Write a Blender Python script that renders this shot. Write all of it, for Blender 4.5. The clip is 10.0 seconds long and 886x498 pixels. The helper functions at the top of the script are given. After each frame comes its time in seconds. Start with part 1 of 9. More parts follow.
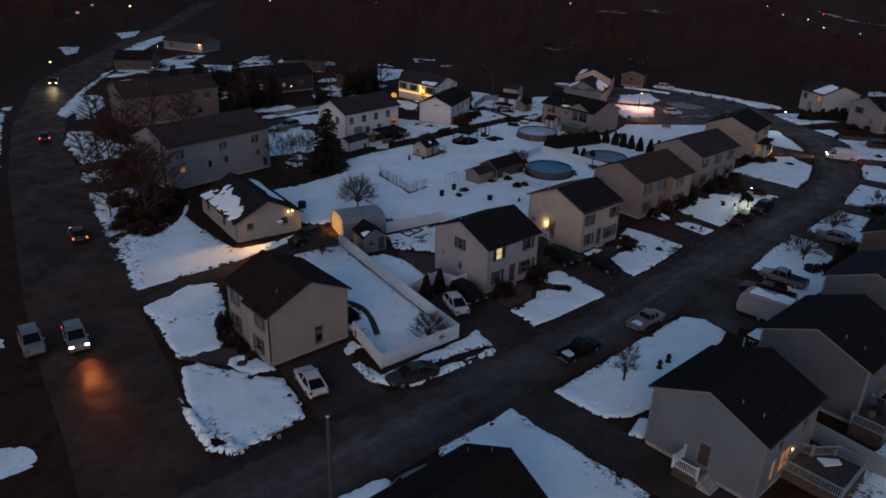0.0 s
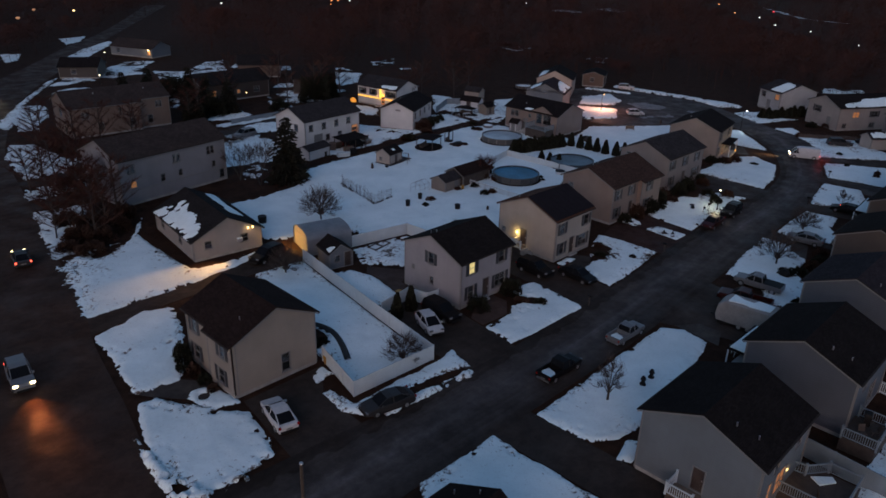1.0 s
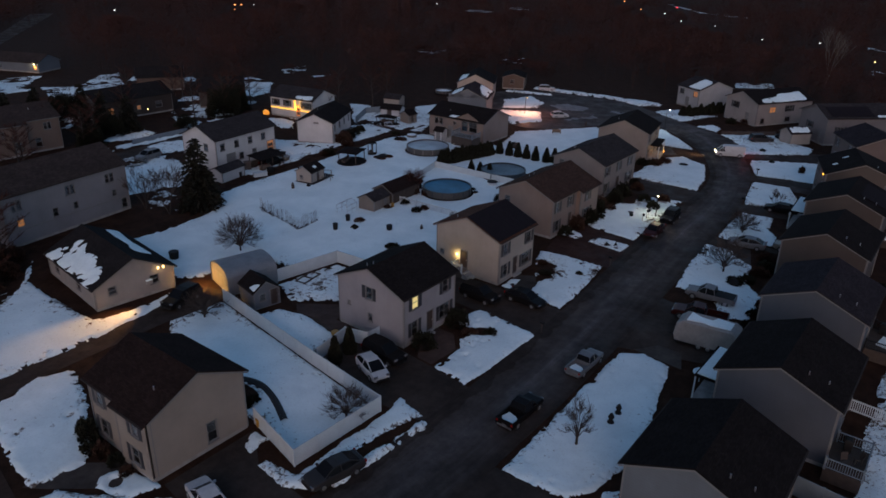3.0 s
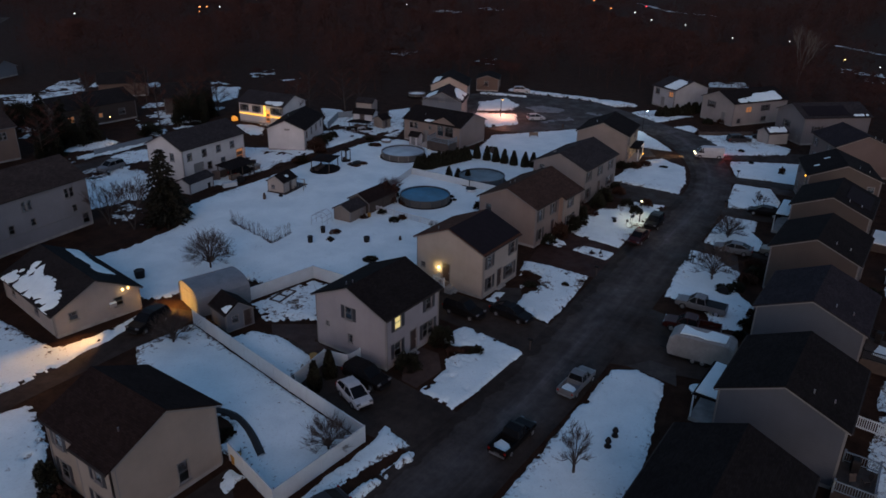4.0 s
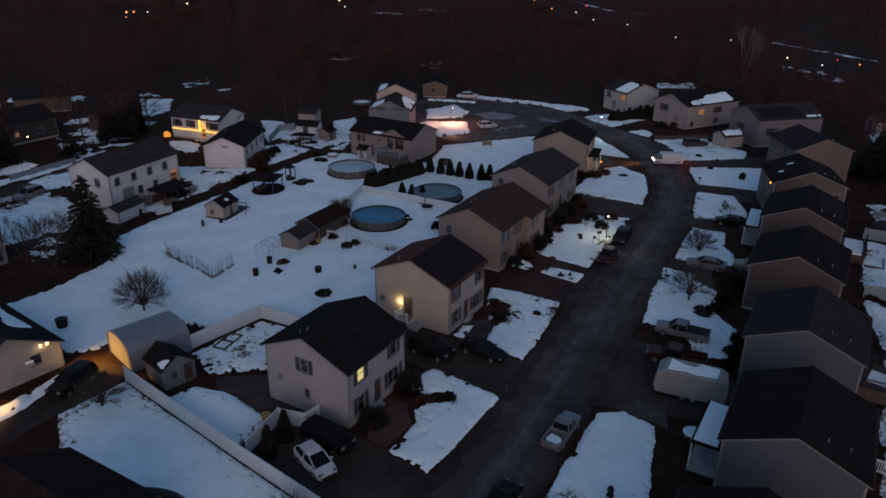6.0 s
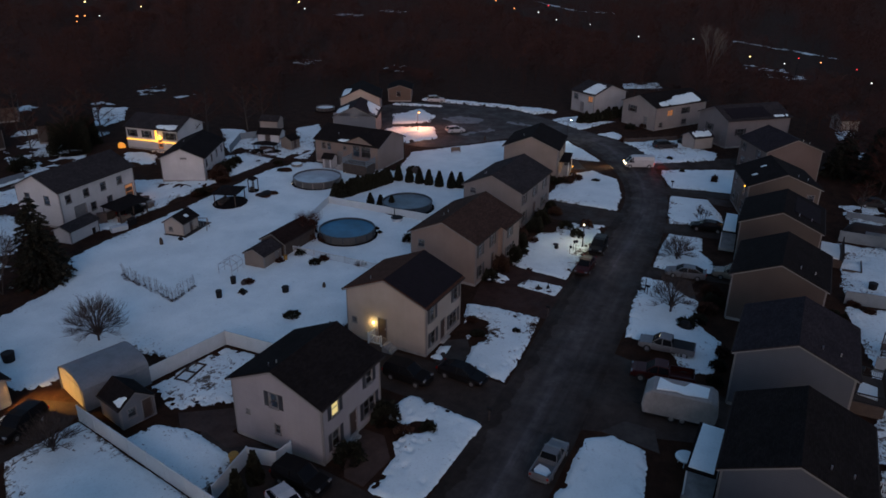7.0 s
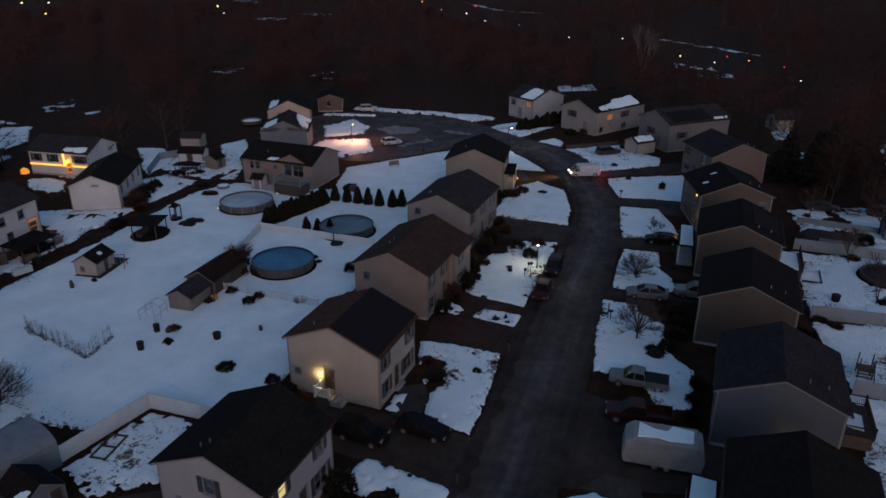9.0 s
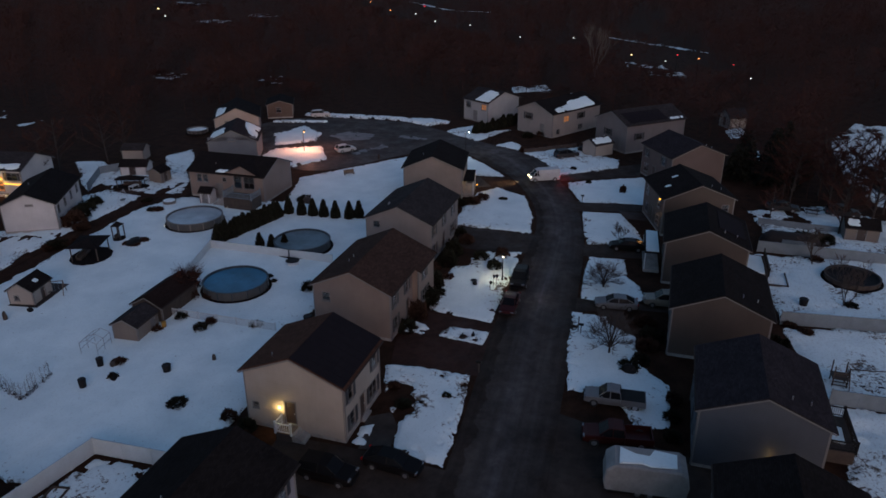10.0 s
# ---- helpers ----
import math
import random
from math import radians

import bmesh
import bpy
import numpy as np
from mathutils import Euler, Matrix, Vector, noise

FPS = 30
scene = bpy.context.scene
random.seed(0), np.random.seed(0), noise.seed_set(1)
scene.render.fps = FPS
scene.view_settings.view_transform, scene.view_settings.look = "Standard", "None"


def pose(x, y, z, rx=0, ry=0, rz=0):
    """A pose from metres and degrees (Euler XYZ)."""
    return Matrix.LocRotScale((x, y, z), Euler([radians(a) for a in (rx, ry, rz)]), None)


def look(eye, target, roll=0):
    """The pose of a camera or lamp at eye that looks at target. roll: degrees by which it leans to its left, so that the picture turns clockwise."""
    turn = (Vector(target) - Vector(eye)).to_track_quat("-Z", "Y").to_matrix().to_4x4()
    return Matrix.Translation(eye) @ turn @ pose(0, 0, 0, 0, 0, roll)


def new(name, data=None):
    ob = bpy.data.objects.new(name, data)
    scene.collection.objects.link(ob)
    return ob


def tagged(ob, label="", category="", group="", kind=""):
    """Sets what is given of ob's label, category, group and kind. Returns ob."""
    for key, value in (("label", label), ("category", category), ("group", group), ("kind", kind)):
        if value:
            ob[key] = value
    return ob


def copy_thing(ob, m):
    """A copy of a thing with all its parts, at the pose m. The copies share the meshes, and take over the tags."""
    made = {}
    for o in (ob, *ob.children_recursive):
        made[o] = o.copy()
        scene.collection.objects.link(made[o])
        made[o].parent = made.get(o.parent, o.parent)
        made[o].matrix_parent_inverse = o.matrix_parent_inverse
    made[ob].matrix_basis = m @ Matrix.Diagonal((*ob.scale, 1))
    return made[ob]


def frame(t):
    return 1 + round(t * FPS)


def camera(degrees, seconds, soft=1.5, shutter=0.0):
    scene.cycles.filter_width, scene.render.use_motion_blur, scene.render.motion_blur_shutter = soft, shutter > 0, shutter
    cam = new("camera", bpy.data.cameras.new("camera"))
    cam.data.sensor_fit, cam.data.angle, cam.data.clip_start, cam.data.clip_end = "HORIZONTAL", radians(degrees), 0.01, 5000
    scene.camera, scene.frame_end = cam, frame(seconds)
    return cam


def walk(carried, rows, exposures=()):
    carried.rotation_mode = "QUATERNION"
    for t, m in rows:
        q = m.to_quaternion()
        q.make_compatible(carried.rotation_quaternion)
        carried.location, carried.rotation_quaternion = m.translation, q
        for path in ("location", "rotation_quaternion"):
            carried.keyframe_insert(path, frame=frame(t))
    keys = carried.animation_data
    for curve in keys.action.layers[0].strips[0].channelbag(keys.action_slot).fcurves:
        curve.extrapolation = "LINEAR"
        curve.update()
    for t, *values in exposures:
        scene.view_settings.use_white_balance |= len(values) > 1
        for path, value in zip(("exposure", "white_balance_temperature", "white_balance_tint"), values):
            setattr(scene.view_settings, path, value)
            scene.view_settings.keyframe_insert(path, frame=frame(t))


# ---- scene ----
cam = camera(63.1, 10.0, soft=1.6)
PATH = [
    (0, (3.165, -0.701, 36.751), (4.403, 0.65, 35.948), 1.9),
    (0.5, (3.935, 1.052, 36.844), (5.217, 2.361, 36.043), 1.8),
    (1, (4.876, 2.761, 36.901), (6.193, 4.036, 36.101), 1.7),
    (1.5, (5.853, 4.403, 36.928), (7.206, 5.641, 36.13), 1.5),
    (2, (6.881, 6.066, 36.949), (8.269, 7.266, 36.152), 1.4),
    (2.5, (7.958, 7.687, 37.011), (9.386, 8.839, 36.215), 1.3),
    (4, (11.507, 12.328, 37.046), (13.015, 13.375, 36.251), 1.0),
    (4.5, (12.806, 13.758, 37.061), (14.328, 14.784, 36.266), 0.9),
    (5, (14.171, 15.23, 37.153), (15.713, 16.224, 36.357), 0.8),
    (5.5, (15.518, 16.608, 37.235), (17.083, 17.567, 36.44), 0.8),
    (7, (19.873, 20.609, 37.599), (21.507, 21.446, 36.805), 0.5),
    (7.5, (21.385, 21.855, 37.698), (23.038, 22.652, 36.904), 0.5),
    (8, (22.917, 23.033, 37.785), (24.59, 23.788, 36.992), 0.4),
    (8.5, (24.455, 24.159, 37.94), (26.146, 24.872, 37.146), 0.3),
    (9, (26.018, 25.306, 38.017), (27.727, 25.976, 37.223), 0.2),
    (9.5, (27.677, 26.387, 38.204), (29.408, 26.995, 37.408), 0.1),
    (10, (29.354, 27.474, 38.34), (31.104, 28.025, 37.543), 0.0),
]
STOPS = 1.8
walk(cam, [(t, look(eye, target, roll)) for t, eye, target, roll in PATH], exposures=[(0.0, STOPS - 0.04, 6150, 6), (5.0, STOPS + 0.01, 6150, 6), (10.0, STOPS - 0.1, 6150, 6)])

# ---- sky and afterglow ----
AFTERGLOW = 212.0  # compass turn of the last light, behind the camera
world = bpy.data.worlds.new("dusk")
scene.world = world
world.use_nodes = True
wn = world.node_tree
sky = wn.nodes.new("ShaderNodeTexSky")
sky.sky_type = "NISHITA"
sky.sun_disc = False
sky.sun_elevation = radians(24.0)
sky.sun_rotation = radians(90.0 - AFTERGLOW)
sky.air_density, sky.dust_density, sky.ozone_density = 1.0, 1.2, 2.6
wn.nodes["Background"].inputs["Strength"].default_value = 0.03
wn.links.new(sky.outputs["Color"], wn.nodes["Background"].inputs["Color"])

sun_data = bpy.data.lights.new("afterglow", "SUN")
sun_data.energy, sun_data.angle, sun_data.color = 0.19, radians(50.0), (1.0, 0.33, 0.26)
sun = new("afterglow", sun_data)
a = radians(AFTERGLOW)
sun.matrix_world = look((math.cos(a) * 100, math.sin(a) * 100, 16), (0, 0, 0))


def lamp(name, at, watts, colour, radius=0.12):
    data = bpy.data.lights.new(name, "POINT")
    data.energy, data.color, data.shadow_soft_size = watts, colour, radius
    ob = new(name, data)
    ob.location = at
    return ob


def beam(name, at, to, watts, colour, angle=70.0, radius=0.08):
    data = bpy.data.lights.new(name, "SPOT")
    data.energy, data.color, data.shadow_soft_size = watts, colour, radius
    data.spot_size, data.spot_blend = radians(angle), 1.0
    ob = new(name, data)
    ob.matrix_world = look(at, to)
    return ob


# ---- materials ----
def nodes_of(name):
    m = bpy.data.materials.new(name)
    m.use_nodes = True
    return m, m.node_tree, m.node_tree.nodes["Principled BSDF"]


def noise_at(nt, scale, detail=4.0, rough=0.6, stretch=None):
    co = nt.nodes.new("ShaderNodeTexCoord")
    geo = nt.nodes.new("ShaderNodeNewGeometry")
    n = nt.nodes.new("ShaderNodeTexNoise")
    n.inputs["Scale"].default_value, n.inputs["Detail"].default_value, n.inputs["Roughness"].default_value = scale, detail, rough
    if stretch:
        mp = nt.nodes.new("ShaderNodeMapping")
        mp.inputs["Scale"].default_value = stretch
        nt.links.new(co.outputs["Object"], mp.inputs["Vector"])
        nt.links.new(mp.outputs["Vector"], n.inputs["Vector"])
    else:
        nt.links.new(geo.outputs["Position"], n.inputs["Vector"])
    return n.outputs["Fac"]


def ramp(nt, fac, *stops):
    r = nt.nodes.new("ShaderNodeValToRGB")
    while len(r.color_ramp.elements) < len(stops):
        r.color_ramp.elements.new(0.5)
    for e, (p, c) in zip(r.color_ramp.elements, stops):
        e.position, e.color = p, (*c, 1.0)
    nt.links.new(fac, r.inputs["Fac"])
    return r.outputs["Color"]


def mix(nt, fac, a, b, mode="MIX"):
    n = nt.nodes.new("ShaderNodeMix")
    n.data_type, n.blend_type = "RGBA", mode
    for sock, v in ((n.inputs["Factor"], fac), (n.inputs["A"], a), (n.inputs["B"], b)):
        if isinstance(v, (int, float)):
            sock.default_value = v
        elif isinstance(v, tuple):
            sock.default_value = (*v, 1.0)
        else:
            nt.links.new(v, sock)
    return n.outputs["Result"]


def bump(nt, bsdf, fac, strength, distance=0.02):
    b = nt.nodes.new("ShaderNodeBump")
    b.inputs["Strength"].default_value, b.inputs["Distance"].default_value = strength, distance
    nt.links.new(fac, b.inputs["Height"])
    if bsdf.inputs["Normal"].is_linked:
        nt.links.new(bsdf.inputs["Normal"].links[0].from_socket, b.inputs["Normal"])
    nt.links.new(b.outputs["Normal"], bsdf.inputs["Normal"])


def plain(name, colour, rough=0.6, metal=0.0, vary=0.25, scale=1.5, fine=25.0, relief=0.1):
    """Worn paint, plastic, wood or stone: two scales of variation."""
    m, nt, b = nodes_of(name)
    dark = tuple(c * (1 - vary) for c in colour)
    lite = tuple(min(1.0, c * (1 + vary * 0.6)) for c in colour)
    c1 = ramp(nt, noise_at(nt, scale, 5), (0.3, dark), (0.7, lite))
    g = noise_at(nt, fine, 3)
    c2 = mix(nt, 0.35, c1, ramp(nt, g, (0.3, (0.6, 0.6, 0.6)), (0.7, (1.0, 1.0, 1.0))), "MULTIPLY")
    nt.links.new(c2, b.inputs["Base Color"])
    b.inputs["Roughness"].default_value, b.inputs["Metallic"].default_value = rough, metal
    if relief:
        bump(nt, b, g, relief)
    return m


def siding(name, colour):
    """Vinyl clapboard: lap lines every 0.11 m, faint vertical streaks of dirt."""
    m, nt, b = nodes_of(name)
    geo = nt.nodes.new("ShaderNodeNewGeometry")
    sep = nt.nodes.new("ShaderNodeSeparateXYZ")
    nt.links.new(geo.outputs["Position"], sep.inputs["Vector"])
    saw = nt.nodes.new("ShaderNodeMath")
    saw.operation = "PINGPONG"
    saw.inputs[1].default_value = 0.11
    nt.links.new(sep.outputs["Z"], saw.inputs[0])
    lap = nt.nodes.new("ShaderNodeMath")
    lap.operation = "DIVIDE"
    lap.inputs[1].default_value = 0.11
    nt.links.new(saw.outputs[0], lap.inputs[0])
    dark = tuple(c * 0.8 for c in colour)
    base = ramp(nt, noise_at(nt, 0.35, 5), (0.3, dark), (0.65, colour))
    streak = ramp(nt, noise_at(nt, 1.0, 4, 0.6, (2.2, 2.2, 0.12)), (0.35, (0.84, 0.82, 0.8)), (0.65, (1.0, 1.0, 1.0)))
    col = mix(nt, 0.25, base, streak, "MULTIPLY")
    col = mix(nt, 0.4, col, ramp(nt, lap.outputs[0], (0.0, (0.72, 0.72, 0.72)), (0.16, (1.0, 1.0, 1.0))), "MULTIPLY")
    nt.links.new(col, b.inputs["Base Color"])
    b.inputs["Roughness"].default_value = 0.55
    bump(nt, b, lap.outputs[0], 0.5, 0.02)
    return m


def shingles(name, colour):
    """Asphalt shingles: courses, tabs of uneven tone, weather streaks."""
    m, nt, b = nodes_of(name)
    co = nt.nodes.new("ShaderNodeTexCoord")
    br = nt.nodes.new("ShaderNodeTexBrick")
    br.offset, br.inputs["Scale"].default_value = 0.5, 1.0
    br.inputs["Brick Width"].default_value, br.inputs["Row Height"].default_value = 0.33, 0.14
    br.inputs["Mortar Size"].default_value, br.inputs["Mortar"].default_value = 0.008, tuple(c * 0.5 for c in colour) + (1.0,)
    br.inputs["Color1"].default_value = tuple(c * 0.75 for c in colour) + (1.0,)
    br.inputs["Color2"].default_value = tuple(c * 1.2 for c in colour) + (1.0,)
    nt.links.new(co.outputs["Object"], br.inputs["Vector"])
    streak = ramp(nt, noise_at(nt, 0.5, 6), (0.3, (0.7, 0.7, 0.7)), (0.7, (1.15, 1.12, 1.1)))
    col = mix(nt, 0.8, br.outputs["Color"], streak, "MULTIPLY")
    col = mix(nt, 0.5, col, ramp(nt, noise_at(nt, 60, 2), (0.3, (0.6, 0.6, 0.6)), (0.7, (1.2, 1.2, 1.2))), "MULTIPLY")
    nt.links.new(col, b.inputs["Base Color"])
    b.inputs["Roughness"].default_value = 0.95
    b.inputs["Specular IOR Level"].default_value = 0.03
    bump(nt, b, br.outputs["Fac"], 0.4, -0.01)
    return m


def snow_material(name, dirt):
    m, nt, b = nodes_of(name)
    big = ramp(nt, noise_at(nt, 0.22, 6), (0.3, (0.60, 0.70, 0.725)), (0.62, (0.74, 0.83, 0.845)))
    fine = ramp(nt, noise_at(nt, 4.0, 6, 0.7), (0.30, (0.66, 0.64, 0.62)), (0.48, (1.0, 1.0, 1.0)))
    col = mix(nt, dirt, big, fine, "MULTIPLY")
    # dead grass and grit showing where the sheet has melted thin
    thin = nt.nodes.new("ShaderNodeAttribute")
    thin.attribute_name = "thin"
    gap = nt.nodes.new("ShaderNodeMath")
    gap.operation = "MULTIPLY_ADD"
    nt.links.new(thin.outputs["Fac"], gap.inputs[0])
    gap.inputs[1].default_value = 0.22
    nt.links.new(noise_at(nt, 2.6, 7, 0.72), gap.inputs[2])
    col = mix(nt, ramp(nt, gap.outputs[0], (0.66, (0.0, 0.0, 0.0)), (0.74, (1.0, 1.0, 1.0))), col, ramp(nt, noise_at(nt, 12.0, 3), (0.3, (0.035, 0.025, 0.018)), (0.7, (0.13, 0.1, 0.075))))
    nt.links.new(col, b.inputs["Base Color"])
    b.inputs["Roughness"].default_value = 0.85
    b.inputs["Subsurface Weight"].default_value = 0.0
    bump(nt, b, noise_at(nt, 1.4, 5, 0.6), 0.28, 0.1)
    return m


def asphalt(name, colour):
    m, nt, b = nodes_of(name)
    big = ramp(nt, noise_at(nt, 0.16, 6, 0.65), (0.3, tuple(c * 0.62 for c in colour)), (0.7, tuple(c * 1.35 for c in colour)))
    patch = ramp(nt, noise_at(nt, 0.9, 5, 0.7), (0.38, (0.7, 0.7, 0.72)), (0.62, (1.12, 1.1, 1.08)))
    grain = ramp(nt, noise_at(nt, 30.0, 2), (0.3, (0.7, 0.7, 0.7)), (0.7, (1.2, 1.2, 1.2)))
    col = mix(nt, 0.7, mix(nt, 0.8, big, patch, "MULTIPLY"), grain, "MULTIPLY")
    nt.links.new(col, b.inputs["Base Color"])
    rough = ramp(nt, noise_at(nt, 0.3, 4), (0.35, (0.5, 0.5, 0.5)), (0.65, (0.9, 0.9, 0.9)))
    b.inputs["Specular IOR Level"].default_value = 0.05
    nt.links.new(rough, b.inputs["Roughness"])
    bump(nt, b, noise_at(nt, 18.0, 3), 0.2, 0.02)
    return m


def street_asphalt():
    """Asphalt with pale worn wheel streaks that run along the street and dark damp margins."""
    m = asphalt("road asphalt", (0.058, 0.049, 0.044))
    nt, b = m.node_tree, m.node_tree.nodes["Principled BSDF"]
    base = b.inputs["Base Color"].links[0].from_socket
    lane = nt.nodes.new("ShaderNodeAttribute")
    lane.attribute_name = "lane"
    sep = nt.nodes.new("ShaderNodeSeparateXYZ")
    nt.links.new(lane.outputs["Vector"], sep.inputs["Vector"])

    def streak(stretch, scale, detail):
        mp = nt.nodes.new("ShaderNodeMapping")
        mp.inputs["Scale"].default_value = stretch
        n = nt.nodes.new("ShaderNodeTexNoise")
        n.inputs["Scale"].default_value, n.inputs["Detail"].default_value = scale, detail
        nt.links.new(lane.outputs["Vector"], mp.inputs["Vector"])
        nt.links.new(mp.outputs["Vector"], n.inputs["Vector"])
        return n.outputs["Fac"]

    wander = nt.nodes.new("ShaderNodeMath")
    wander.operation = "MULTIPLY_ADD"
    nt.links.new(streak((0.03, 0.4, 1.0), 1.0, 3.0), wander.inputs[0])
    wander.inputs[1].default_value = 0.3
    nt.links.new(sep.outputs["X"], wander.inputs[2])
    worn = ramp(nt, wander.outputs[0], (0.14, (0.62, 0.55, 0.5)), (0.34, (0.92, 0.92, 0.94)), (0.56, (1.12, 1.15, 1.2)), (0.66, (1.5, 1.58, 1.72)), (0.76, (1.1, 1.12, 1.16)), (0.98, (0.95, 0.93, 0.92)), (1.13, (0.6, 0.54, 0.5)))
    col = mix(nt, 1.0, base, worn, "MULTIPLY")
    fine = ramp(nt, streak((14.0, 0.05, 1.0), 1.0, 6.0), (0.35, (0.74, 0.73, 0.72)), (0.52, (1.0, 1.0, 1.0)), (0.72, (1.45, 1.5, 1.58)))
    nt.links.new(mix(nt, 0.5, col, fine, "MULTIPLY"), b.inputs["Base Color"])
    return m


def ground_material():
    m, nt, b = nodes_of("winter ground")
    soil = ramp(nt, noise_at(nt, 0.5, 7, 0.7), (0.3, (0.015, 0.008, 0.0058)), (0.55, (0.036, 0.019, 0.0128)), (0.75, (0.054, 0.0315, 0.0195)))
    leaf = ramp(nt, noise_at(nt, 9.0, 5, 0.7), (0.3, (0.55, 0.5, 0.48)), (0.7, (1.25, 1.15, 1.0)))
    nt.links.new(mix(nt, 0.9, soil, leaf, "MULTIPLY"), b.inputs["Base Color"])
    b.inputs["Roughness"].default_value = 0.95
    b.inputs["Specular IOR Level"].default_value = 0.08
    bump(nt, b, noise_at(nt, 6.0, 5, 0.7), 0.8, 0.1)
    return m


def glowing(name, colour, strength):
    m, nt, b = nodes_of(name)
    b.inputs["Base Color"].default_value = (*[c * 0.6 for c in colour], 1.0)
    b.inputs["Emission Color"].default_value = (*colour, 1.0)
    b.inputs["Emission Strength"].default_value = strength
    return m


def glass(name, tint=(0.8, 0.85, 0.9)):
    m, nt, b = nodes_of(name)
    b.inputs["Base Color"].default_value = (*tint, 1.0)
    b.inputs["Roughness"].default_value = 0.08
    b.inputs["Specular IOR Level"].default_value = 0.12
    b.inputs["Transmission Weight"].default_value = 1.0
    b.inputs["IOR"].default_value = 1.45
    return m


def car_paint(name, colour, metal=0.3):
    m = plain(name, colour, 0.42, metal, 0.12, 2.0, 40.0, 0.0)
    m.node_tree.nodes["Principled BSDF"].inputs["Specular IOR Level"].default_value = 0.12
    m.node_tree.nodes["Principled BSDF"].inputs["Coat Weight"].default_value = 0.04
    return m


def leafy(name, colour, vary=0.4):
    m, nt, b = nodes_of(name)
    geo = nt.nodes.new("ShaderNodeNewGeometry")
    tone = ramp(nt, geo.outputs["Random Per Island"], (0.0, tuple(c * (1 - vary) for c in colour)), (1.0, tuple(c * (1 + vary * 0.87) for c in colour)))
    nt.links.new(tone, b.inputs["Base Color"])
    b.inputs["Roughness"].default_value = 0.8
    b.inputs["Specular IOR Level"].default_value = 0.1
    return m


SNOW = snow_material("snow", 0.35)
# dirty snow; its dull tone also stands in for shade in rear yards
SNOW_OLD_SHADED = snow_material("old dirty and shaded snow", 0.95)
SLUSH = plain("thin wet slush", (0.17, 0.165, 0.165), 0.7, 0, 0.5, 0.6, 6.0, 0.2)
ROAD = street_asphalt()
MAIN_ROAD = asphalt("worn main road asphalt", (0.049, 0.031, 0.0235))
DRIVE = asphalt("driveway asphalt", (0.045, 0.0345, 0.029))
PAVING = asphalt("concrete walk", (0.062, 0.053, 0.047))
BRICK_WALK = asphalt("brown brick paving", (0.06, 0.04, 0.033))
RED_PAVING = asphalt("red-brown block paving", (0.045, 0.024, 0.019))
GROUND = ground_material()
TRIM = plain("white trim paint", (0.155, 0.155, 0.157), 0.5, 0, 0.12)
VINYL = plain("white vinyl", (0.47, 0.53, 0.565), 0.45, 0, 0.1, 0.8, 12.0)
GUTTER = plain("weathered brown gutter", (0.04, 0.033, 0.03), 0.8, 0, 0.2)
GUTTER.node_tree.nodes["Principled BSDF"].inputs["Specular IOR Level"].default_value = 0.08
CONCRETE = plain("concrete", (0.27, 0.26, 0.25), 0.9, 0, 0.3, 1.2, 18.0, 0.3)
GLASS = glass("window glass")
CAR_GLASS = plain("tinted car glass", (0.008, 0.009, 0.011), 0.22, 0, 0.2, 1.0, 8.0, 0.0)
CAR_GLASS.node_tree.nodes["Principled BSDF"].inputs["Specular IOR Level"].default_value = 0.06
LIT = glowing("lit window", (1.0, 0.78, 0.3), 0.17)
LIT_DIM = glowing("dim lit window", (1.0, 0.4, 0.14), 0.05)
BULB = glowing("warm bulb", (1.0, 0.62, 0.2), 1.6)
BULB_WHITE = glowing("white bulb", (0.9, 0.95, 1.0), 6.0)
BLIND = plain("grey window blind", (0.07, 0.068, 0.066), 0.7)
SHUTTER = plain("dark shutter paint", (0.028, 0.03, 0.036), 0.5)
DOOR_DARK = plain("dark door paint", (0.05, 0.035, 0.03), 0.45)
WOOD = plain("weathered wood", (0.16, 0.12, 0.09), 0.8, 0, 0.35, 2.0, 14.0, 0.4)
WOOD_DARK = plain("dark stained wood", (0.05, 0.036, 0.028), 0.8, 0, 0.35, 2.0, 14.0, 0.4)
METAL = plain("galvanised metal", (0.42, 0.43, 0.45), 0.4, 0.9, 0.2)
BLACK = plain("black plastic", (0.014, 0.0135, 0.014), 0.6)
BLACK.node_tree.nodes["Principled BSDF"].inputs["Specular IOR Level"].default_value = 0.12
TYRE = plain("tyre rubber", (0.018, 0.018, 0.018), 0.85)
BARK = plain("grey bark", (0.034, 0.025, 0.021), 0.9, 0, 0.4, 3.0, 30.0, 0.5)
TWIG = plain("twigs", (0.05, 0.036, 0.03), 0.9, 0, 0.35, 2.0, 20.0, 0.0)
FIR = leafy("fir needles", (0.019, 0.0185, 0.0135))
YEW = leafy("evergreen shrub leaves", (0.017, 0.018, 0.0125))
BROWN_BUSH = leafy("dry shrub twigs", (0.042, 0.024, 0.018))
HEAD = glowing("headlight", (1.0, 0.72, 0.36), 4.0)
TAIL = glowing("lit tail light", (1.0, 0.08, 0.04), 1.2)
TAIL_OFF = plain("red lens", (0.25, 0.01, 0.01), 0.2)
LENS = plain("clear lens", (0.2, 0.21, 0.22), 0.12, 0.4)


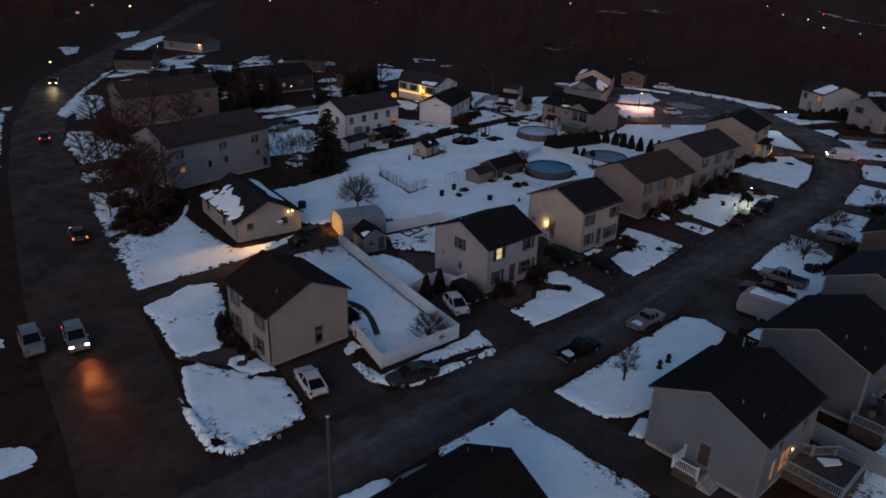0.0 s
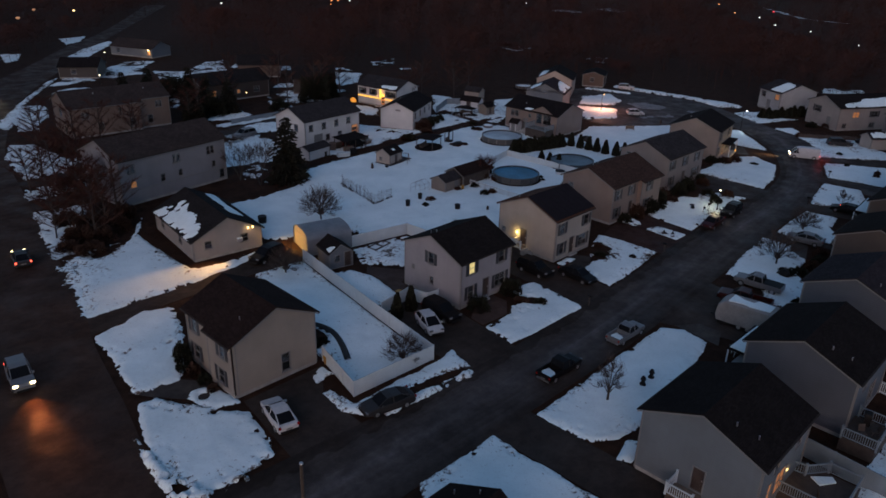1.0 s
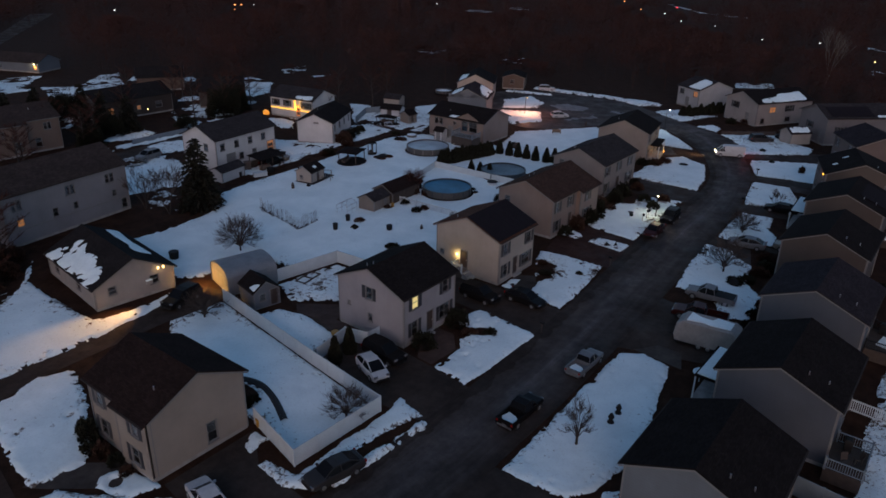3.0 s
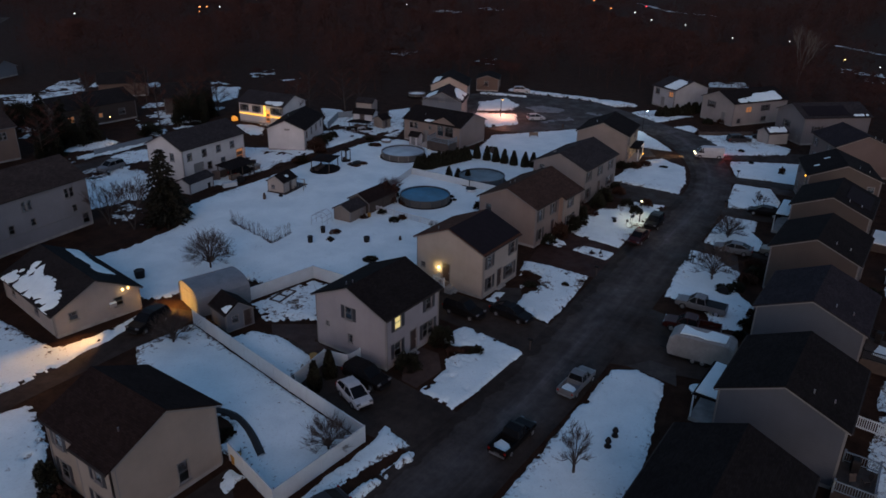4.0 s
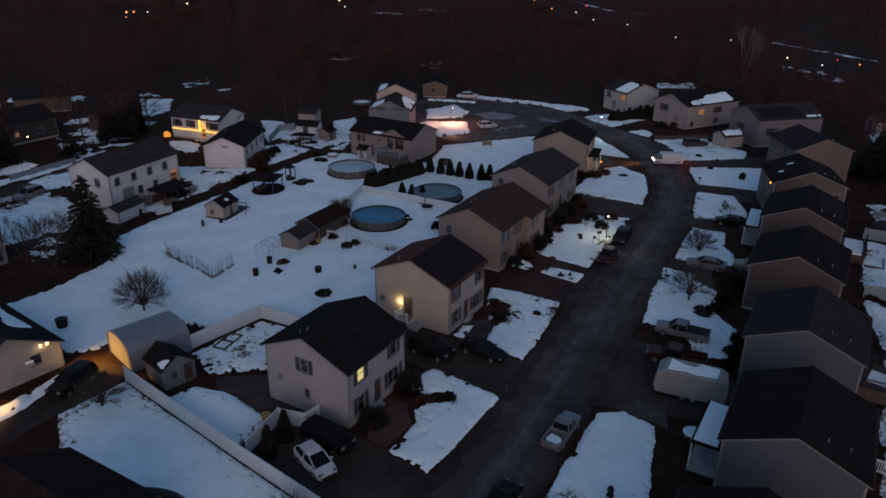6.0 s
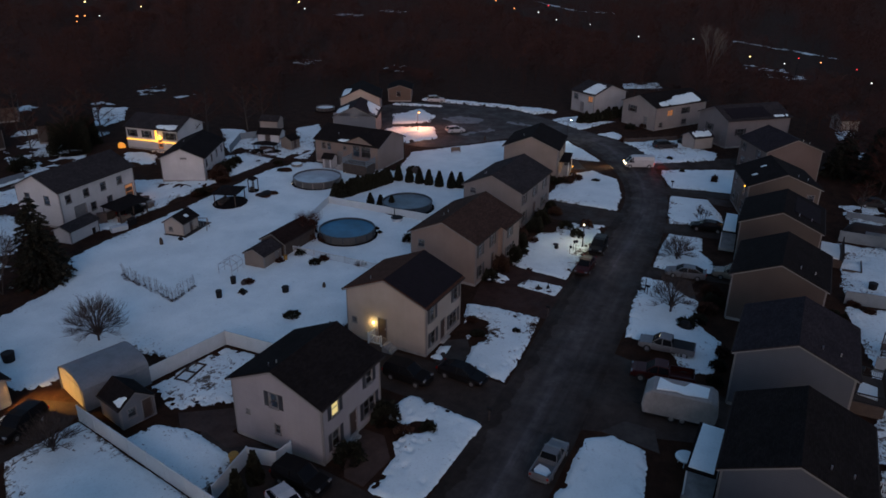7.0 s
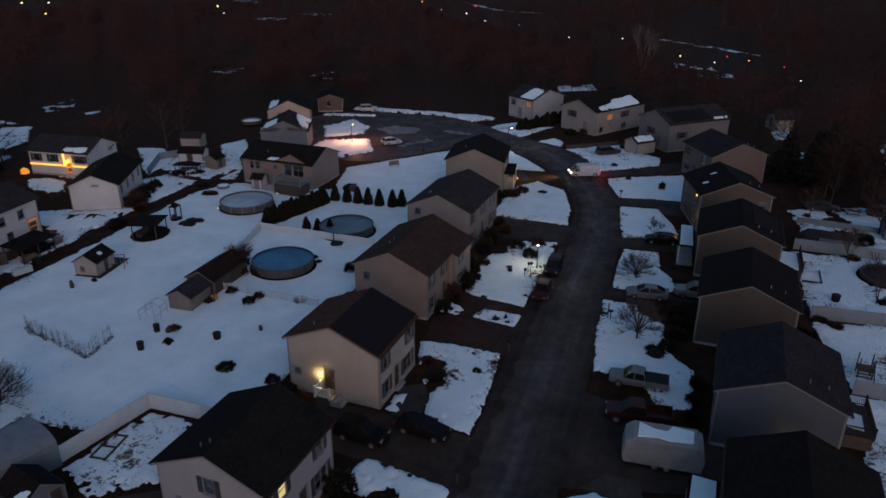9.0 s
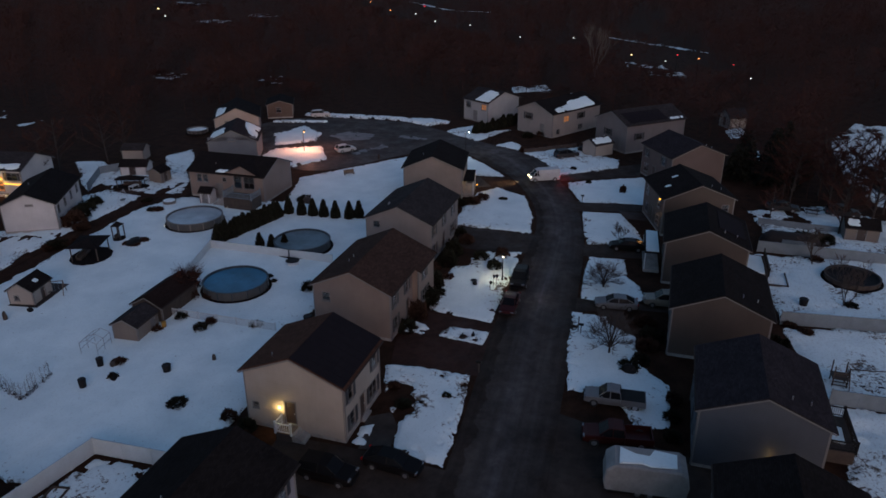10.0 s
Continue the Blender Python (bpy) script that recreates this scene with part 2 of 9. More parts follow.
# ---- mesh tools ----
class Shape:
    def __init__(self):
        self.v, self.f = [], []

    def add(self, verts, faces):
        n = len(self.v)
        self.v += [tuple(p) for p in verts]
        self.f += [tuple(n + i for i in f) for f in faces]
        return self

    def box(self, x0, y0, z0, x1, y1, z1, at=None):
        pts = [(x, y, z) for z in (z0, z1) for y in (y0, y1) for x in (x0, x1)]
        if at:
            pts = [at(*p) for p in pts]
        return self.add(pts, [(0, 2, 3, 1), (4, 5, 7, 6), (0, 1, 5, 4), (2, 6, 7, 3), (0, 4, 6, 2), (1, 3, 7, 5)])

    def prism(self, outline, z0, z1, at=None):
        """An outline in x and y, drawn up from z0 to z1."""
        k = len(outline)
        pts = [(x, y, z0) for x, y in outline] + [(x, y, z1) for x, y in outline]
        if at:
            pts = [at(*p) for p in pts]
        return self.add(pts, [tuple(range(k - 1, -1, -1)), tuple(range(k, 2 * k))] + [(i, (i + 1) % k, k + (i + 1) % k, k + i) for i in range(k)])

    def tube(self, p, q, r0, r1, n=8, caps=True):
        p, q = Vector(p), Vector(q)
        turn = (q - p).to_track_quat("Z", "Y")
        ring = [turn @ Vector((math.cos(2 * math.pi * i / n), math.sin(2 * math.pi * i / n), 0)) for i in range(n)]
        pts = [p + r * r0 for r in ring] + [q + r * r1 for r in ring]
        faces = [(i, (i + 1) % n, n + (i + 1) % n, n + i) for i in range(n)]
        if caps:
            faces += [tuple(range(n - 1, -1, -1)), tuple(range(n, 2 * n))]
        return self.add(pts, faces)

    def rings(self, rings, caps=True):
        """Skins rings of equal counts of points."""
        k = len(rings[0])
        faces = [(a * k + i, a * k + (i + 1) % k, (a + 1) * k + (i + 1) % k, (a + 1) * k + i) for a in range(len(rings) - 1) for i in range(k)]
        if caps:
            faces += [tuple(range(k - 1, -1, -1)), tuple(range((len(rings) - 1) * k, len(rings) * k))]
        return self.add([p for r in rings for p in r], faces)

    def mesh(self, name, material, smooth=False):
        me = bpy.data.meshes.new(name)
        me.from_pydata(self.v, [], self.f)
        me.materials.append(material)
        if smooth:
            me.polygons.foreach_set("use_smooth", [True] * len(me.polygons))
        me.update()
        return me


def part(name, shape, material, parent, label="", smooth=False):
    """One mesh under a thing or under one of its parts."""
    ob = new(name, shape if isinstance(shape, bpy.types.Mesh) else shape.mesh(name, material, smooth))
    ob.parent = parent
    return tagged(ob, label)


def thing(name, label, category, m, group="", kind=""):
    ob = new(name)
    ob.empty_display_size = 0.2
    ob.matrix_world = m
    return tagged(ob, label, category, group, kind)


def single(name, shape, material, label, category, m=None, group="", kind="", smooth=False):
    ob = new(name, shape.mesh(name, material, smooth))
    if m is not None:
        ob.matrix_world = m
    return tagged(ob, label, category, group, kind)


# ---- ground, roads and snow ----
def value_noise(x, y, scale, seed):
    x, y = x / scale + seed * 17.3, y / scale - seed * 9.7
    i, j = np.floor(x), np.floor(y)
    u, v = x - i, y - j
    u, v = u * u * (3 - 2 * u), v * v * (3 - 2 * v)

    def corner(a, b):
        h = np.sin((i + a) * 127.1 + (j + b) * 311.7 + seed * 74.7) * 43758.5453
        return h - np.floor(h)

    return (corner(0, 0) * (1 - u) + corner(1, 0) * u) * (1 - v) + (corner(0, 1) * (1 - u) + corner(1, 1) * u) * v


def inside_by(px, py, poly):
    """How far points lie inside an outline; negative outside."""
    d, inside = np.full(px.shape, 1e9), np.zeros(px.shape, bool)
    for (ax, ay), (bx, by) in zip(poly, poly[1:] + poly[:1]):
        ex, ey = bx - ax, by - ay
        t = np.clip(((px - ax) * ex + (py - ay) * ey) / (ex * ex + ey * ey), 0, 1)
        d = np.minimum(d, np.hypot(px - ax - t * ex, py - ay - t * ey))
        with np.errstate(divide="ignore", invalid="ignore"):
            cross = ((ay > py) != (by > py)) & (px < (bx - ax) * (py - ay) / (by - ay) + ax)
        inside ^= cross
    return np.where(inside, d, -d)


def snow_sheet(name, label, poly, res=0.18, thick=0.14, rag=0.35, bare=0.0, holes=(), speck=0.0, melt=1.0, seed=1, material=None, kind="structure"):
    """A sheet of lying snow with a ragged, melting edge; bare: how much of it has melted through; holes: (x, y, radius)."""
    xs, ys = [p[0] for p in poly], [p[1] for p in poly]
    nx, ny = int((max(xs) - min(xs) + 1.6) / res) + 2, int((max(ys) - min(ys) + 1.6) / res) + 2
    gx, gy = np.meshgrid(min(xs) - 0.8 + np.arange(nx) * res, min(ys) - 0.8 + np.arange(ny) * res, indexing="ij")

    def depth(x, y):
        d = inside_by(x, y, poly)
        d = d + rag * 0.9 * (value_noise(x, y, 2.3, seed) - 0.5) + rag * 0.55 * (value_noise(x, y, 0.7, seed + 3) - 0.5) + rag * 0.5 * (value_noise(x, y, 0.3, seed + 4) - 0.5)
        for hx, hy, hr in holes:
            d = np.minimum(d, np.hypot(x - hx, y - hy) - hr + 0.3 * (value_noise(x, y, 0.6, seed + 5) - 0.5))
        grass = value_noise(x, y, 0.42, seed + 15) * 0.6 + value_noise(x * 0.6 - y * 0.8, x * 0.8 + y * 0.6, 0.9, seed + 17) * 0.4
        d = np.minimum(d, (grass - 0.26 - speck) * 1.6 + np.clip(d - 0.1, 0, 3) * 0.3)
        if bare:
            m = 0.4 * value_noise(x, y, 5.3, seed + 7) + 0.33 * value_noise(x * 0.8 + y * 0.6, y * 0.8 - x * 0.6, 1.7, seed + 8) + 0.27 * value_noise(x, y, 0.5, seed + 9)
            d = np.minimum(d, (m - bare) * 2.2)
        return d

    d = depth(gx, gy)
    e = 0.05
    sx, sy = (depth(gx + e, gy) - d) / e, (depth(gx, gy + e) - d) / e
    size = np.maximum(np.hypot(sx, sy), 0.5)
    edge = np.abs(d) < res * 0.75
    step = np.where(edge, np.clip(-d / size, -res * 0.45, res * 0.45), 0.0)
    x, y = gx + step * sx / size, gy + step * sy / size
    s = np.clip(d / 0.45, 0, 1)
    z = thick * (1 - (1 - s) ** 2) + s * (0.05 * value_noise(x, y, 3.1, seed + 11) + 0.035 * value_noise(x, y, 0.8, seed + 13))
    z = np.where(edge & (d < res * 0.6), 0.035, z + 0.035)
    keep = d > -res * 0.6
    quad = keep[:-1, :-1] & keep[1:, :-1] & keep[1:, 1:] & keep[:-1, 1:]
    used = np.zeros_like(keep)
    for a, b in ((0, 0), (1, 0), (1, 1), (0, 1)):
        used[a : nx - 1 + a, b : ny - 1 + b] |= quad
    index = np.full(keep.shape, -1)
    index[used] = np.arange(used.sum())
    i, j = np.nonzero(quad)
    faces = np.stack([index[i, j], index[i + 1, j], index[i + 1, j + 1], index[i, j + 1]], 1)
    me = bpy.data.meshes.new(name)
    me.from_pydata(np.stack([x[used], y[used], z[used]], 1).tolist(), [], faces.tolist())
    me.polygons.foreach_set("use_smooth", [True] * len(me.polygons))
    thin = np.clip(1.05 - d / 1.3, 0, 1) ** 1.5 * np.clip(-0.15 + 1.5 * value_noise(x, y, 3.7, seed + 21), 0, 1)
    thin = np.clip(thin + speck * 4.0 * np.clip(value_noise(x, y, 3.1, seed + 23) - 0.3, 0, 1), 0, 1) * melt
    me.attributes.new("thin", "FLOAT", "POINT").data.foreach_set("value", thin[used].astype(np.float32))
    me.materials.append(material or SNOW)
    me.update()
    return tagged(new(name, me), label, "snow", "", kind)


def slab(name, label, category, poly, top, material, kind="structure"):
    if sum(a[0] * b[1] - b[0] * a[1] for a, b in zip(poly, poly[1:] + poly[:1])) < 0:
        poly = poly[::-1]
    return single(name, Shape().prism(poly, -0.3, top), material, label, category, kind=kind)


def smooth_line(points, per=6):
    out = []
    pts = [points[0], *points, points[-1]]
    for a, b, c, d in zip(pts, pts[1:], pts[2:], pts[3:]):
        for k in range(per):
            t = k / per
            out.append(tuple(0.5 * (2 * q + (r - p) * t + (2 * p - 5 * q + 4 * r - s) * t * t + (3 * q - p - 3 * r + s) * t ** 3) for p, q, r, s in zip(a, b, c, d)))
    return out + [points[-1]]


span = 3000.0
single("ground", Shape().add([(-span, -span, 0), (span, -span, 0), (span, span, 0), (-span, span, 0)], [(0, 1, 2, 3)]), GROUND, "dark thawed winter ground with dead grass and leaves", "ground", kind="structure")

main_right = smooth_line([(17.5, -60.0), (18.0, 20.0), (18.9, 36.0), (20.4, 46.0), (22.5, 56.5), (24.3, 67.1), (26.0, 74.0), (28.6, 87.7), (31.9, 106.2), (36.6, 133.8), (40.3, 148.0), (50.2, 175.5), (60.0, 194.5), (70.5, 211.0), (83.0, 231.0), (110.0, 272.0), (180.0, 372.0)])
main_left = smooth_line([(5.0, -60.0), (7.5, 20.0), (10.8, 43.0), (12.2, 52.0), (13.7, 64.5), (16.6, 82.0), (21.0, 104.0), (24.6, 122.0), (29.5, 142.0), (34.5, 160.5), (41.0, 178.0), (47.8, 197.3), (60.3, 215.8), (70.1, 229.0), (91.4, 259.7), (116.8, 292.3), (172.0, 378.0)])
slab("road", "wide dark wet asphalt main road", "road", main_right + main_left[::-1], 0.03, MAIN_ROAD)
street_low = smooth_line([(13.57, 28.46), (24.99, 32.05), (60.46, 32.38), (86.22, 33.63), (104.24, 34.92), (120.4, 36.18), (132.63, 38.4), (140.86, 40.86), (148.13, 44.14), (152.82, 46.26), (157.31, 47.98), (161.8, 52.37), (165.77, 59.25), (168.44, 63.97), (174, 72.76), (177.41, 79.34)])
street_high = smooth_line([(16.86, 42.33), (28.68, 41.36), (50.49, 40.1), (72.29, 40.78), (96.26, 42.6), (115.43, 43.15), (124.58, 43.51), (132.77, 45.28), (139.49, 48.05), (146.79, 52.28), (152.62, 57.43), (158.62, 63.65), (159.71, 68.45), (154.14, 74.56), (142.37, 82.62), (139.93, 89.91), (146.49, 101.74), (163.74, 113.01), (174.25, 109.05), (178.12, 98.45), (179.23, 85.72), (177.63, 79.77)])


def resample(line, count):
    run = [0.0]
    for p, q in zip(line, line[1:]):
        run.append(run[-1] + math.dist(p, q))
    at = np.linspace(0, run[-1], count)
    return np.stack([np.interp(at, run, [p[0] for p in line]), np.interp(at, run, [p[1] for p in line])], 1)


def street(label, low, high, top):
    """The lane as a strip that knows its lane (across 0 to 1, metres along), then the turning circle."""
    a_end, b_end = low.index((161.8, 52.37)), high.index((158.62, 63.65))
    rows, cols = 150, 14
    a, b = resample(low[: a_end + 1], rows), resample(high[: b_end + 1], rows)
    run = np.concatenate([[0.0], np.cumsum(np.hypot(*np.diff((a + b) / 2, axis=0).T))])
    verts, lane, faces = [], [], []
    for i in range(rows):
        for j in range(cols + 1):
            f = j / cols
            verts.append((*(a[i] * (1 - f) + b[i] * f), top + 0.05 * (f * (1 - f)) * min(1.0, (rows - 1 - i) / 20)))
            lane.append((f, run[i], 0.0))
    w = cols + 1
    faces += [(i * w + j, (i + 1) * w + j, (i + 1) * w + j + 1, i * w + j + 1) for i in range(rows - 1) for j in range(cols)]
    rim = [*low[a_end:], *high[:b_end:-1]]
    last = (rows - 1) * w
    n = len(verts)
    for x, y in rim[1:]:
        verts.append((x, y, top))
        lane.append((0.36 + 0.002 * x, run[-1] + 0.3 * y, 0.0))
    faces.append((last, *range(n, len(verts)), *range(last + cols, last, -1)))
    edge = [i * w for i in range(rows)] + list(range(n, len(verts))) + [i * w + cols for i in range(rows - 1, -1, -1)]
    k = len(verts)
    for i in edge:
        verts.append((verts[i][0], verts[i][1], -0.3))
        lane.append(lane[i])
    faces += [(edge[i], k + i, k + (i + 1) % len(edge), edge[(i + 1) % len(edge)]) for i in range(len(edge))]
    me = bpy.data.meshes.new("road")
    me.from_pydata([tuple(map(float, v)) for v in verts], [], faces)
    me.attributes.new("lane", "FLOAT_VECTOR", "POINT").data.foreach_set("vector", np.array(lane, np.float32).ravel())
    me.materials.append(ROAD)
    return tagged(new("road", me), label, "road", "", "structure")


street("dark worn asphalt residential street ending in a turning circle", street_low, street_high, 0.036)

DRIVES = [
    [(28.52, 39.66), (35.24, 39.83), (35.54, 46.37), (38.06, 50.05), (29.91, 50.04)],
    [(47.53, 39.13), (53.86, 39.28), (54.97, 48.83), (55.05, 60.91), (49.3, 57.75), (47.04, 46.63)],
    [(65.75, 39.56), (72.09, 39.67), (72.46, 49.19), (72.23, 55.23), (66.65, 55.11)],
    [(85.63, 41.41), (96.05, 41.59), (96.51, 50.67), (89.87, 51.55), (85.25, 50.45)],
    [(115.42, 42.44), (122.13, 42.86), (121.93, 56.27), (120.55, 59.31), (114.53, 51.03)],
    [(24.68, 69.54), (25.79, 73.24), (40.03, 75.44), (50.57, 76.58), (52.65, 71.01), (43.62, 71.11), (33.11, 70.78)],
    [(41.89, 32.72), (46.64, 32.66), (47.11, 13.83), (42.67, 13.66)],
    [(68.75, 33.55), (82.24, 33.96), (79.76, 24.42), (78.49, 14.57), (72.2, 14.5), (71.86, 23.32)],
    [(100.83, 35.66), (104.65, 35.72), (105.63, 22.79), (104.68, 16.84), (103.69, 28.72)],
    [(116.76, 36.42), (120.82, 36.99), (123.27, 26.01), (119.19, 22.97)],
    [(133.26, 39.21), (137.57, 40.3), (141.51, 25.26), (137.44, 25.21)],
    [(147.1, 44.02), (150.78, 47.14), (162.13, 30.08), (153.93, 30.96)],
    [(140.66, 54.1), (145.38, 57.27), (142.39, 61.84), (138.21, 59.69)],
    [(57.54, 126.3), (74, 128.27), (96.77, 130.03), (96.8, 133.91), (57.46, 131.69)],
    [(35.23, 119.68), (33.73, 123.01), (49.32, 124.37), (57.57, 123.52), (57.6, 120.53)],
    [(32.2, 108.76), (32.74, 111.95), (42.31, 113.73), (55.62, 114.51), (55.65, 111.76), (42.39, 109.68)],
]
slab("walkway", "worn concrete walk curving to a front door", "walkway", [(28.5, 51.22), (24.41, 56.14), (23.38, 57.73), (26.98, 57.42), (30.06, 53.78)], 0.022, PAVING)
for n, outline in enumerate(DRIVES):
    slab("driveway", "red-brown paved driveway cleared of snow" if n == 3 else "dark asphalt driveway cleared of snow", "driveway", outline, 0.022, RED_PAVING if n == 3 else DRIVE)
slab("walkway", "pale concrete front walkway", "walkway", [(76.6, 49.3), (77.9, 47.5), (76.2, 46.3), (73.1, 45.8), (72.5, 48.3)], 0.03, PAVING)
snow_sheet("lawn_snow", "small strip of snow between a path and a house", [(75.2, 49.3), (75.8, 48.3), (73.0, 47.9), (72.9, 49.2)], rag=0.25, seed=165)
slab("walkway", "reddish brick front walkway", "walkway", [(58.38, 44.79), (60.65, 46.76), (60.63, 48.96), (57.95, 48.9), (54.98, 46.82), (54.8, 45.02)], 0.03, BRICK_WALK)
slab("patio", "brown paved patio beside a house", "patio", [(53.49, 57.04), (55.17, 54.86), (55.23, 58.09), (60.25, 58.61), (57.85, 60.17), (55.02, 63.95), (53.64, 62.3), (54.17, 59.88)], 0.028, BRICK_WALK)
slab("walkway", "pale concrete front walkway", "walkway", [(68.99, 26.24), (71.85, 27.27), (71.84, 29.74), (69.56, 31.19)], 0.03, PAVING)
slab("planting_bed", "brown bare planting bed beside a house", "garden bed", [(132.1, 32.55), (135.16, 32.79), (135.48, 28.38), (132.21, 27.73)], 0.05, BRICK_WALK)
slab("walkway", "pale concrete front walkway", "walkway", [(97.58, 28.13), (102.79, 29.7), (102.82, 32.69), (100, 31.15)], 0.03, PAVING)

LAWN = "flat unbroken snow lying on a front lawn"
YARD = "smooth snow covering a back yard"
snow_sheet("lawn_snow", LAWN, [(25, 68.93), (30.91, 71.13), (33.53, 69.57), (29.95, 60.34), (28.3, 57.47), (27.6, 56.43), (23.79, 57.33)], rag=0.5, seed=1)
snow_sheet("verge_snow", "patchy old snow between a thicket and a road", [(32.28, 109.6), (27.93, 87.09), (25.75, 73.33), (30.56, 79.73), (36.75, 83.91), (36.17, 90.33), (30.95, 91.65), (33.42, 103.85)], res=0.3, rag=0.8, bare=0.4, speck=0.15, seed=150)
snow_sheet("lawn_snow", "snow on a corner lawn with a dirty ploughed edge", [(23.24, 55.71), (24.82, 55.44), (27.71, 50.58), (29.53, 48.41), (28.79, 45.16), (28.17, 42.34), (24.24, 41.86), (21.97, 42.18), (20.86, 46.98), (22.45, 54.05)], rag=0.35, speck=0.02, seed=2)
snow_sheet("lawn_snow", "small patch of melting snow in a planting bed", [(26.45, 53.57), (27.31, 50.77), (29.52, 50.13), (29.46, 52.84), (28.63, 54.24), (27.44, 54.41)], rag=0.3, seed=3, holes=[(27.77, 52.91, 0.55)])
snow_sheet("lawn_snow", "snow beside a driveway glowing under a floodlight", [(25.89, 73.14), (36.84, 73.43), (40.95, 74.03), (46.59, 74.75), (49.68, 75.84), (49.26, 76.66), (45.04, 76.25), (42.83, 76.11), (39.17, 77.08), (38.85, 84.07), (39.3, 91.35), (42.16, 96.62), (37.71, 90.26), (34.71, 87.59), (29.51, 83.83), (26.87, 76.95)], rag=0.35, speck=0.03, seed=4)
snow_sheet("yard_snow", "smooth snow filling a fenced side yard", [(38.85, 50.46), (37.45, 44.41), (46.27, 44.1), (47.55, 53.68), (50.17, 70.34), (44.15, 71.01), (40.71, 65.65), (38.87, 61.56)], rag=0.12, seed=5, holes=[(39.56, 55.01, 2.2), (38.72, 57.51, 2.0)])
snow_sheet("lawn_snow", "ragged snow strip with a dirty ploughed edge", [(35.4, 46.6), (36.4, 46.4), (36.7, 43.5), (46.9, 43.3), (49.0, 43.9), (48.1, 40.6), (46.9, 41.0), (43.6, 41.7), (40.6, 42.2), (37.5, 41.3), (36.2, 41.0), (35.0, 43.3)], rag=0.4, bare=0.1, speck=0.03, seed=6)
snow_sheet("lawn_snow", "small heap of snow beside a driveway", [(36.11, 47.99), (38.1, 48.24), (37.87, 49.84), (36.3, 49.41)], rag=0.4, seed=7)
snow_sheet("lawn_snow", LAWN, [(54.61, 44.51), (53.85, 40.49), (65.65, 40.16), (66.69, 47.68), (63.71, 48.22), (61.35, 46.37), (58.88, 44.51)], rag=0.28, speck=0.06, seed=8, holes=[(61.34, 46.77, 1.3), (62.94, 44.8, 0.9)])
snow_sheet("yard_snow", "patchy snow in a back yard beside a fence", [(48.23, 54.7), (52.91, 55.82), (53.86, 60.89), (53.02, 64.51), (49.62, 65.04), (48.68, 59.76)], rag=0.35, seed=9)
snow_sheet("yard_snow", "trampled patchy snow in a back yard", [(55.02, 64.56), (56.76, 69.07), (64.97, 67.85), (65.62, 60.14), (58.44, 60.59)], rag=0.35, bare=0.15, speck=0.13, seed=10)
snow_sheet("lawn_snow", LAWN, [(85.2, 51.0), (81.2, 49.5), (78.2, 48.0), (76.3, 46.3), (73.1, 45.6), (72.3, 40.9), (85.6, 42.3)], rag=0.35, speck=0.06, seed=11, holes=[(79.84, 47.12, 1.1), (81.2, 47.9, 1.2), (78.6, 46.5, 0.8), (79.4, 48.6, 1.1), (77.4, 46.9, 0.7)])
snow_sheet("lawn_snow", "small snow-covered island beside a driveway", [(91.04, 42.61), (93.95, 42.66), (93.87, 47.29), (91.66, 47.55)], rag=0.2, seed=12, holes=[(92.26, 45.14, 0.4), (92.85, 44.15, 0.3), (92.05, 43.73, 0.25)])
snow_sheet("lawn_snow", LAWN, [(96.06, 43.1), (115.65, 43.65), (114.39, 48.18), (109.44, 50.72), (104.39, 51.84), (96.7, 50.27)], rag=0.3, speck=0.07, seed=13, holes=[(110.25, 50.54, 1.4)])
snow_sheet("lawn_snow", "ring of snow round a planting bed by the house", [(91.26, 49.15), (92.87, 48.88), (93.89, 50.82), (92.89, 51.92), (91.47, 51.38)], rag=0.3, seed=14, holes=[(92.48, 50.49, 0.4), (92.07, 49.68, 0.25)])
snow_sheet("lawn_snow", LAWN, [(122.12, 55.46), (122.35, 43.98), (128.68, 44.6), (137.54, 48.01), (140.74, 53.18), (137.09, 55.56), (131.44, 55.85)], rag=0.45, seed=15)
snow_sheet("lawn_snow", LAWN, [(146.5, 52.89), (152.21, 57.83), (158.2, 63.64), (156.62, 66.3), (150.72, 63.68), (145.62, 58.82)], res=0.4, rag=0.4, seed=16)
snow_sheet("yard_snow", YARD, [(50.63, 78.75), (52.66, 77.35), (60.28, 77.95), (60.94, 70.6), (65.96, 69.09), (66.62, 59.56), (73.21, 59.91), (84.76, 60.57), (89.09, 62.19), (106.53, 63.61), (121.87, 64.98), (129.62, 67.74), (142.5, 66.49), (153.58, 72.98), (141.32, 82.59), (135.69, 86.63), (123.71, 83.16), (120.86, 99.88), (114.16, 103.06), (88.38, 101.19), (80.2, 101.24), (72.06, 99.96), (65.99, 94.57), (59.93, 93.38), (47.24, 94.16), (49.49, 86.38)], res=0.4, rag=0.5, seed=17, holes=[(53.11, 74.08, 1.5)])
snow_sheet("lawn_snow", LAWN, [(33.8, 32.41), (41.89, 32.33), (42.28, 16.66), (36.61, 9.2), (28.77, 9), (31.35, 28.25)], rag=0.3, seed=18)
snow_sheet("lawn_snow", LAWN, [(46.64, 31.84), (46.71, 26.67), (49.1, 25.16), (54.62, 24.29), (60.51, 25.45), (68.69, 27.22), (69.37, 30.19), (67.97, 32.05), (58.48, 31.93)], rag=0.3, seed=19)
snow_sheet("lawn_snow", "snow between a walkway and a house wall", [(46.75, 23.89), (49.3, 24.58), (50.7, 23.22), (47.16, 22.91)], rag=0.2, seed=20)
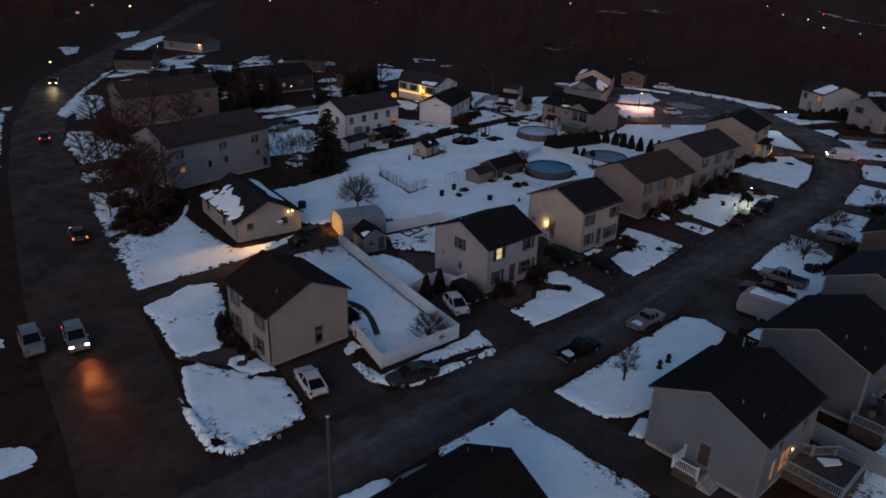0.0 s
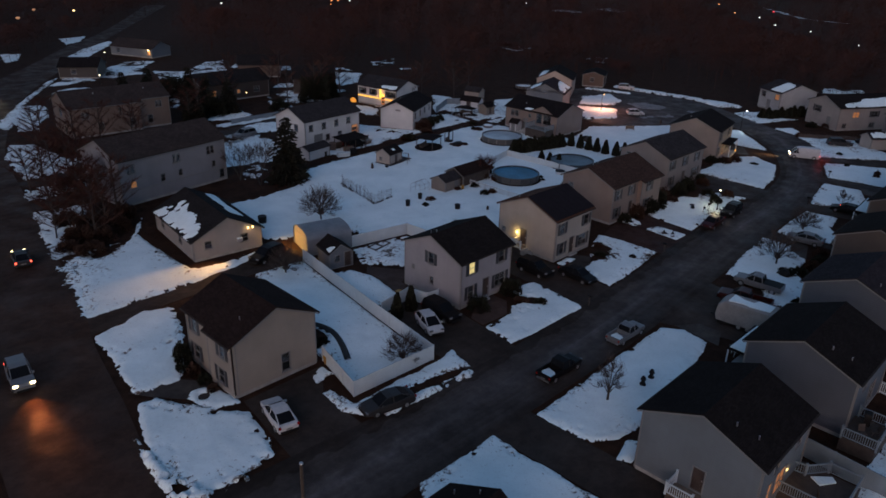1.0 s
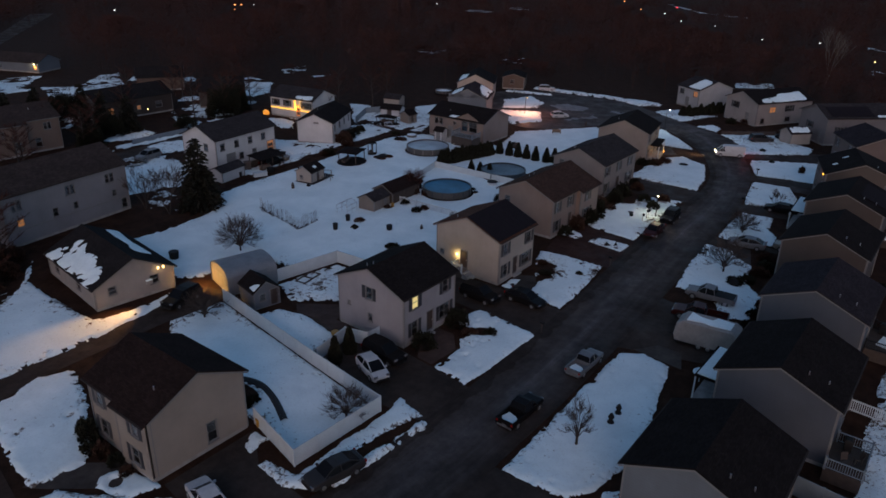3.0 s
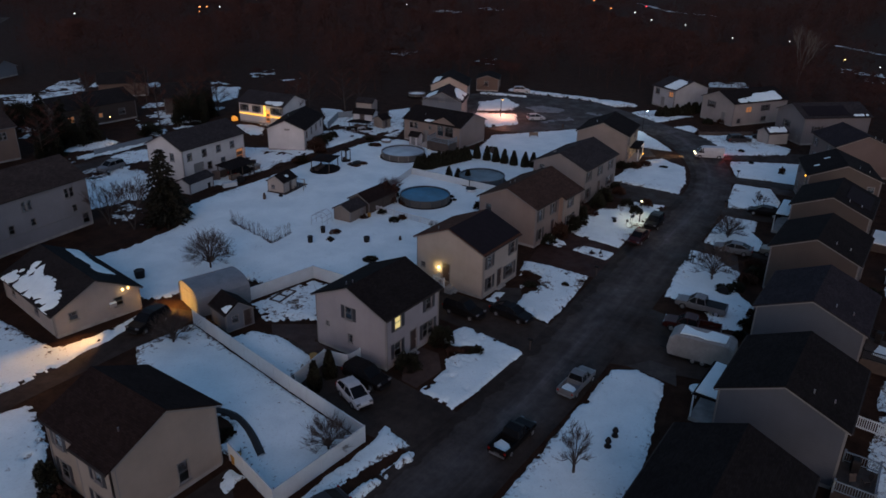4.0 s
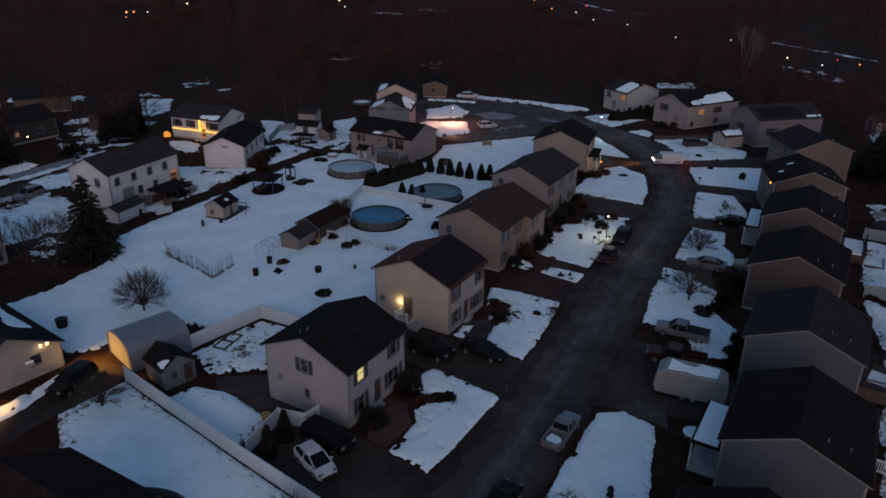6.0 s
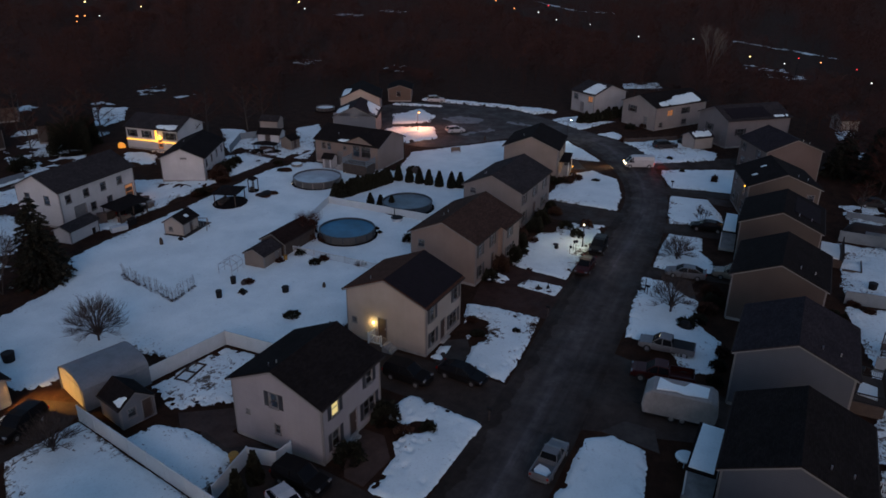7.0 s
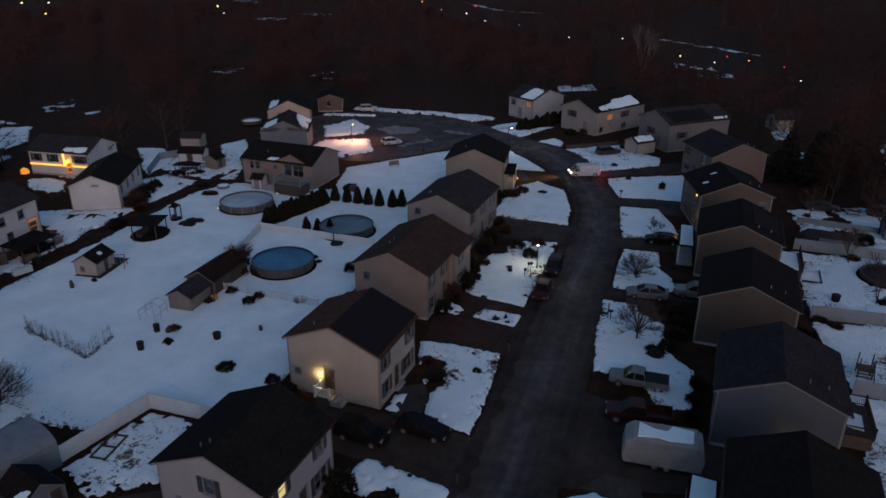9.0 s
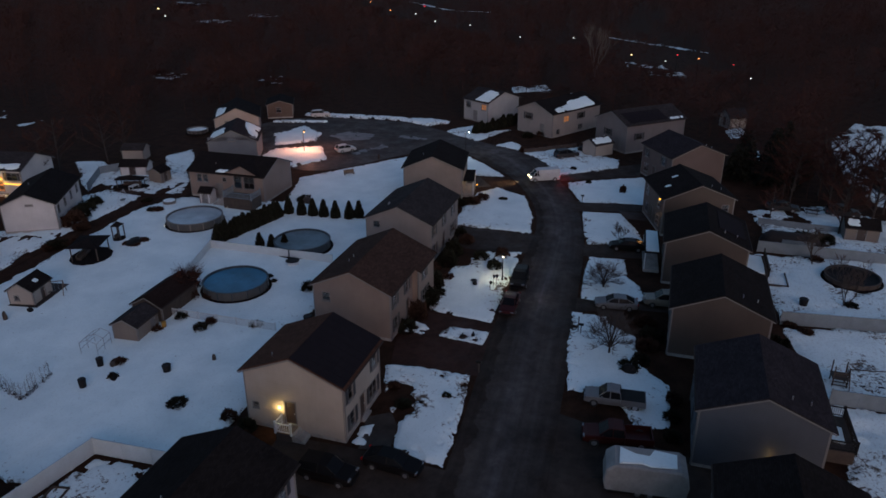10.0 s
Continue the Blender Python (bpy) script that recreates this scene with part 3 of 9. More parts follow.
snow_sheet("lawn_snow", LAWN, [(85.62, 33.42), (86.41, 30.05), (84.23, 28.04), (81.64, 27.01), (82.63, 24.06), (89.19, 24.55), (92.58, 27.37), (97.37, 27.83), (99.59, 31.05), (101, 31.27), (101.03, 34.96), (94.21, 34.36)], rag=0.4, seed=21)
snow_sheet("lawn_snow", LAWN, [(104.64, 34.52), (105, 29.74), (106.18, 27.56), (109.8, 28.21), (112.24, 30.04), (117.28, 30.52), (116.74, 34.92), (110.28, 35.01)], rag=0.3, seed=22)
snow_sheet("lawn_snow", LAWN, [(120.8, 35.78), (123.11, 28.4), (127.38, 29.47), (134.14, 32.58), (133.24, 38), (126.5, 37.08)], rag=0.3, seed=23)
snow_sheet("lawn_snow", LAWN, [(137.54, 38.88), (139.72, 27.24), (146.68, 28.14), (153.49, 30.05), (146.65, 42.69)], res=0.4, rag=0.4, seed=24)
snow_sheet("lawn_snow", LAWN, [(149.59, 44.88), (157.32, 48.08), (162.24, 53), (169.83, 43.91), (165.54, 39.76), (162.8, 35.25), (157.54, 34.96)], res=0.3, rag=0.5, bare=0.24, seed=25)
snow_sheet("lawn_snow", LAWN, [(166.09, 59.47), (169.66, 57.06), (167.5, 54.75), (163.74, 54.47)], res=0.3, rag=0.4, seed=97)
for n, outline in enumerate([[(163.3, 94.6), (167.1, 91.6), (167.4, 86.2), (162.9, 84.6), (159.2, 90.0)], [(152.6, 85.0), (159.6, 81.2), (158.3, 79.6), (151.2, 83.2)], [(165.65, 80.72), (167.53, 80.35), (167.1, 73.63), (165.64, 74.01)]]):
    snow_sheet("slush", "thin grey slush smeared over the asphalt", outline, res=0.25, rag=1.2, bare=0.28, thick=0.012, speck=0.1, melt=0.4, seed=120 + n, material=SLUSH)
snow_sheet("snow_bank", "ploughed snow bank beside a brown house", [(169.8, 111.6), (171.2, 111.6), (174.9, 100.2), (173.2, 99.4)], res=0.3, rag=0.7, bare=0.2, thick=0.3, seed=128)
snow_sheet("lawn_snow", LAWN, [(173.56, 72.32), (167.81, 63.65), (172.56, 62.09), (179.28, 59.34), (176.79, 63.12), (180.74, 67.27), (177.51, 70.95)], res=0.4, rag=0.6, bare=0.2, seed=26)
snow_sheet("lawn_snow", "ploughed snow round a turning circle", [(177.43, 108.08), (178.35, 98.89), (179.51, 89.97), (179.26, 83.61), (177.35, 77.87), (180.37, 73.96), (182.98, 73.39), (182.36, 81.58), (182.02, 94.3), (179.98, 108.16)], res=0.4, rag=0.9, bare=0.3, thick=0.4, seed=27)
snow_sheet("lawn_snow", "snow bank lit orange by a street lamp", [(140.79, 90.98), (146.65, 87.15), (154.63, 91.59), (150.66, 99.96), (145.41, 100.12)], res=0.4, rag=0.5, thick=0.3, seed=28)
snow_sheet("lawn_snow", "snow bank lit orange by a street lamp", [(152.8, 101.41), (157.99, 94.98), (164.06, 96.75), (168.72, 103.18), (160.33, 105.92)], res=0.4, rag=0.6, thick=0.3, seed=29)
for n, outline in enumerate([
    [(80.2, 103.34), (98.68, 105.73), (113.16, 106), (119.4, 106.62), (120.03, 113.67), (112.25, 117.14), (101.84, 114.11), (96.7, 120.32), (92.51, 108.49), (80.72, 107.59)],
    [(122.44, 100.99), (128.74, 103.84), (133, 107.7), (132.2, 120.53), (122.7, 118.04), (120.44, 106.23)],
    [(62.81, 110.3), (69.98, 107.83), (77.13, 114.38), (78.15, 121.91), (65.78, 124.88)],
    [(63.66, 133.18), (78.12, 133.8), (95.78, 135.22), (95.79, 137.6), (63.64, 135.99)],
    [(92.68, 138.06), (102.02, 135.63), (107.31, 141.27), (104.26, 149.94), (95.85, 146.35)],
    [(84.39, 173.75), (102.31, 167.61), (105.73, 190.39), (92.95, 201.23)],
    [(113.81, 156.9), (122.26, 157.21), (121.47, 170.63), (116.11, 168.16)],
    [(111.26, 121.92), (120.64, 120.11), (126.11, 133.27), (119.94, 143.92), (113.54, 137.13)],
    [(67.33, 195.82), (84.37, 198.57), (100.97, 217), (92.76, 220)],
]):
    snow_sheet("yard_snow", "patchy thawing snow between houses", outline, res=0.5, rag=0.9, bare=0.48 if n > 3 else 0.4 if n > 1 else 0.28, seed=30 + n)
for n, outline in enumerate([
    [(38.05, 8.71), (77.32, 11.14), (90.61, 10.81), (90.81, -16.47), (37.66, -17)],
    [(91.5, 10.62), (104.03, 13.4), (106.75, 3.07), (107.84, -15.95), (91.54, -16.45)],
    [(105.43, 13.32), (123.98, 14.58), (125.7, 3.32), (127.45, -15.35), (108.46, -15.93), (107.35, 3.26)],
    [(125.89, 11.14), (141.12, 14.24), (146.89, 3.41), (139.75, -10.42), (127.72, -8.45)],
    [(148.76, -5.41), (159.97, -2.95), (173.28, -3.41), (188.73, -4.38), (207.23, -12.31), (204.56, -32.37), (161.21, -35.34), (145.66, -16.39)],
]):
    # duller snow: the houses' shade on these yards is put into its colour
    snow_sheet("yard_snow", "snow with tracks in a fenced back yard", outline, res=0.4, rag=0.5, bare=(0.22, 0.2, 0.22, 0.46, 0.36)[n], speck=(0.16, 0.08, 0.08, 0.1, 0.0)[n], seed=45 + n, material=SNOW_OLD_SHADED)
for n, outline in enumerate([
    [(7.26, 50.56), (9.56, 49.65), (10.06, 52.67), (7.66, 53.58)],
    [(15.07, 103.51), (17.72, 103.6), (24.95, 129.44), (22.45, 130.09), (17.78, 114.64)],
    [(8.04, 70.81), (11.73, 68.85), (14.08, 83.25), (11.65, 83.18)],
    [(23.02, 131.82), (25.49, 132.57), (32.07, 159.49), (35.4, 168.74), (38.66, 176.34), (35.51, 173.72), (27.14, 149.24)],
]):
    snow_sheet("verge_snow", "old dirty and shaded snow along a road verge", outline, res=0.5, rag=0.9, bare=0.4, seed=60 + n, material=SNOW_OLD_SHADED)
for n, outline in enumerate([
    [(35.87, 123.43), (45.41, 124.06), (51.39, 124.83), (52.31, 130.9), (45.06, 131.17), (43.93, 143.89), (40.48, 146.37), (37.03, 137.42)],
    [(32.54, 112.15), (41.69, 114.13), (49.46, 115.18), (50.93, 119.9), (43.54, 119.2), (34.44, 118.79)],
    [(28.67, 90.12), (29.27, 94.51), (31.9, 108.43), (38.77, 106.53), (37.08, 99.34), (33.04, 97.76), (31.27, 95.51), (30.37, 90.69)],
    [(43.29, 157.18), (46.75, 162.95), (49.61, 167.5), (52.3, 177.52), (69.28, 205.72), (65.68, 202), (55.26, 185.07), (46.54, 169.59), (42.5, 161.11)],
    [(44.07, 154.59), (48.02, 153.88), (49.78, 162.53), (47.7, 162.45)],
]):
    snow_sheet("yard_snow", "trampled snow between a road and driveways", outline, res=0.3, rag=0.8, bare=0.36 if n < 3 else 0.25, speck=0.08, seed=90 + n)
random.seed(77)
for n in range(20):
    cx, cy = random.uniform(62, 128), random.uniform(122, 205)
    r = random.uniform(2.2, 5.0)
    ring_pts = [(cx + 1.5 * r * random.uniform(0.6, 1.1) * math.cos(k * 0.785), cy + r * random.uniform(0.6, 1.1) * math.sin(k * 0.785)) for k in range(8)]
    snow_sheet("yard_snow", "patchy thawing snow between far houses", ring_pts, res=0.5, rag=1.0, bare=0.34, seed=110 + n)
snow_sheet("lawn_snow", LAWN, [(22.51, 32.17), (24.96, 33.04), (28.9, 32.55), (28.15, 30.95), (25.67, 27.69), (22.62, 27.36)], rag=0.4, seed=98)
snow_sheet("yard_snow", "snow in a front yard tinted by holiday lights", [(108.9, 133.6), (111.2, 130.6), (110.8, 127.0), (106.9, 122.6), (105.3, 124.6), (105.4, 128.4)], res=0.3, rag=0.8, bare=0.22, seed=160)
snow_sheet("yard_snow", "snow lying behind a gabled white house", [(131.5, 130.9), (133.6, 126.0), (127.6, 118.4), (119.0, 116.6), (121.8, 120.6), (125.2, 123.5)], res=0.35, rag=0.6, bare=0.2, seed=161)
snow_sheet("yard_snow", "patchy snow between bare trees and houses", [(132.0, 172.4), (136.7, 164.3), (127.2, 155.1), (121.6, 153.8), (121.4, 160.2)], res=0.35, rag=0.9, bare=0.4, seed=162)
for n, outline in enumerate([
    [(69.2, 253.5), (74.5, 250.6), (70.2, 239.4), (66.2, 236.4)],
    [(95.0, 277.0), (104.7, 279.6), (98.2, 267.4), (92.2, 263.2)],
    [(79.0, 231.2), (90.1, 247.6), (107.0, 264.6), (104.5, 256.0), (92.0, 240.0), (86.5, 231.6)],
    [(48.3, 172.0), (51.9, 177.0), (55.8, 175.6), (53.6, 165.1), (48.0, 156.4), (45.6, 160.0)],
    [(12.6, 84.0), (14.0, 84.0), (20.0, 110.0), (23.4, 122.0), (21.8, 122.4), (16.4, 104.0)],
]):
    snow_sheet("verge_snow", "old snow banked along a main road", outline, res=0.35, rag=0.7, bare=0.36, seed=170 + n, material=SNOW_OLD_SHADED)
snow_sheet("yard_snow", "snow lying behind a beige raised ranch", [(131.2, 107.0), (136.6, 108.5), (145.6, 115.4), (140.2, 117.5), (134.0, 113.2)], res=0.35, rag=0.8, bare=0.3, seed=163)
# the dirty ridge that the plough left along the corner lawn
snow_sheet("snow_bank", "dirty ploughed snow ridge along a kerb", [(20.94, 51.6), (20.26, 47.37), (19.97, 43.53), (21.19, 41.76), (23.18, 41.01), (25.33, 41.28), (25.12, 42.08), (22.55, 42.39), (21.29, 45.49), (21.45, 51.01)], res=0.16, rag=0.4, bare=0.27, speck=0.2, thick=0.4, seed=70, material=SNOW_OLD_SHADED)
snow_sheet("snow_bank", "dirty ploughed snow ridge along a kerb", [(36.62, 40.28), (47.03, 39.22), (47.81, 39.84), (47.11, 40.42), (38.6, 41.14)], res=0.2, rag=0.4, bare=0.36, thick=0.35, seed=71, material=SNOW_OLD_SHADED)
for n, outline in enumerate([
    [(64.15, 109.29), (67.51, 110.52), (66.74, 104.36), (63.73, 99.12), (60.96, 100.74), (61.32, 105.51)],
    [(99.47, 153.96), (107.71, 157.47), (108.4, 152.98), (101.16, 143.68), (92.68, 138.71), (93.02, 143.73)],
    [(132.76, 174.47), (138.46, 177.02), (137.2, 168.44), (128.57, 159.04), (122.26, 156.88)],
    [(112, 207), (117.2, 206.2), (117.11, 208.08), (109.6, 191.48), (102.7, 186.61), (99.67, 195.98)],
    [(173.89, 13.71), (177.67, 10.12), (165.91, 9.15), (162.25, 12.92)],
    [(192.09, 15.57), (197.57, 12.17), (189, 11.3), (184.87, 14.6)],
    [(225.76, 69.89), (232.12, 60.99), (224.44, 57.89), (218.11, 67.19)],
]):
    snow_sheet("yard_snow", "snow lying between bare shrubs and far houses", outline, res=0.35, rag=1.0, bare=0.52 if n < 4 else 0.36, seed=140 + n)

# ---- houses ----
T = 0.16


def wall_shape(length, low, high, holes, gable, at):
    s = Shape()
    us = sorted({0.0, length, *[h[0] for h in holes], *[h[0] + h[2] for h in holes]})
    zs = sorted({low, high, *[h[1] for h in holes], *[h[1] + h[3] for h in holes]})
    for u0, u1 in zip(us, us[1:]):
        for z0, z1 in zip(zs, zs[1:]):
            um, zm = (u0 + u1) / 2, (z0 + z1) / 2
            if any(h[0] < um < h[0] + h[2] and h[1] < zm < h[1] + h[3] for h in holes):
                continue
            s.add([at(u0, 0, z0), at(u1, 0, z0), at(u1, 0, z1), at(u0, 0, z1)], [(0, 1, 2, 3)])
            s.add([at(u0, T, z0), at(u1, T, z0), at(u1, T, z1), at(u0, T, z1)], [(3, 2, 1, 0)])
    for u, z, w, h in holes:
        c = [(u, z), (u + w, z), (u + w, z + h), (u, z + h)]
        for (a, b), (p, q) in zip(c, c[1:] + c[:1]):
            s.add([at(a, 0, b), at(p, 0, q), at(p, T, q), at(a, T, b)], [(3, 2, 1, 0)])
    if gable:
        for w in (0.0, T):
            s.add([at(0, w, high), at(length, w, high), at(length / 2, w, high + gable)], [(0, 1, 2)])
    return s


def ring(s, u, z, w, h, t, w0, w1, at):
    """One closed rectangular frame round an opening."""
    loops = []
    for d, k in ((0, w0), (t, w0), (t, w1), (0, w1)):
        loops.append([at(a, k, b) for a, b in ((u - d, z - d), (u + w + d, z - d), (u + w + d, z + h + d), (u - d, z + h + d))])
    return s.rings([*loops, loops[0]], caps=False)


def window(root, at, u, z, w, h, lit=None, shutters=None, name="window"):
    s = ring(Shape(), u, z, w, h, 0.065, -0.035, 0.0, at)
    frame_part = part(name, s, TRIM, root)
    part("sash", ring(Shape(), u + 0.04, z + 0.04, w - 0.08, h - 0.08, 0.04, 0.01, 0.09, at), TRIM, frame_part)
    part("meeting_rail", Shape().box(u + 0.05, 0.02, z + h * 0.5 - 0.03, u + w - 0.05, 0.07, z + h * 0.5 + 0.03, at), TRIM, frame_part)
    if w > 1.3:
        part("mullion", Shape().box(u + w / 2 - 0.04, 0.015, z + 0.05, u + w / 2 + 0.04, 0.075, z + h - 0.05, at), TRIM, frame_part)
    part("pane", Shape().box(u + 0.05, 0.045, z + 0.05, u + w - 0.05, 0.052, z + h - 0.05, at), lit or GLASS, frame_part, "pane lit yellow from inside" if lit else "")
    part("sill", Shape().box(u - 0.12, -0.08, z - 0.14, u + w + 0.12, 0.0, z - 0.09, at), TRIM, frame_part)
    if not lit:
        part("blind", Shape().box(u + 0.06, 0.10, z + h * 0.5, u + w - 0.06, 0.115, z + h - 0.06, at), BLIND, frame_part)
    if shutters:
        for u0 in (u - 0.52, u + w + 0.10):
            b = Shape().box(u0, -0.03, z - 0.06, u0 + 0.42, -0.005, z + h + 0.06, at)
            for k in range(6):
                zz = z + h * (k + 0.5) / 6
                b.box(u0 + 0.05, -0.045, zz - 0.06, u0 + 0.37, -0.03, zz + 0.03, at)
            part("shutter", b, shutters, root)


def house(label, m, L, W, eave, rise, wall_mat, roof_mat, openings=(), over=0.3, vents=((0.25, 0.3), (0.45, 0.3)), base=0.35, shutters=None, name="house", category="house", bay=None):
    """Local x runs along the ridge, the front looks to -y. openings: (side, u, z, w, h, kind); u is read from the left as one faces the side."""
    root = thing(name, label, category, m)
    sides = {
        "front": (L, 0.0, lambda u, w, z: (u, w, z)),
        "back": (L, 0.0, lambda u, w, z: (L - u, W - w, z)),
        "left": (W, rise, lambda u, w, z: (w, W - u, z)),
        "right": (W, rise, lambda u, w, z: (L - w, u, z)),
    }
    slope = rise / (W / 2)
    if bay:
        b0, b1, out = bay
        sides["bay"] = (b1 - b0, 0.0, lambda u, w, z: (b0 + u, w - out, z))
        openings = [("bay", o[1] - b0, *o[2:]) if o[0] == "front" and b0 < o[1] < b1 else o for o in openings]
        for x0, x1 in ((b0, b0 + T), (b1 - T, b1)):
            part("wall", Shape().box(x0, -out + T, base, x1, 0.0, eave - over * slope - 0.05), wall_mat, root)
        part("corner_board", Shape().box(b0 - 0.02, -out - 0.02, base, b0 + 0.1, -out + 0.08, eave - out * slope - 0.1), TRIM, root)
        zb = eave - (out + over) * slope
        q = [(x, y, z + k) for k in (0.0, 0.1) for x in (b0 - over * 0.6, b1 + over) for y, z in ((-out - over, zb + 0.015), (-over + 0.1, eave + 0.015 + (0.1 - over) * slope))]
        part("bay_roof", Shape().add(q, [(0, 1, 3, 2), (4, 6, 7, 5), (0, 2, 6, 4), (0, 4, 5, 1), (2, 3, 7, 6), (1, 5, 7, 3)]), roof_mat, root)
        part("gutter", Shape().box(b0 - over * 0.6, -out - over - 0.11, zb - 0.05, b1 + over, -out - over, zb + 0.07), GUTTER, root)
        part("foundation", Shape().box(b0 + 0.03, -out + 0.03, -0.3, b1 - 0.03, 0.03, base), CONCRETE, root)
    for side, (length, gable, at) in sides.items():
        mine = [o for o in openings if o[0] == side]
        part("wall", wall_shape(length, base, eave - (bay[2] * slope if side == "bay" else 0.0), [o[1:5] for o in mine], gable, at), wall_mat, root)
        for _, u, z, w, h, kind in mine:
            if "door" in kind:
                s = ring(Shape(), u, z, w, h, 0.1, -0.03, 0.0, at)
                d = part("door", Shape().box(u + 0.02, 0.05, z, u + w - 0.02, 0.1, z + h - 0.02, at), {"doorlit": LIT_DIM, "glassdoor": LIT_DIM}.get(kind, TRIM if "white" in kind else DOOR_DARK), root, "lit storm door" if "lit" in kind else "")
                part("door_frame", s, TRIM, d)
                part("handle", Shape().box(u + w - 0.16, 0.0, z + 0.95, u + w - 0.08, 0.05, z + 1.05, at), METAL, d)
                for k in (0.25, 0.62):
                    part("panel", Shape().box(u + 0.15, 0.035, z + h * k - 0.3, u + w - 0.15, 0.05, z + h * k + 0.3, at), TRIM if "white" in kind else DOOR_DARK, d)
            else:
                window(root, at, u, z, w, h, {"lit": LIT, "dim": LIT_DIM}.get(kind.split("_")[0]), shutters if "_s" in kind else None)
        for u in (0.0, length - 0.08):
            if side in ("left", "right"):
                part("corner_board", Shape().box(u, -0.015, base, u + 0.08, 0.0, eave, at), TRIM, root)
        if gable:
            for a, b in ((0.0, -over), (length, length + over)):
                r = Shape()
                za, t = eave + gable - 0.02, 0.11
                zb = eave - over * slope - 0.02
                pts = [at(b, w, z) for w in (-over - 0.03, -over + 0.0) for z in (zb - t, zb)] + [at(length / 2, w, z) for w in (-over - 0.03, -over + 0.0) for z in (za - t, za)]
                r.add(pts, [(0, 1, 5, 4), (2, 6, 7, 3), (1, 3, 7, 5), (0, 4, 6, 2), (0, 2, 3, 1)])
                part("rake_board", r, TRIM, root)
    part("foundation", Shape().box(0.03, 0.03, -0.3, L - 0.03, W - 0.03, base), CONCRETE, root)
    s = Shape()
    zl, zr, th = eave - over * slope, eave + rise, 0.1
    for y0, y1 in ((-over, W / 2), (W + over, W / 2)):
        pts = [(x, y, z + k) for k in (0.0, th) for x in (-over, L + over) for y, z in ((y0, zl), (y1, zr))]
        s.add(pts, [(0, 1, 3, 2), (4, 6, 7, 5), (0, 2, 6, 4), (0, 4, 5, 1), (2, 3, 7, 6)])
    roof = part("roof", s, roof_mat, root)
    part("ridge_cap", Shape().add([(x, W / 2 + dy, zr + th + dz) for x in (-over, L + over) for dy, dz in ((-0.18, -0.18 * slope + 0.015), (0, 0.02), (0.18, -0.18 * slope + 0.015))], [(0, 1, 4, 3), (1, 2, 5, 4)]), roof_mat, roof)
    for y0, y1 in ((-over - 0.11, -over), (W + over, W + over + 0.11)):
        part("gutter", Shape().box(-over, y0, zl - 0.04, L + over, y1, zl + 0.05), GUTTER, roof)
    for x, y in ((0.05, -0.09), (L - 0.13, -0.09), (0.05, W + 0.01), (L - 0.13, W + 0.01)):
        part("downspout", Shape().box(x, y, 0.1, x + 0.08, y + 0.08, zl), TRIM, root)
    for fx, fy in vents:
        y = W * fy
        z = eave + min(y, W - y) * slope
        part("vent_pipe", Shape().tube((L * fx, y, z), (L * fx, y, z + 0.4), 0.05, 0.05, 8), METAL, roof)
    return root


WHITE = siding("white clapboard", (0.47, 0.47, 0.48))
SLATE = siding("dark grey clapboard", (0.12, 0.132, 0.155))
GREY = siding("pale grey clapboard", (0.25, 0.238, 0.26))
CREAM = siding("cream clapboard", (0.31, 0.278, 0.25))
BEIGE = siding("beige clapboard", (0.225, 0.195, 0.17))
TAN = siding("tan clapboard", (0.16, 0.135, 0.115))
RUSSET = siding("russet tan clapboard", (0.15, 0.106, 0.085))
BROWN_WALL = siding("brown clapboard", (0.078, 0.05, 0.038))
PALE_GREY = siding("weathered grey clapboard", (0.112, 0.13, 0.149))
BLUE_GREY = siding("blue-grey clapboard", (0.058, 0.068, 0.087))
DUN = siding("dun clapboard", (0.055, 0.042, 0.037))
PUTTY = siding("putty grey clapboard", (0.19, 0.17, 0.165))
BUFF = siding("buff clapboard", (0.205, 0.17, 0.15))
TARRED = siding("tarred dark clapboard", (0.02, 0.017, 0.016))
DRAB = siding("drab grey clapboard", (0.172, 0.172, 0.192))
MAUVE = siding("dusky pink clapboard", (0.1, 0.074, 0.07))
SEPIA = siding("sepia clapboard", (0.04, 0.029, 0.024))
FAWN = siding("fawn clapboard", (0.188, 0.146, 0.128))
OYSTER = siding("oyster grey clapboard", (0.24, 0.218, 0.212))
CHALK = siding("chalk white clapboard", (0.31, 0.315, 0.33))
LILAC = siding("lilac grey clapboard", (0.15, 0.137, 0.142))
BLACK_ROOF = shingles("charcoal shingles", (0.0165, 0.0137, 0.0138))
BROWN_ROOF = shingles("brown shingles", (0.084, 0.043, 0.031))
COCOA_ROOF = shingles("cocoa brown shingles", (0.055, 0.034, 0.0275))
UMBER_ROOF = shingles("dark umber shingles", (0.024, 0.0158, 0.0146))
FADED_ROOF = shingles("faded brown-grey shingles", (0.046, 0.036, 0.0335))
GREY_ROOF = shingles("grey shingles", (0.038, 0.034, 0.036))
BLUE_ROOF = shingles("blue-grey shingles", (0.031, 0.0265, 0.0305))
SOOT_ROOF = shingles("worn dark shingles", (0.022, 0.0195, 0.0195))

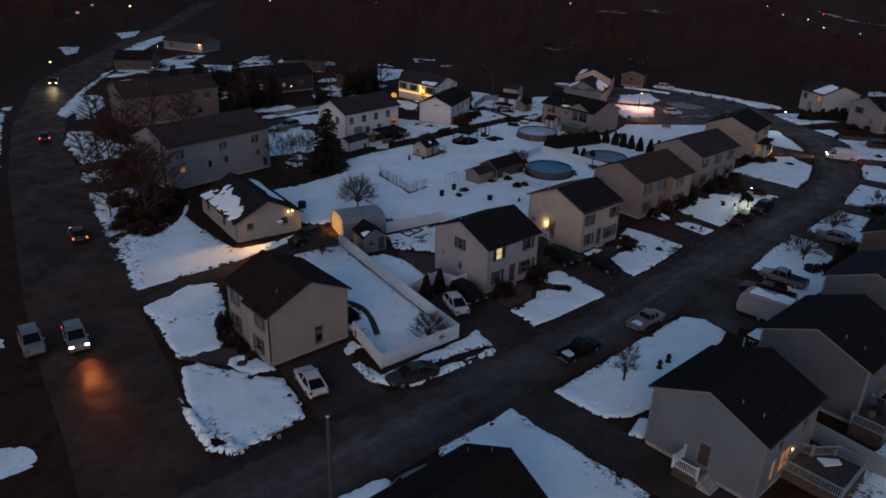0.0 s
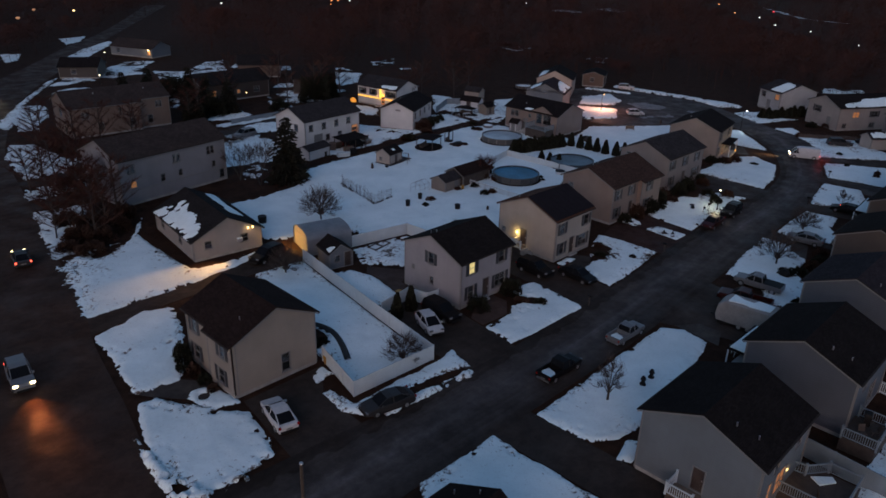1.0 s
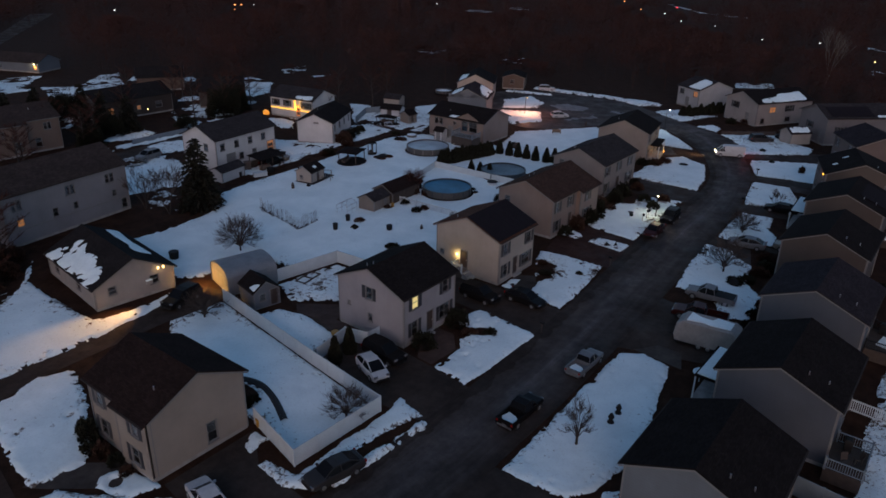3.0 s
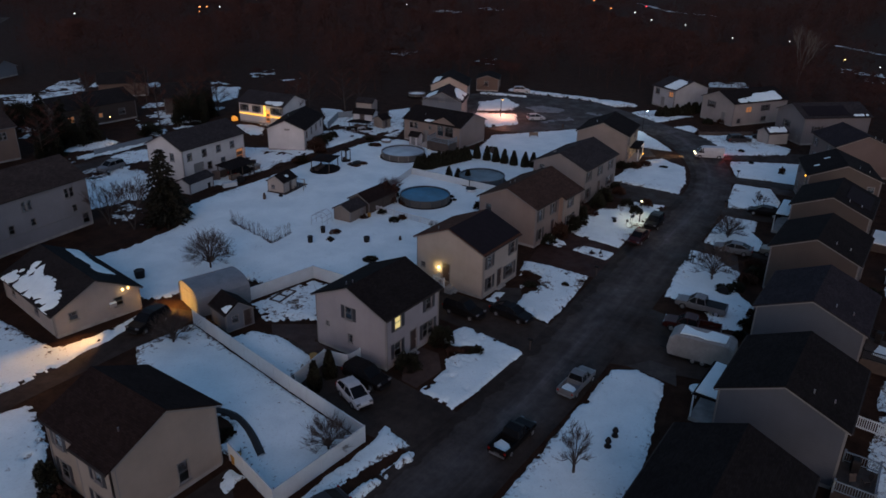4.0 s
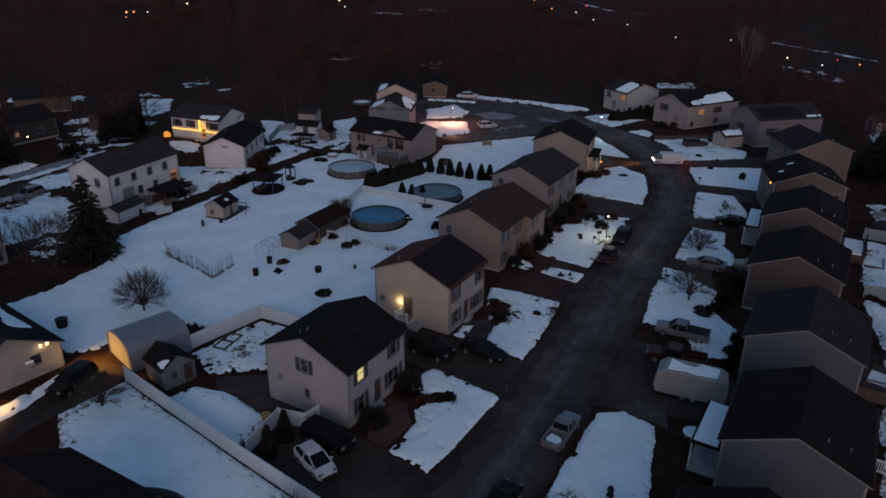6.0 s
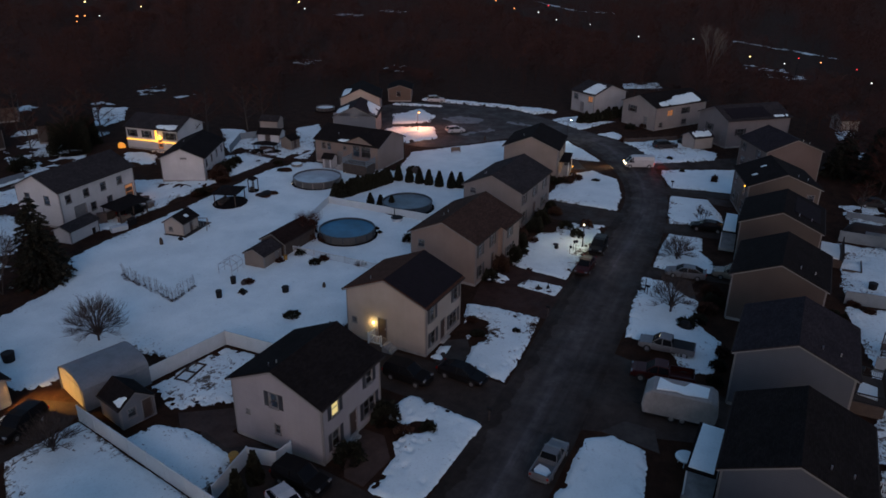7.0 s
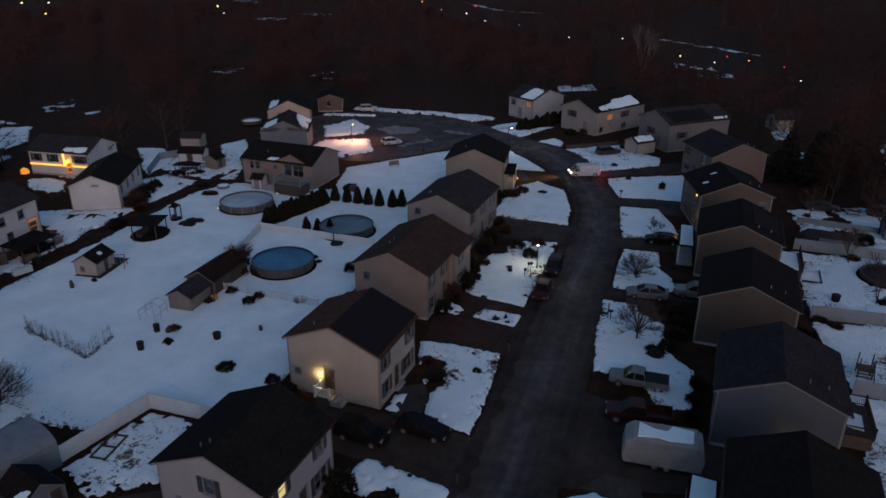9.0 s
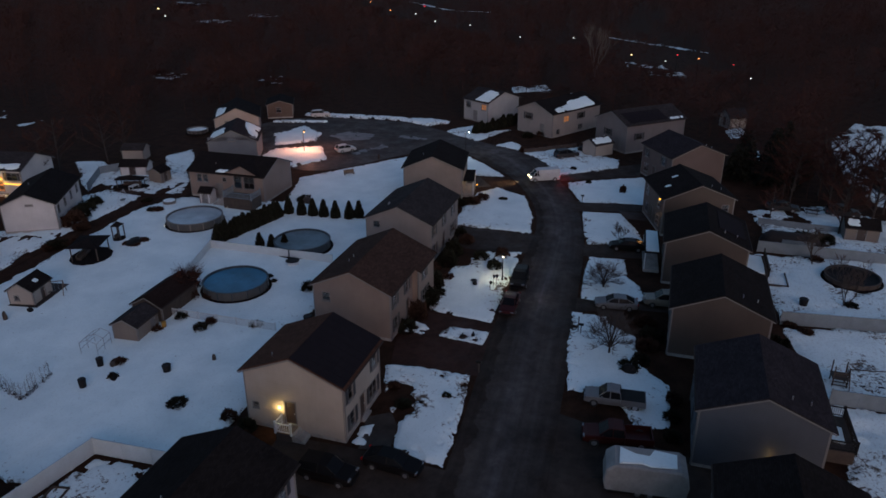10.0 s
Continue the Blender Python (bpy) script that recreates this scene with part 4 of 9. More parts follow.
COLONIAL = [
    ("front", 0.9, 3.5, 0.9, 1.35, "dark_s"), ("front", 5.9, 3.5, 1.0, 1.35, "dark_s"),
    ("front", 1.0, 0.8, 0.95, 1.45, "dark_s"), ("front", 3.1, 0.38, 0.95, 2.1, "door"), ("front", 5.0, 0.8, 1.7, 1.5, "dark_s"),
]
house("pale grey two-storey house with one lit upstairs window", pose(55.3, 48.85, 0), 8.2, 8.7, 5.5, 1.9, GREY, BLACK_ROOF,
      [("front", 1.3, 3.75, 0.9, 1.35, "lit_s"), ("front", 6.1, 3.75, 0.9, 1.35, "dark_s"), ("front", 1.2, 0.9, 0.95, 1.45, "dark_s"), ("front", 3.6, 0.38, 0.95, 2.15, "door"), ("front", 5.6, 0.9, 1.7, 1.5, "dark_s"),
       ("left", 3.8, 4.0, 0.8, 1.25, "dark_s"), ("left", 4.1, 1.6, 0.5, 0.8, "dark"), ("left", 1.3, 2.6, 0.3, 0.3, "dark")], vents=((0.1, 0.62), (0.14, 0.56)), shutters=SHUTTER)
house("cream two-storey house with a lit side entrance lamp", pose(72.8, 49.5, 0), 7.5, 9.0, 5.5, 1.9, CREAM, BROWN_ROOF,
      [*COLONIAL, ("left", 3.6, 0.9, 0.95, 2.1, "door"), ("left", 0.6, 1.9, 0.5, 0.5, "dark")], vents=((0.14, 0.75),), shutters=SHUTTER)
house("beige two-storey house with a brown shingle roof", pose(89.1, 51.85, 0), 11.8, 8.5, 5.5, 1.9, FAWN, COCOA_ROOF,
      [("front", 0.9, 3.5, 0.9, 1.35, "dark_s"), ("front", 4.4, 3.5, 0.9, 1.35, "dark_s"), ("front", 8.2, 3.5, 0.9, 1.35, "dark_s"), ("front", 1.0, 0.8, 0.95, 1.45, "dark_s"), ("front", 4.5, 0.38, 0.95, 2.1, "door"), ("front", 7.8, 0.8, 1.6, 1.5, "dark_s"), ("left", 1.0, 3.7, 0.8, 0.9, "dark")], vents=((0.3, 0.7), (0.4, 0.7)), shutters=SHUTTER, bay=(6.6, 11.8, 0.7))
house("pale two-storey house with a grey shingle roof", pose(108.3, 53.9, 0), 11.6, 8.7, 5.5, 1.9, PUTTY, GREY_ROOF,
      [("front", 0.9, 3.5, 0.9, 1.35, "dark_s"), ("front", 5.0, 3.5, 0.9, 1.35, "dark_s"), ("front", 9.0, 3.5, 0.9, 1.35, "dark_s"), ("front", 1.0, 0.8, 0.95, 1.45, "dark_s"), ("front", 4.9, 0.38, 0.95, 2.1, "door"), ("front", 8.7, 0.8, 1.6, 1.5, "dark_s"), ("left", 1.0, 4.3, 0.8, 0.8, "dark"), ("left", 0.9, 0.9, 0.95, 2.1, "door")], vents=((0.2, 0.75), (0.24, 0.75)), shutters=SHUTTER)
house("cream two-storey house with a black roof and porch", pose(131.7, 56.7, 0, 0, 0, 10.6), 9.4, 9.0, 5.5, 1.9, BUFF, BLACK_ROOF,
      [("front", 0.9, 3.5, 0.9, 1.35, "dark_s"), ("front", 6.9, 3.5, 0.9, 1.35, "dark_s"), ("front", 1.0, 0.8, 0.95, 1.45, "dark_s"), ("front", 4.0, 0.38, 0.95, 2.1, "doorlit"), ("front", 6.7, 0.8, 1.6, 1.5, "dark_s")], vents=((0.3, 0.7),), shutters=SHUTTER)
house("greige two-storey corner house with a dark brown roof", pose(29.9, 59.1, 0, 0, 0, -90), 8.4, 8.1, 5.5, 1.9, BEIGE, UMBER_ROOF,
      [("front", 0.9, 3.5, 0.9, 1.35, "dark_s"), ("front", 6.4, 3.5, 0.9, 1.35, "dark_s"), ("front", 0.9, 0.8, 1.0, 1.45, "dark_s"), ("front", 3.6, 0.38, 0.95, 2.1, "door"), ("front", 5.9, 0.8, 1.0, 1.45, "dark_s"), ("right", 4.4, 0.75, 0.85, 1.7, "dark")], vents=((0.8, 0.2),), shutters=SHUTTER, bay=(4.4, 8.4, 0.4))
house("low tan bungalow with patches of snow on its roof", pose(41.95, 91.4, 0, 0, 0, -96.5), 13.0, 8.7, 2.7, 2.2, OYSTER, SOOT_ROOF,
      [("right", 1.4, 1.45, 0.85, 0.85, "dark"), ("right", 5.95, 1.3, 0.95, 0.95, "dark"), ("front", 2.0, 1.1, 1.0, 1.1, "dark"), ("front", 8.0, 1.1, 1.0, 1.1, "dark")], vents=())

ROW = [("front", 1.0, 3.5, 0.9, 1.3, "dark_s"), ("front", 6.6, 3.5, 0.9, 1.3, "dark_s"), ("front", 3.8, 0.4, 0.95, 2.1, "door"), ("front", 1.0, 0.9, 1.4, 1.4, "dark"), ("front", 6.4, 0.9, 1.4, 1.4, "dark")]


def row_house(label, x, y, turn, L, W, walls, roof, extra=(), vents=((0.14, 0.70), (0.2, 0.86))):
    """The far side of the street: fronts look to +y."""
    c = pose(x, y, 0, 0, 0, turn)
    return house(label, c @ pose(L, W, 0, 0, 0, 180), L, W, 5.5, 1.9, walls, roof, [*ROW, *extra], vents=[(1 - a, b) for a, b in vents], shutters=SHUTTER)


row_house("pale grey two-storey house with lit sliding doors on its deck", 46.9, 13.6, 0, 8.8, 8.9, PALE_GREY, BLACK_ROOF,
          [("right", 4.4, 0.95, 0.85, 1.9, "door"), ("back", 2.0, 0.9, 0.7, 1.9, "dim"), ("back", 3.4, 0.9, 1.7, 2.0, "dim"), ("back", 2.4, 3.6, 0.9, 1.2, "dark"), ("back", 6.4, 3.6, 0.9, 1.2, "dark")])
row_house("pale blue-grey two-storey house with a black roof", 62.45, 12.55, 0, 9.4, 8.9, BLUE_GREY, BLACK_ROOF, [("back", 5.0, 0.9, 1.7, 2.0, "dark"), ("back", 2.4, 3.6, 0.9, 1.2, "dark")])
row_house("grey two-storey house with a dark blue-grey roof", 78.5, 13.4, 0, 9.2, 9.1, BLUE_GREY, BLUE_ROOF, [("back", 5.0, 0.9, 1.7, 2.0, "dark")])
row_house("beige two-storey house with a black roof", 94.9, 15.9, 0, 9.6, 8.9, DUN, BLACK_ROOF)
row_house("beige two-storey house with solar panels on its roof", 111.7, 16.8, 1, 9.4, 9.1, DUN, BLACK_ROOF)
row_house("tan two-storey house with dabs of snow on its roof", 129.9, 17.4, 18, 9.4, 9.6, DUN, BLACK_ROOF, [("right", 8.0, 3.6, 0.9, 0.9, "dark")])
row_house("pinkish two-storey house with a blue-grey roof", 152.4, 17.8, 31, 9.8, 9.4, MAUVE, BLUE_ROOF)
house("dark two-storey house at the street corner", pose(22.4, 19.3, 0), 8.4, 7.2, 5.5, 1.9, GREY, BLACK_ROOF, [], vents=((0.94, 0.62), (0.9, 0.86)))

long_house = house("long grey house with a pale band along its wall", pose(42.0, 102.0, 0, 0, 0, 8), 18.0, 9.6, 6.8, 2.2, DRAB, FADED_ROOF,
      [*[("front", u + k, 4.7, 0.55, 1.25, "dark") for u in (1.2, 8.6, 14.6) for k in (0.0, 0.75)], ("front", 1.6, 2.5, 0.9, 0.9, "dim"), ("front", 6.4, 2.4, 0.7, 1.1, "dark"), ("front", 9.4, 2.6, 0.6, 0.9, "dark"), ("front", 15.4, 2.6, 0.6, 0.9, "dark"), ("front", 16.6, 0.5, 0.9, 1.4, "dark")], vents=())
part("belt", Shape().box(0.0, -0.03, 2.0, 18.0, 0.0, 2.14), TRIM, long_house, "pale band board")
flats = house("long tan apartment house with a stepped front", pose(50.44, 143.92, 0, 0, 0, -3), 19.0, 9.4, 5.9, 2.0, RUSSET, FADED_ROOF,
      [("front", 2.0, 3.5, 0.55, 1.2, "dark"), ("front", 2.75, 3.5, 0.55, 1.2, "dark"), ("front", 8.8, 3.5, 0.5, 1.3, "dark"), ("front", 4.7, 1.0, 1.0, 1.5, "dark"), ("front", 10.7, 1.0, 1.1, 1.5, "dark"), ("front", 14.4, 1.0, 1.0, 1.5, "dark"), ("front", 16.2, 3.9, 0.5, 1.2, "dark"), ("front", 16.9, 3.9, 0.5, 1.2, "dark"), ("left", 4.0, 3.4, 1.2, 1.3, "dark")], vents=((0.3, 0.3), (0.8, 0.3)), bay=(0.0, 12.9, 0.8))
part("fascia", Shape().box(-0.3, -1.24, 5.4, 12.6, -1.215, 5.54), TRIM, flats, "pale eaves board")
part("fascia", Shape().box(13.2, -0.44, 5.72, 19.3, -0.415, 5.84), TRIM, flats, "pale eaves board")
house("dark brown house behind bare trees", pose(69.6, 204.8, 0, 0, 0, -36), 9.5, 7.6, 3.0, 1.8, TARRED, BLACK_ROOF, [("front", 3.0, 1.2, 1.2, 1.2, "dark")], vents=())
house("small pale shed glimpsed behind fir trees", pose(193.68, 14.61, 0, 0, 0, -60), 4.0, 4.0, 2.6, 1.4, CREAM, GREY_ROOF, [("left", 1.4, 0.4, 1.0, 1.9, "door")], vents=(), name="shed", category="shed")
house("low grey house with a bright porch lamp", pose(95.8, 236.0, 0, 0, 0, -67), 16.0, 8.0, 2.8, 1.8, SLATE, FADED_ROOF, [("front", 14.2, 0.8, 1.2, 1.3, "dim"), ("front", 2.4, 0.9, 1.2, 1.2, "dark")], vents=())
house("white two-storey house with a dark roof", pose(78.3, 109.2, 0, 0, 0, 5.5), 13.6, 8.0, 5.5, 1.9, WHITE, GREY_ROOF,
      [("left", 1.6, 3.4, 0.9, 1.2, "dark"), ("left", 5.2, 3.4, 0.9, 1.2, "dark"), *[("front", 1.0 + 3.1 * k, 3.5, 0.9, 1.1, "dark") for k in range(4)], ("front", 2.2, 0.6, 1.9, 2.0, "white_door"), ("front", 5.0, 1.2, 0.9, 1.1, "dark"), ("front", 8.0, 1.2, 0.9, 1.1, "dark"), ("front", 11.6, 0.9, 1.5, 2.0, "doorlit")], vents=())
house("low dark house with two lit windows under trees", pose(83.2, 155.6, 0, 0, 0, -2), 17.0, 9.0, 4.0, 2.0, SEPIA, SOOT_ROOF, [("front", 2.2, 1.4, 1.2, 1.2, "dim"), ("front", 8.6, 1.5, 0.8, 0.8, "dim"), ("front", 13.0, 1.4, 1.4, 1.2, "dark")], vents=())
house("dim tan house with a dark roof behind trees", pose(106.45, 179.64, 0, 0, 0, -35), 11.0, 7.4, 3.4, 2.0, BROWN_WALL, SOOT_ROOF, [("left", 3.0, 1.4, 1.2, 1.2, "dark")], vents=())
house("dark brown unlit house behind a white house", pose(105.39, 152.4, 0, 0, 0, -35), 10.0, 8.0, 3.8, 2.4, SEPIA, SOOT_ROOF, [("front", 4.0, 1.4, 1.2, 1.2, "dark")], vents=())
house("white gabled house with a dark roof", pose(103.4, 107.6, 0, 0, 0, 28) @ pose(0, 0, 0), 12.0, 7.0, 4.2, 1.5, WHITE, BLACK_ROOF,
      [("left", 3.3, 4.0, 0.9, 0.12, "dark"), *[("front", 1.0 + 3 * k, 2.4, 0.8, 1.1, "dark") for k in range(4)]], vents=((0.5, 0.7),))
house("white raised ranch outlined with glowing holiday lights", pose(112.04, 135.75, 0, 0, 0, -81), 11.6, 7.8, 4.3, 1.7, WHITE, GREY_ROOF,
      [("front", 0.9, 2.5, 1.2, 1.2, "dark_s"), ("front", 4.1, 2.5, 1.2, 1.2, "dark_s"), ("front", 7.1, 0.6, 1.0, 2.4, "doorlit"), ("front", 8.9, 2.5, 1.9, 1.2, "dark_s")], vents=(), shutters=SHUTTER)
ranch = house("beige raised ranch with a balcony and a black roof", pose(122.0, 98.9, 0, 0, 0, -89), 13.2, 8.8, 4.3, 1.8, FAWN, BLACK_ROOF,
      [("front", 1.4, 2.6, 0.8, 1.2, "dark"), ("front", 2.5, 2.6, 0.8, 1.2, "dark"), ("front", 4.8, 0.4, 1.0, 2.1, "white_door"), ("front", 6.0, 3.0, 0.6, 0.6, "dark"), ("front", 8.0, 2.1, 1.3, 1.9, "dark"), ("front", 9.7, 2.1, 1.8, 1.9, "dark")], vents=((0.3, 0.2),))
# its cross gable over the balcony
part("gable_wall", Shape().add([(x, y, z) for y in (-0.02, 0.14) for x, z in ((6.4, 4.3), (12.6, 4.3), (9.5, 5.75))], [(0, 1, 2), (5, 4, 3), (0, 3, 4, 1), (1, 4, 5, 2), (2, 5, 3, 0)]), FAWN, ranch)
for xe in (6.0, 13.0):
    part("gable_roof", Shape().add([(x, y, z + k) for k in (0.0, 0.1) for x, z in ((xe, 4.12), (9.5, 5.8)) for y in (-0.35, 3.6)], [(0, 1, 3, 2), (4, 6, 7, 5), (0, 2, 6, 4), (1, 5, 7, 3), (0, 4, 5, 1), (2, 3, 7, 6)]), BLACK_ROOF, ranch)
house("pale gabled house with snow along its roof edge", pose(141.29, 98.32, 0, 0, 0, 25), 9.0, 8.5, 4.3, 2.0, SLATE, BLUE_ROOF, [("left", 3.6, 4.2, 1.2, 0.8, "dark")], vents=())
house("cream gabled house with snow on its roof edge", pose(157.81, 107.57, 0, 0, 0, 30), 10.0, 8.8, 4.3, 2.0, CREAM, BLACK_ROOF, [("left", 2.0, 2.4, 1.0, 1.2, "dark")], vents=())
house("brown gabled house at the turning circle", pose(175.2, 109.4, 0, 0, 0, 27), 7.0, 5.6, 3.2, 0.9, BROWN_WALL, BLACK_ROOF, [("left", 2.0, 1.4, 1.0, 1.1, "dark")], vents=())
house("white house with snow on its roof at the wood's edge", pose(186.45, 71.94, 0, 0, 0, -120), 7.6, 10.0, 4.7, 1.8, CHALK, GREY_ROOF,
      [("front", 0.8, 2.9, 1.4, 1.2, "dark"), ("front", 5.6, 2.9, 1.4, 1.2, "dim"), ("front", 3.2, 0.4, 1.0, 2.0, "white_door")], vents=(), shutters=SHUTTER)
house("cream house with snow along its roof and a lit window", pose(174.7, 49.8, 0, 0, 0, -31), 15.6, 9.6, 5.0, 1.9, OYSTER, BLACK_ROOF,
      [("left", 2.2, 3.0, 1.5, 1.3, "dark_s"), ("front", 3.6, 2.8, 1.6, 1.2, "dim"), ("front", 8.4, 2.9, 1.6, 1.2, "dark_s"), ("left", 6.4, 0.6, 0.9, 1.9, "white_door"), ("front", 1.4, 0.6, 1.0, 1.0, "dark"), ("front", 8.4, 0.6, 1.4, 1.0, "dark")], vents=(), shutters=SHUTTER)
house("cream house with dark solar panels over its roof", pose(167.4, 34.5, 0, 0, 0, -46), 14.4, 9.2, 5.5, 1.9, LILAC, GREY_ROOF,
      [("left", 3.0, 2.6, 1.4, 1.2, "dark_s"), ("front", 2.4, 2.5, 1.4, 1.2, "dark_s"), ("left", 7.0, 0.4, 0.9, 2.0, "white_door")], vents=(), shutters=SHUTTER)

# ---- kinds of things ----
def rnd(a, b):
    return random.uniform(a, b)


def bare_tree(label, m, height, spread, stems=1, twigs=5, name="tree", seed=1):
    """A leafless tree: forking limbs, fine twigs at the ends."""
    random.seed(seed)
    root = thing(name, label, "tree", m)
    wood, fine = Shape(), Shape()

    def grow(p, d, length, r, level):
        q = p + d * length
        if level <= 1:
            wood.tube(p, q, r, r * 0.68, 6, False)
        else:
            fine.tube(p, q, max(r, 0.017), max(r * 0.6, 0.011), 3, False)
        if level == twigs:
            return
        for k in range(3):
            side = Vector((rnd(-1, 1), rnd(-1, 1), rnd(-0.2, 0.7))).normalized()
            nd = (d + side * (0.75 * spread)).normalized()
            start = p + d * length * (1.0 if k == 0 else rnd(0.55, 0.95))
            grow(start, nd, length * rnd(0.58, 0.82), r * 0.6, level + 1)

    for k in range(stems):
        lean = Vector((rnd(-1, 1), rnd(-1, 1), 0)) * ((1.15 if stems > 4 else 0.55) * spread if stems > 1 else 0.06)
        grow(Vector((0, 0, -0.1)), (Vector((0, 0, 1)) + lean).normalized(), height * rnd(0.32, 0.40), height * (0.019 if stems == 1 else 0.013), 0)
    part("trunk", wood, BARK, root)
    part("crown", fine, TWIG, root)
    return root


def spray(s, c, d, size, flat=0.35):
    """One small leafy blade at c, pointing along d."""
    d = d.normalized()
    side = d.cross(Vector((rnd(-1, 1), rnd(-1, 1), rnd(-1, 1)))).normalized() * size * flat
    s.add([c - side, c + side, c + d * size], [(0, 1, 2)])


def fir_tree(label, m, height, radius, seed=2):
    random.seed(seed)
    root = thing("fir_tree", label, "tree", m)
    part("trunk", Shape().tube((0, 0, -0.2), (0, 0, height * 0.96), height * 0.025, 0.03, 8), BARK, root)
    s = Shape()
    z = 0.5
    while z < height * 0.98:
        f = 1 - z / height
        reach = radius * (0.12 + 0.95 * f ** 0.85)
        for k in range(max(5, int(15 * f + 5))):
            a = rnd(0, 6.283)
            r = reach * rnd(0.7, 1.12)
            for j in range(max(3, int(r * 6))):
                t = (j + rnd(0, 1)) / max(3, int(r * 6))
                c = Vector((math.cos(a) * r * t, math.sin(a) * r * t, z + 0.25 * t * r * 0.3 - 0.34 * r * t * t + rnd(-0.1, 0.1)))
                for _ in range(2):
                    spray(s, c, Vector((math.cos(a + rnd(-0.9, 0.9)), math.sin(a + rnd(-0.9, 0.9)), rnd(-0.6, 0.2))), rnd(0.3, 0.55), 0.4)
        z += 0.3 + 0.12 * rnd(0, 1)
    part("crown", s, FIR, root)
    return root


def column_cedar(m, height, radius, seed=3, label="narrow dark evergreen cedar", group="cedars by the pool", name="cedar"):
    random.seed(seed)
    root = thing(name, label, "shrub", m, group)
    part("trunk", Shape().tube((0, 0, -0.1), (0, 0, height * 0.8), 0.06, 0.02, 6), BARK, root)
    s = Shape().tube((0, 0, 0.05), (0, 0, height * 0.9), radius * 0.75, 0.05, 9)
    for k in range(int(620 * height * radius)):
        z = height * rnd(0, 1) ** 1.25
        f = min(1.0, 1.35 * (1 - z / height)) ** 0.8
        a, r = rnd(0, 6.283), radius * f * rnd(0.55, 1.05)
        spray(s, Vector((math.cos(a) * r, math.sin(a) * r, z + 0.05)), Vector((math.cos(a) * 0.5, math.sin(a) * 0.5, 1.0)), rnd(0.24, 0.46), 0.5)
    part("crown", s, YEW, root)
    return root


def shrub(m, radius, height, seed=4, material=None, label="rounded dark evergreen shrub", name="shrub", group=""):
    random.seed(seed)
    root = thing(name, label, "shrub", m, group)
    s, w = Shape(), Shape()
    for k in range(5):
        w.tube((0, 0, -0.05), (rnd(-0.5, 0.5) * radius, rnd(-0.5, 0.5) * radius, height * 0.6), 0.025, 0.01, 4)
    for k in range(int(620 * radius * max(radius, height)) + 100):
        v = Vector((rnd(-1, 1), rnd(-1, 1), rnd(-0.1, 1)))
        if v.length < 0.01:
            continue
        v = v.normalized() * rnd(0.6, 1.0) * (0.85 + 0.3 * noise.noise(v.normalized() * 2.2 + Vector((seed, 0, 0))))
        c = Vector((v.x * radius, v.y * radius, max(0.04, v.z * height)))
        spray(s, c, v + Vector((0, 0, 0.3)), rnd(0.12, 0.28), 0.45)
    part("stem", w, BARK, root)
    part("foliage", s, material or YEW, root)
    return root


def wheel(root, x, y, r=0.33):
    sgn = 1 if y > 0 else -1
    w = part("wheel", Shape().tube((x, y - sgn * 0.22, r), (x, y, r), r, r, 16), TYRE, root)
    part("rim", Shape().tube((x, y - sgn * 0.05, r), (x, y + sgn * 0.012, r), r * 0.64, r * 0.56, 12), METAL, w)


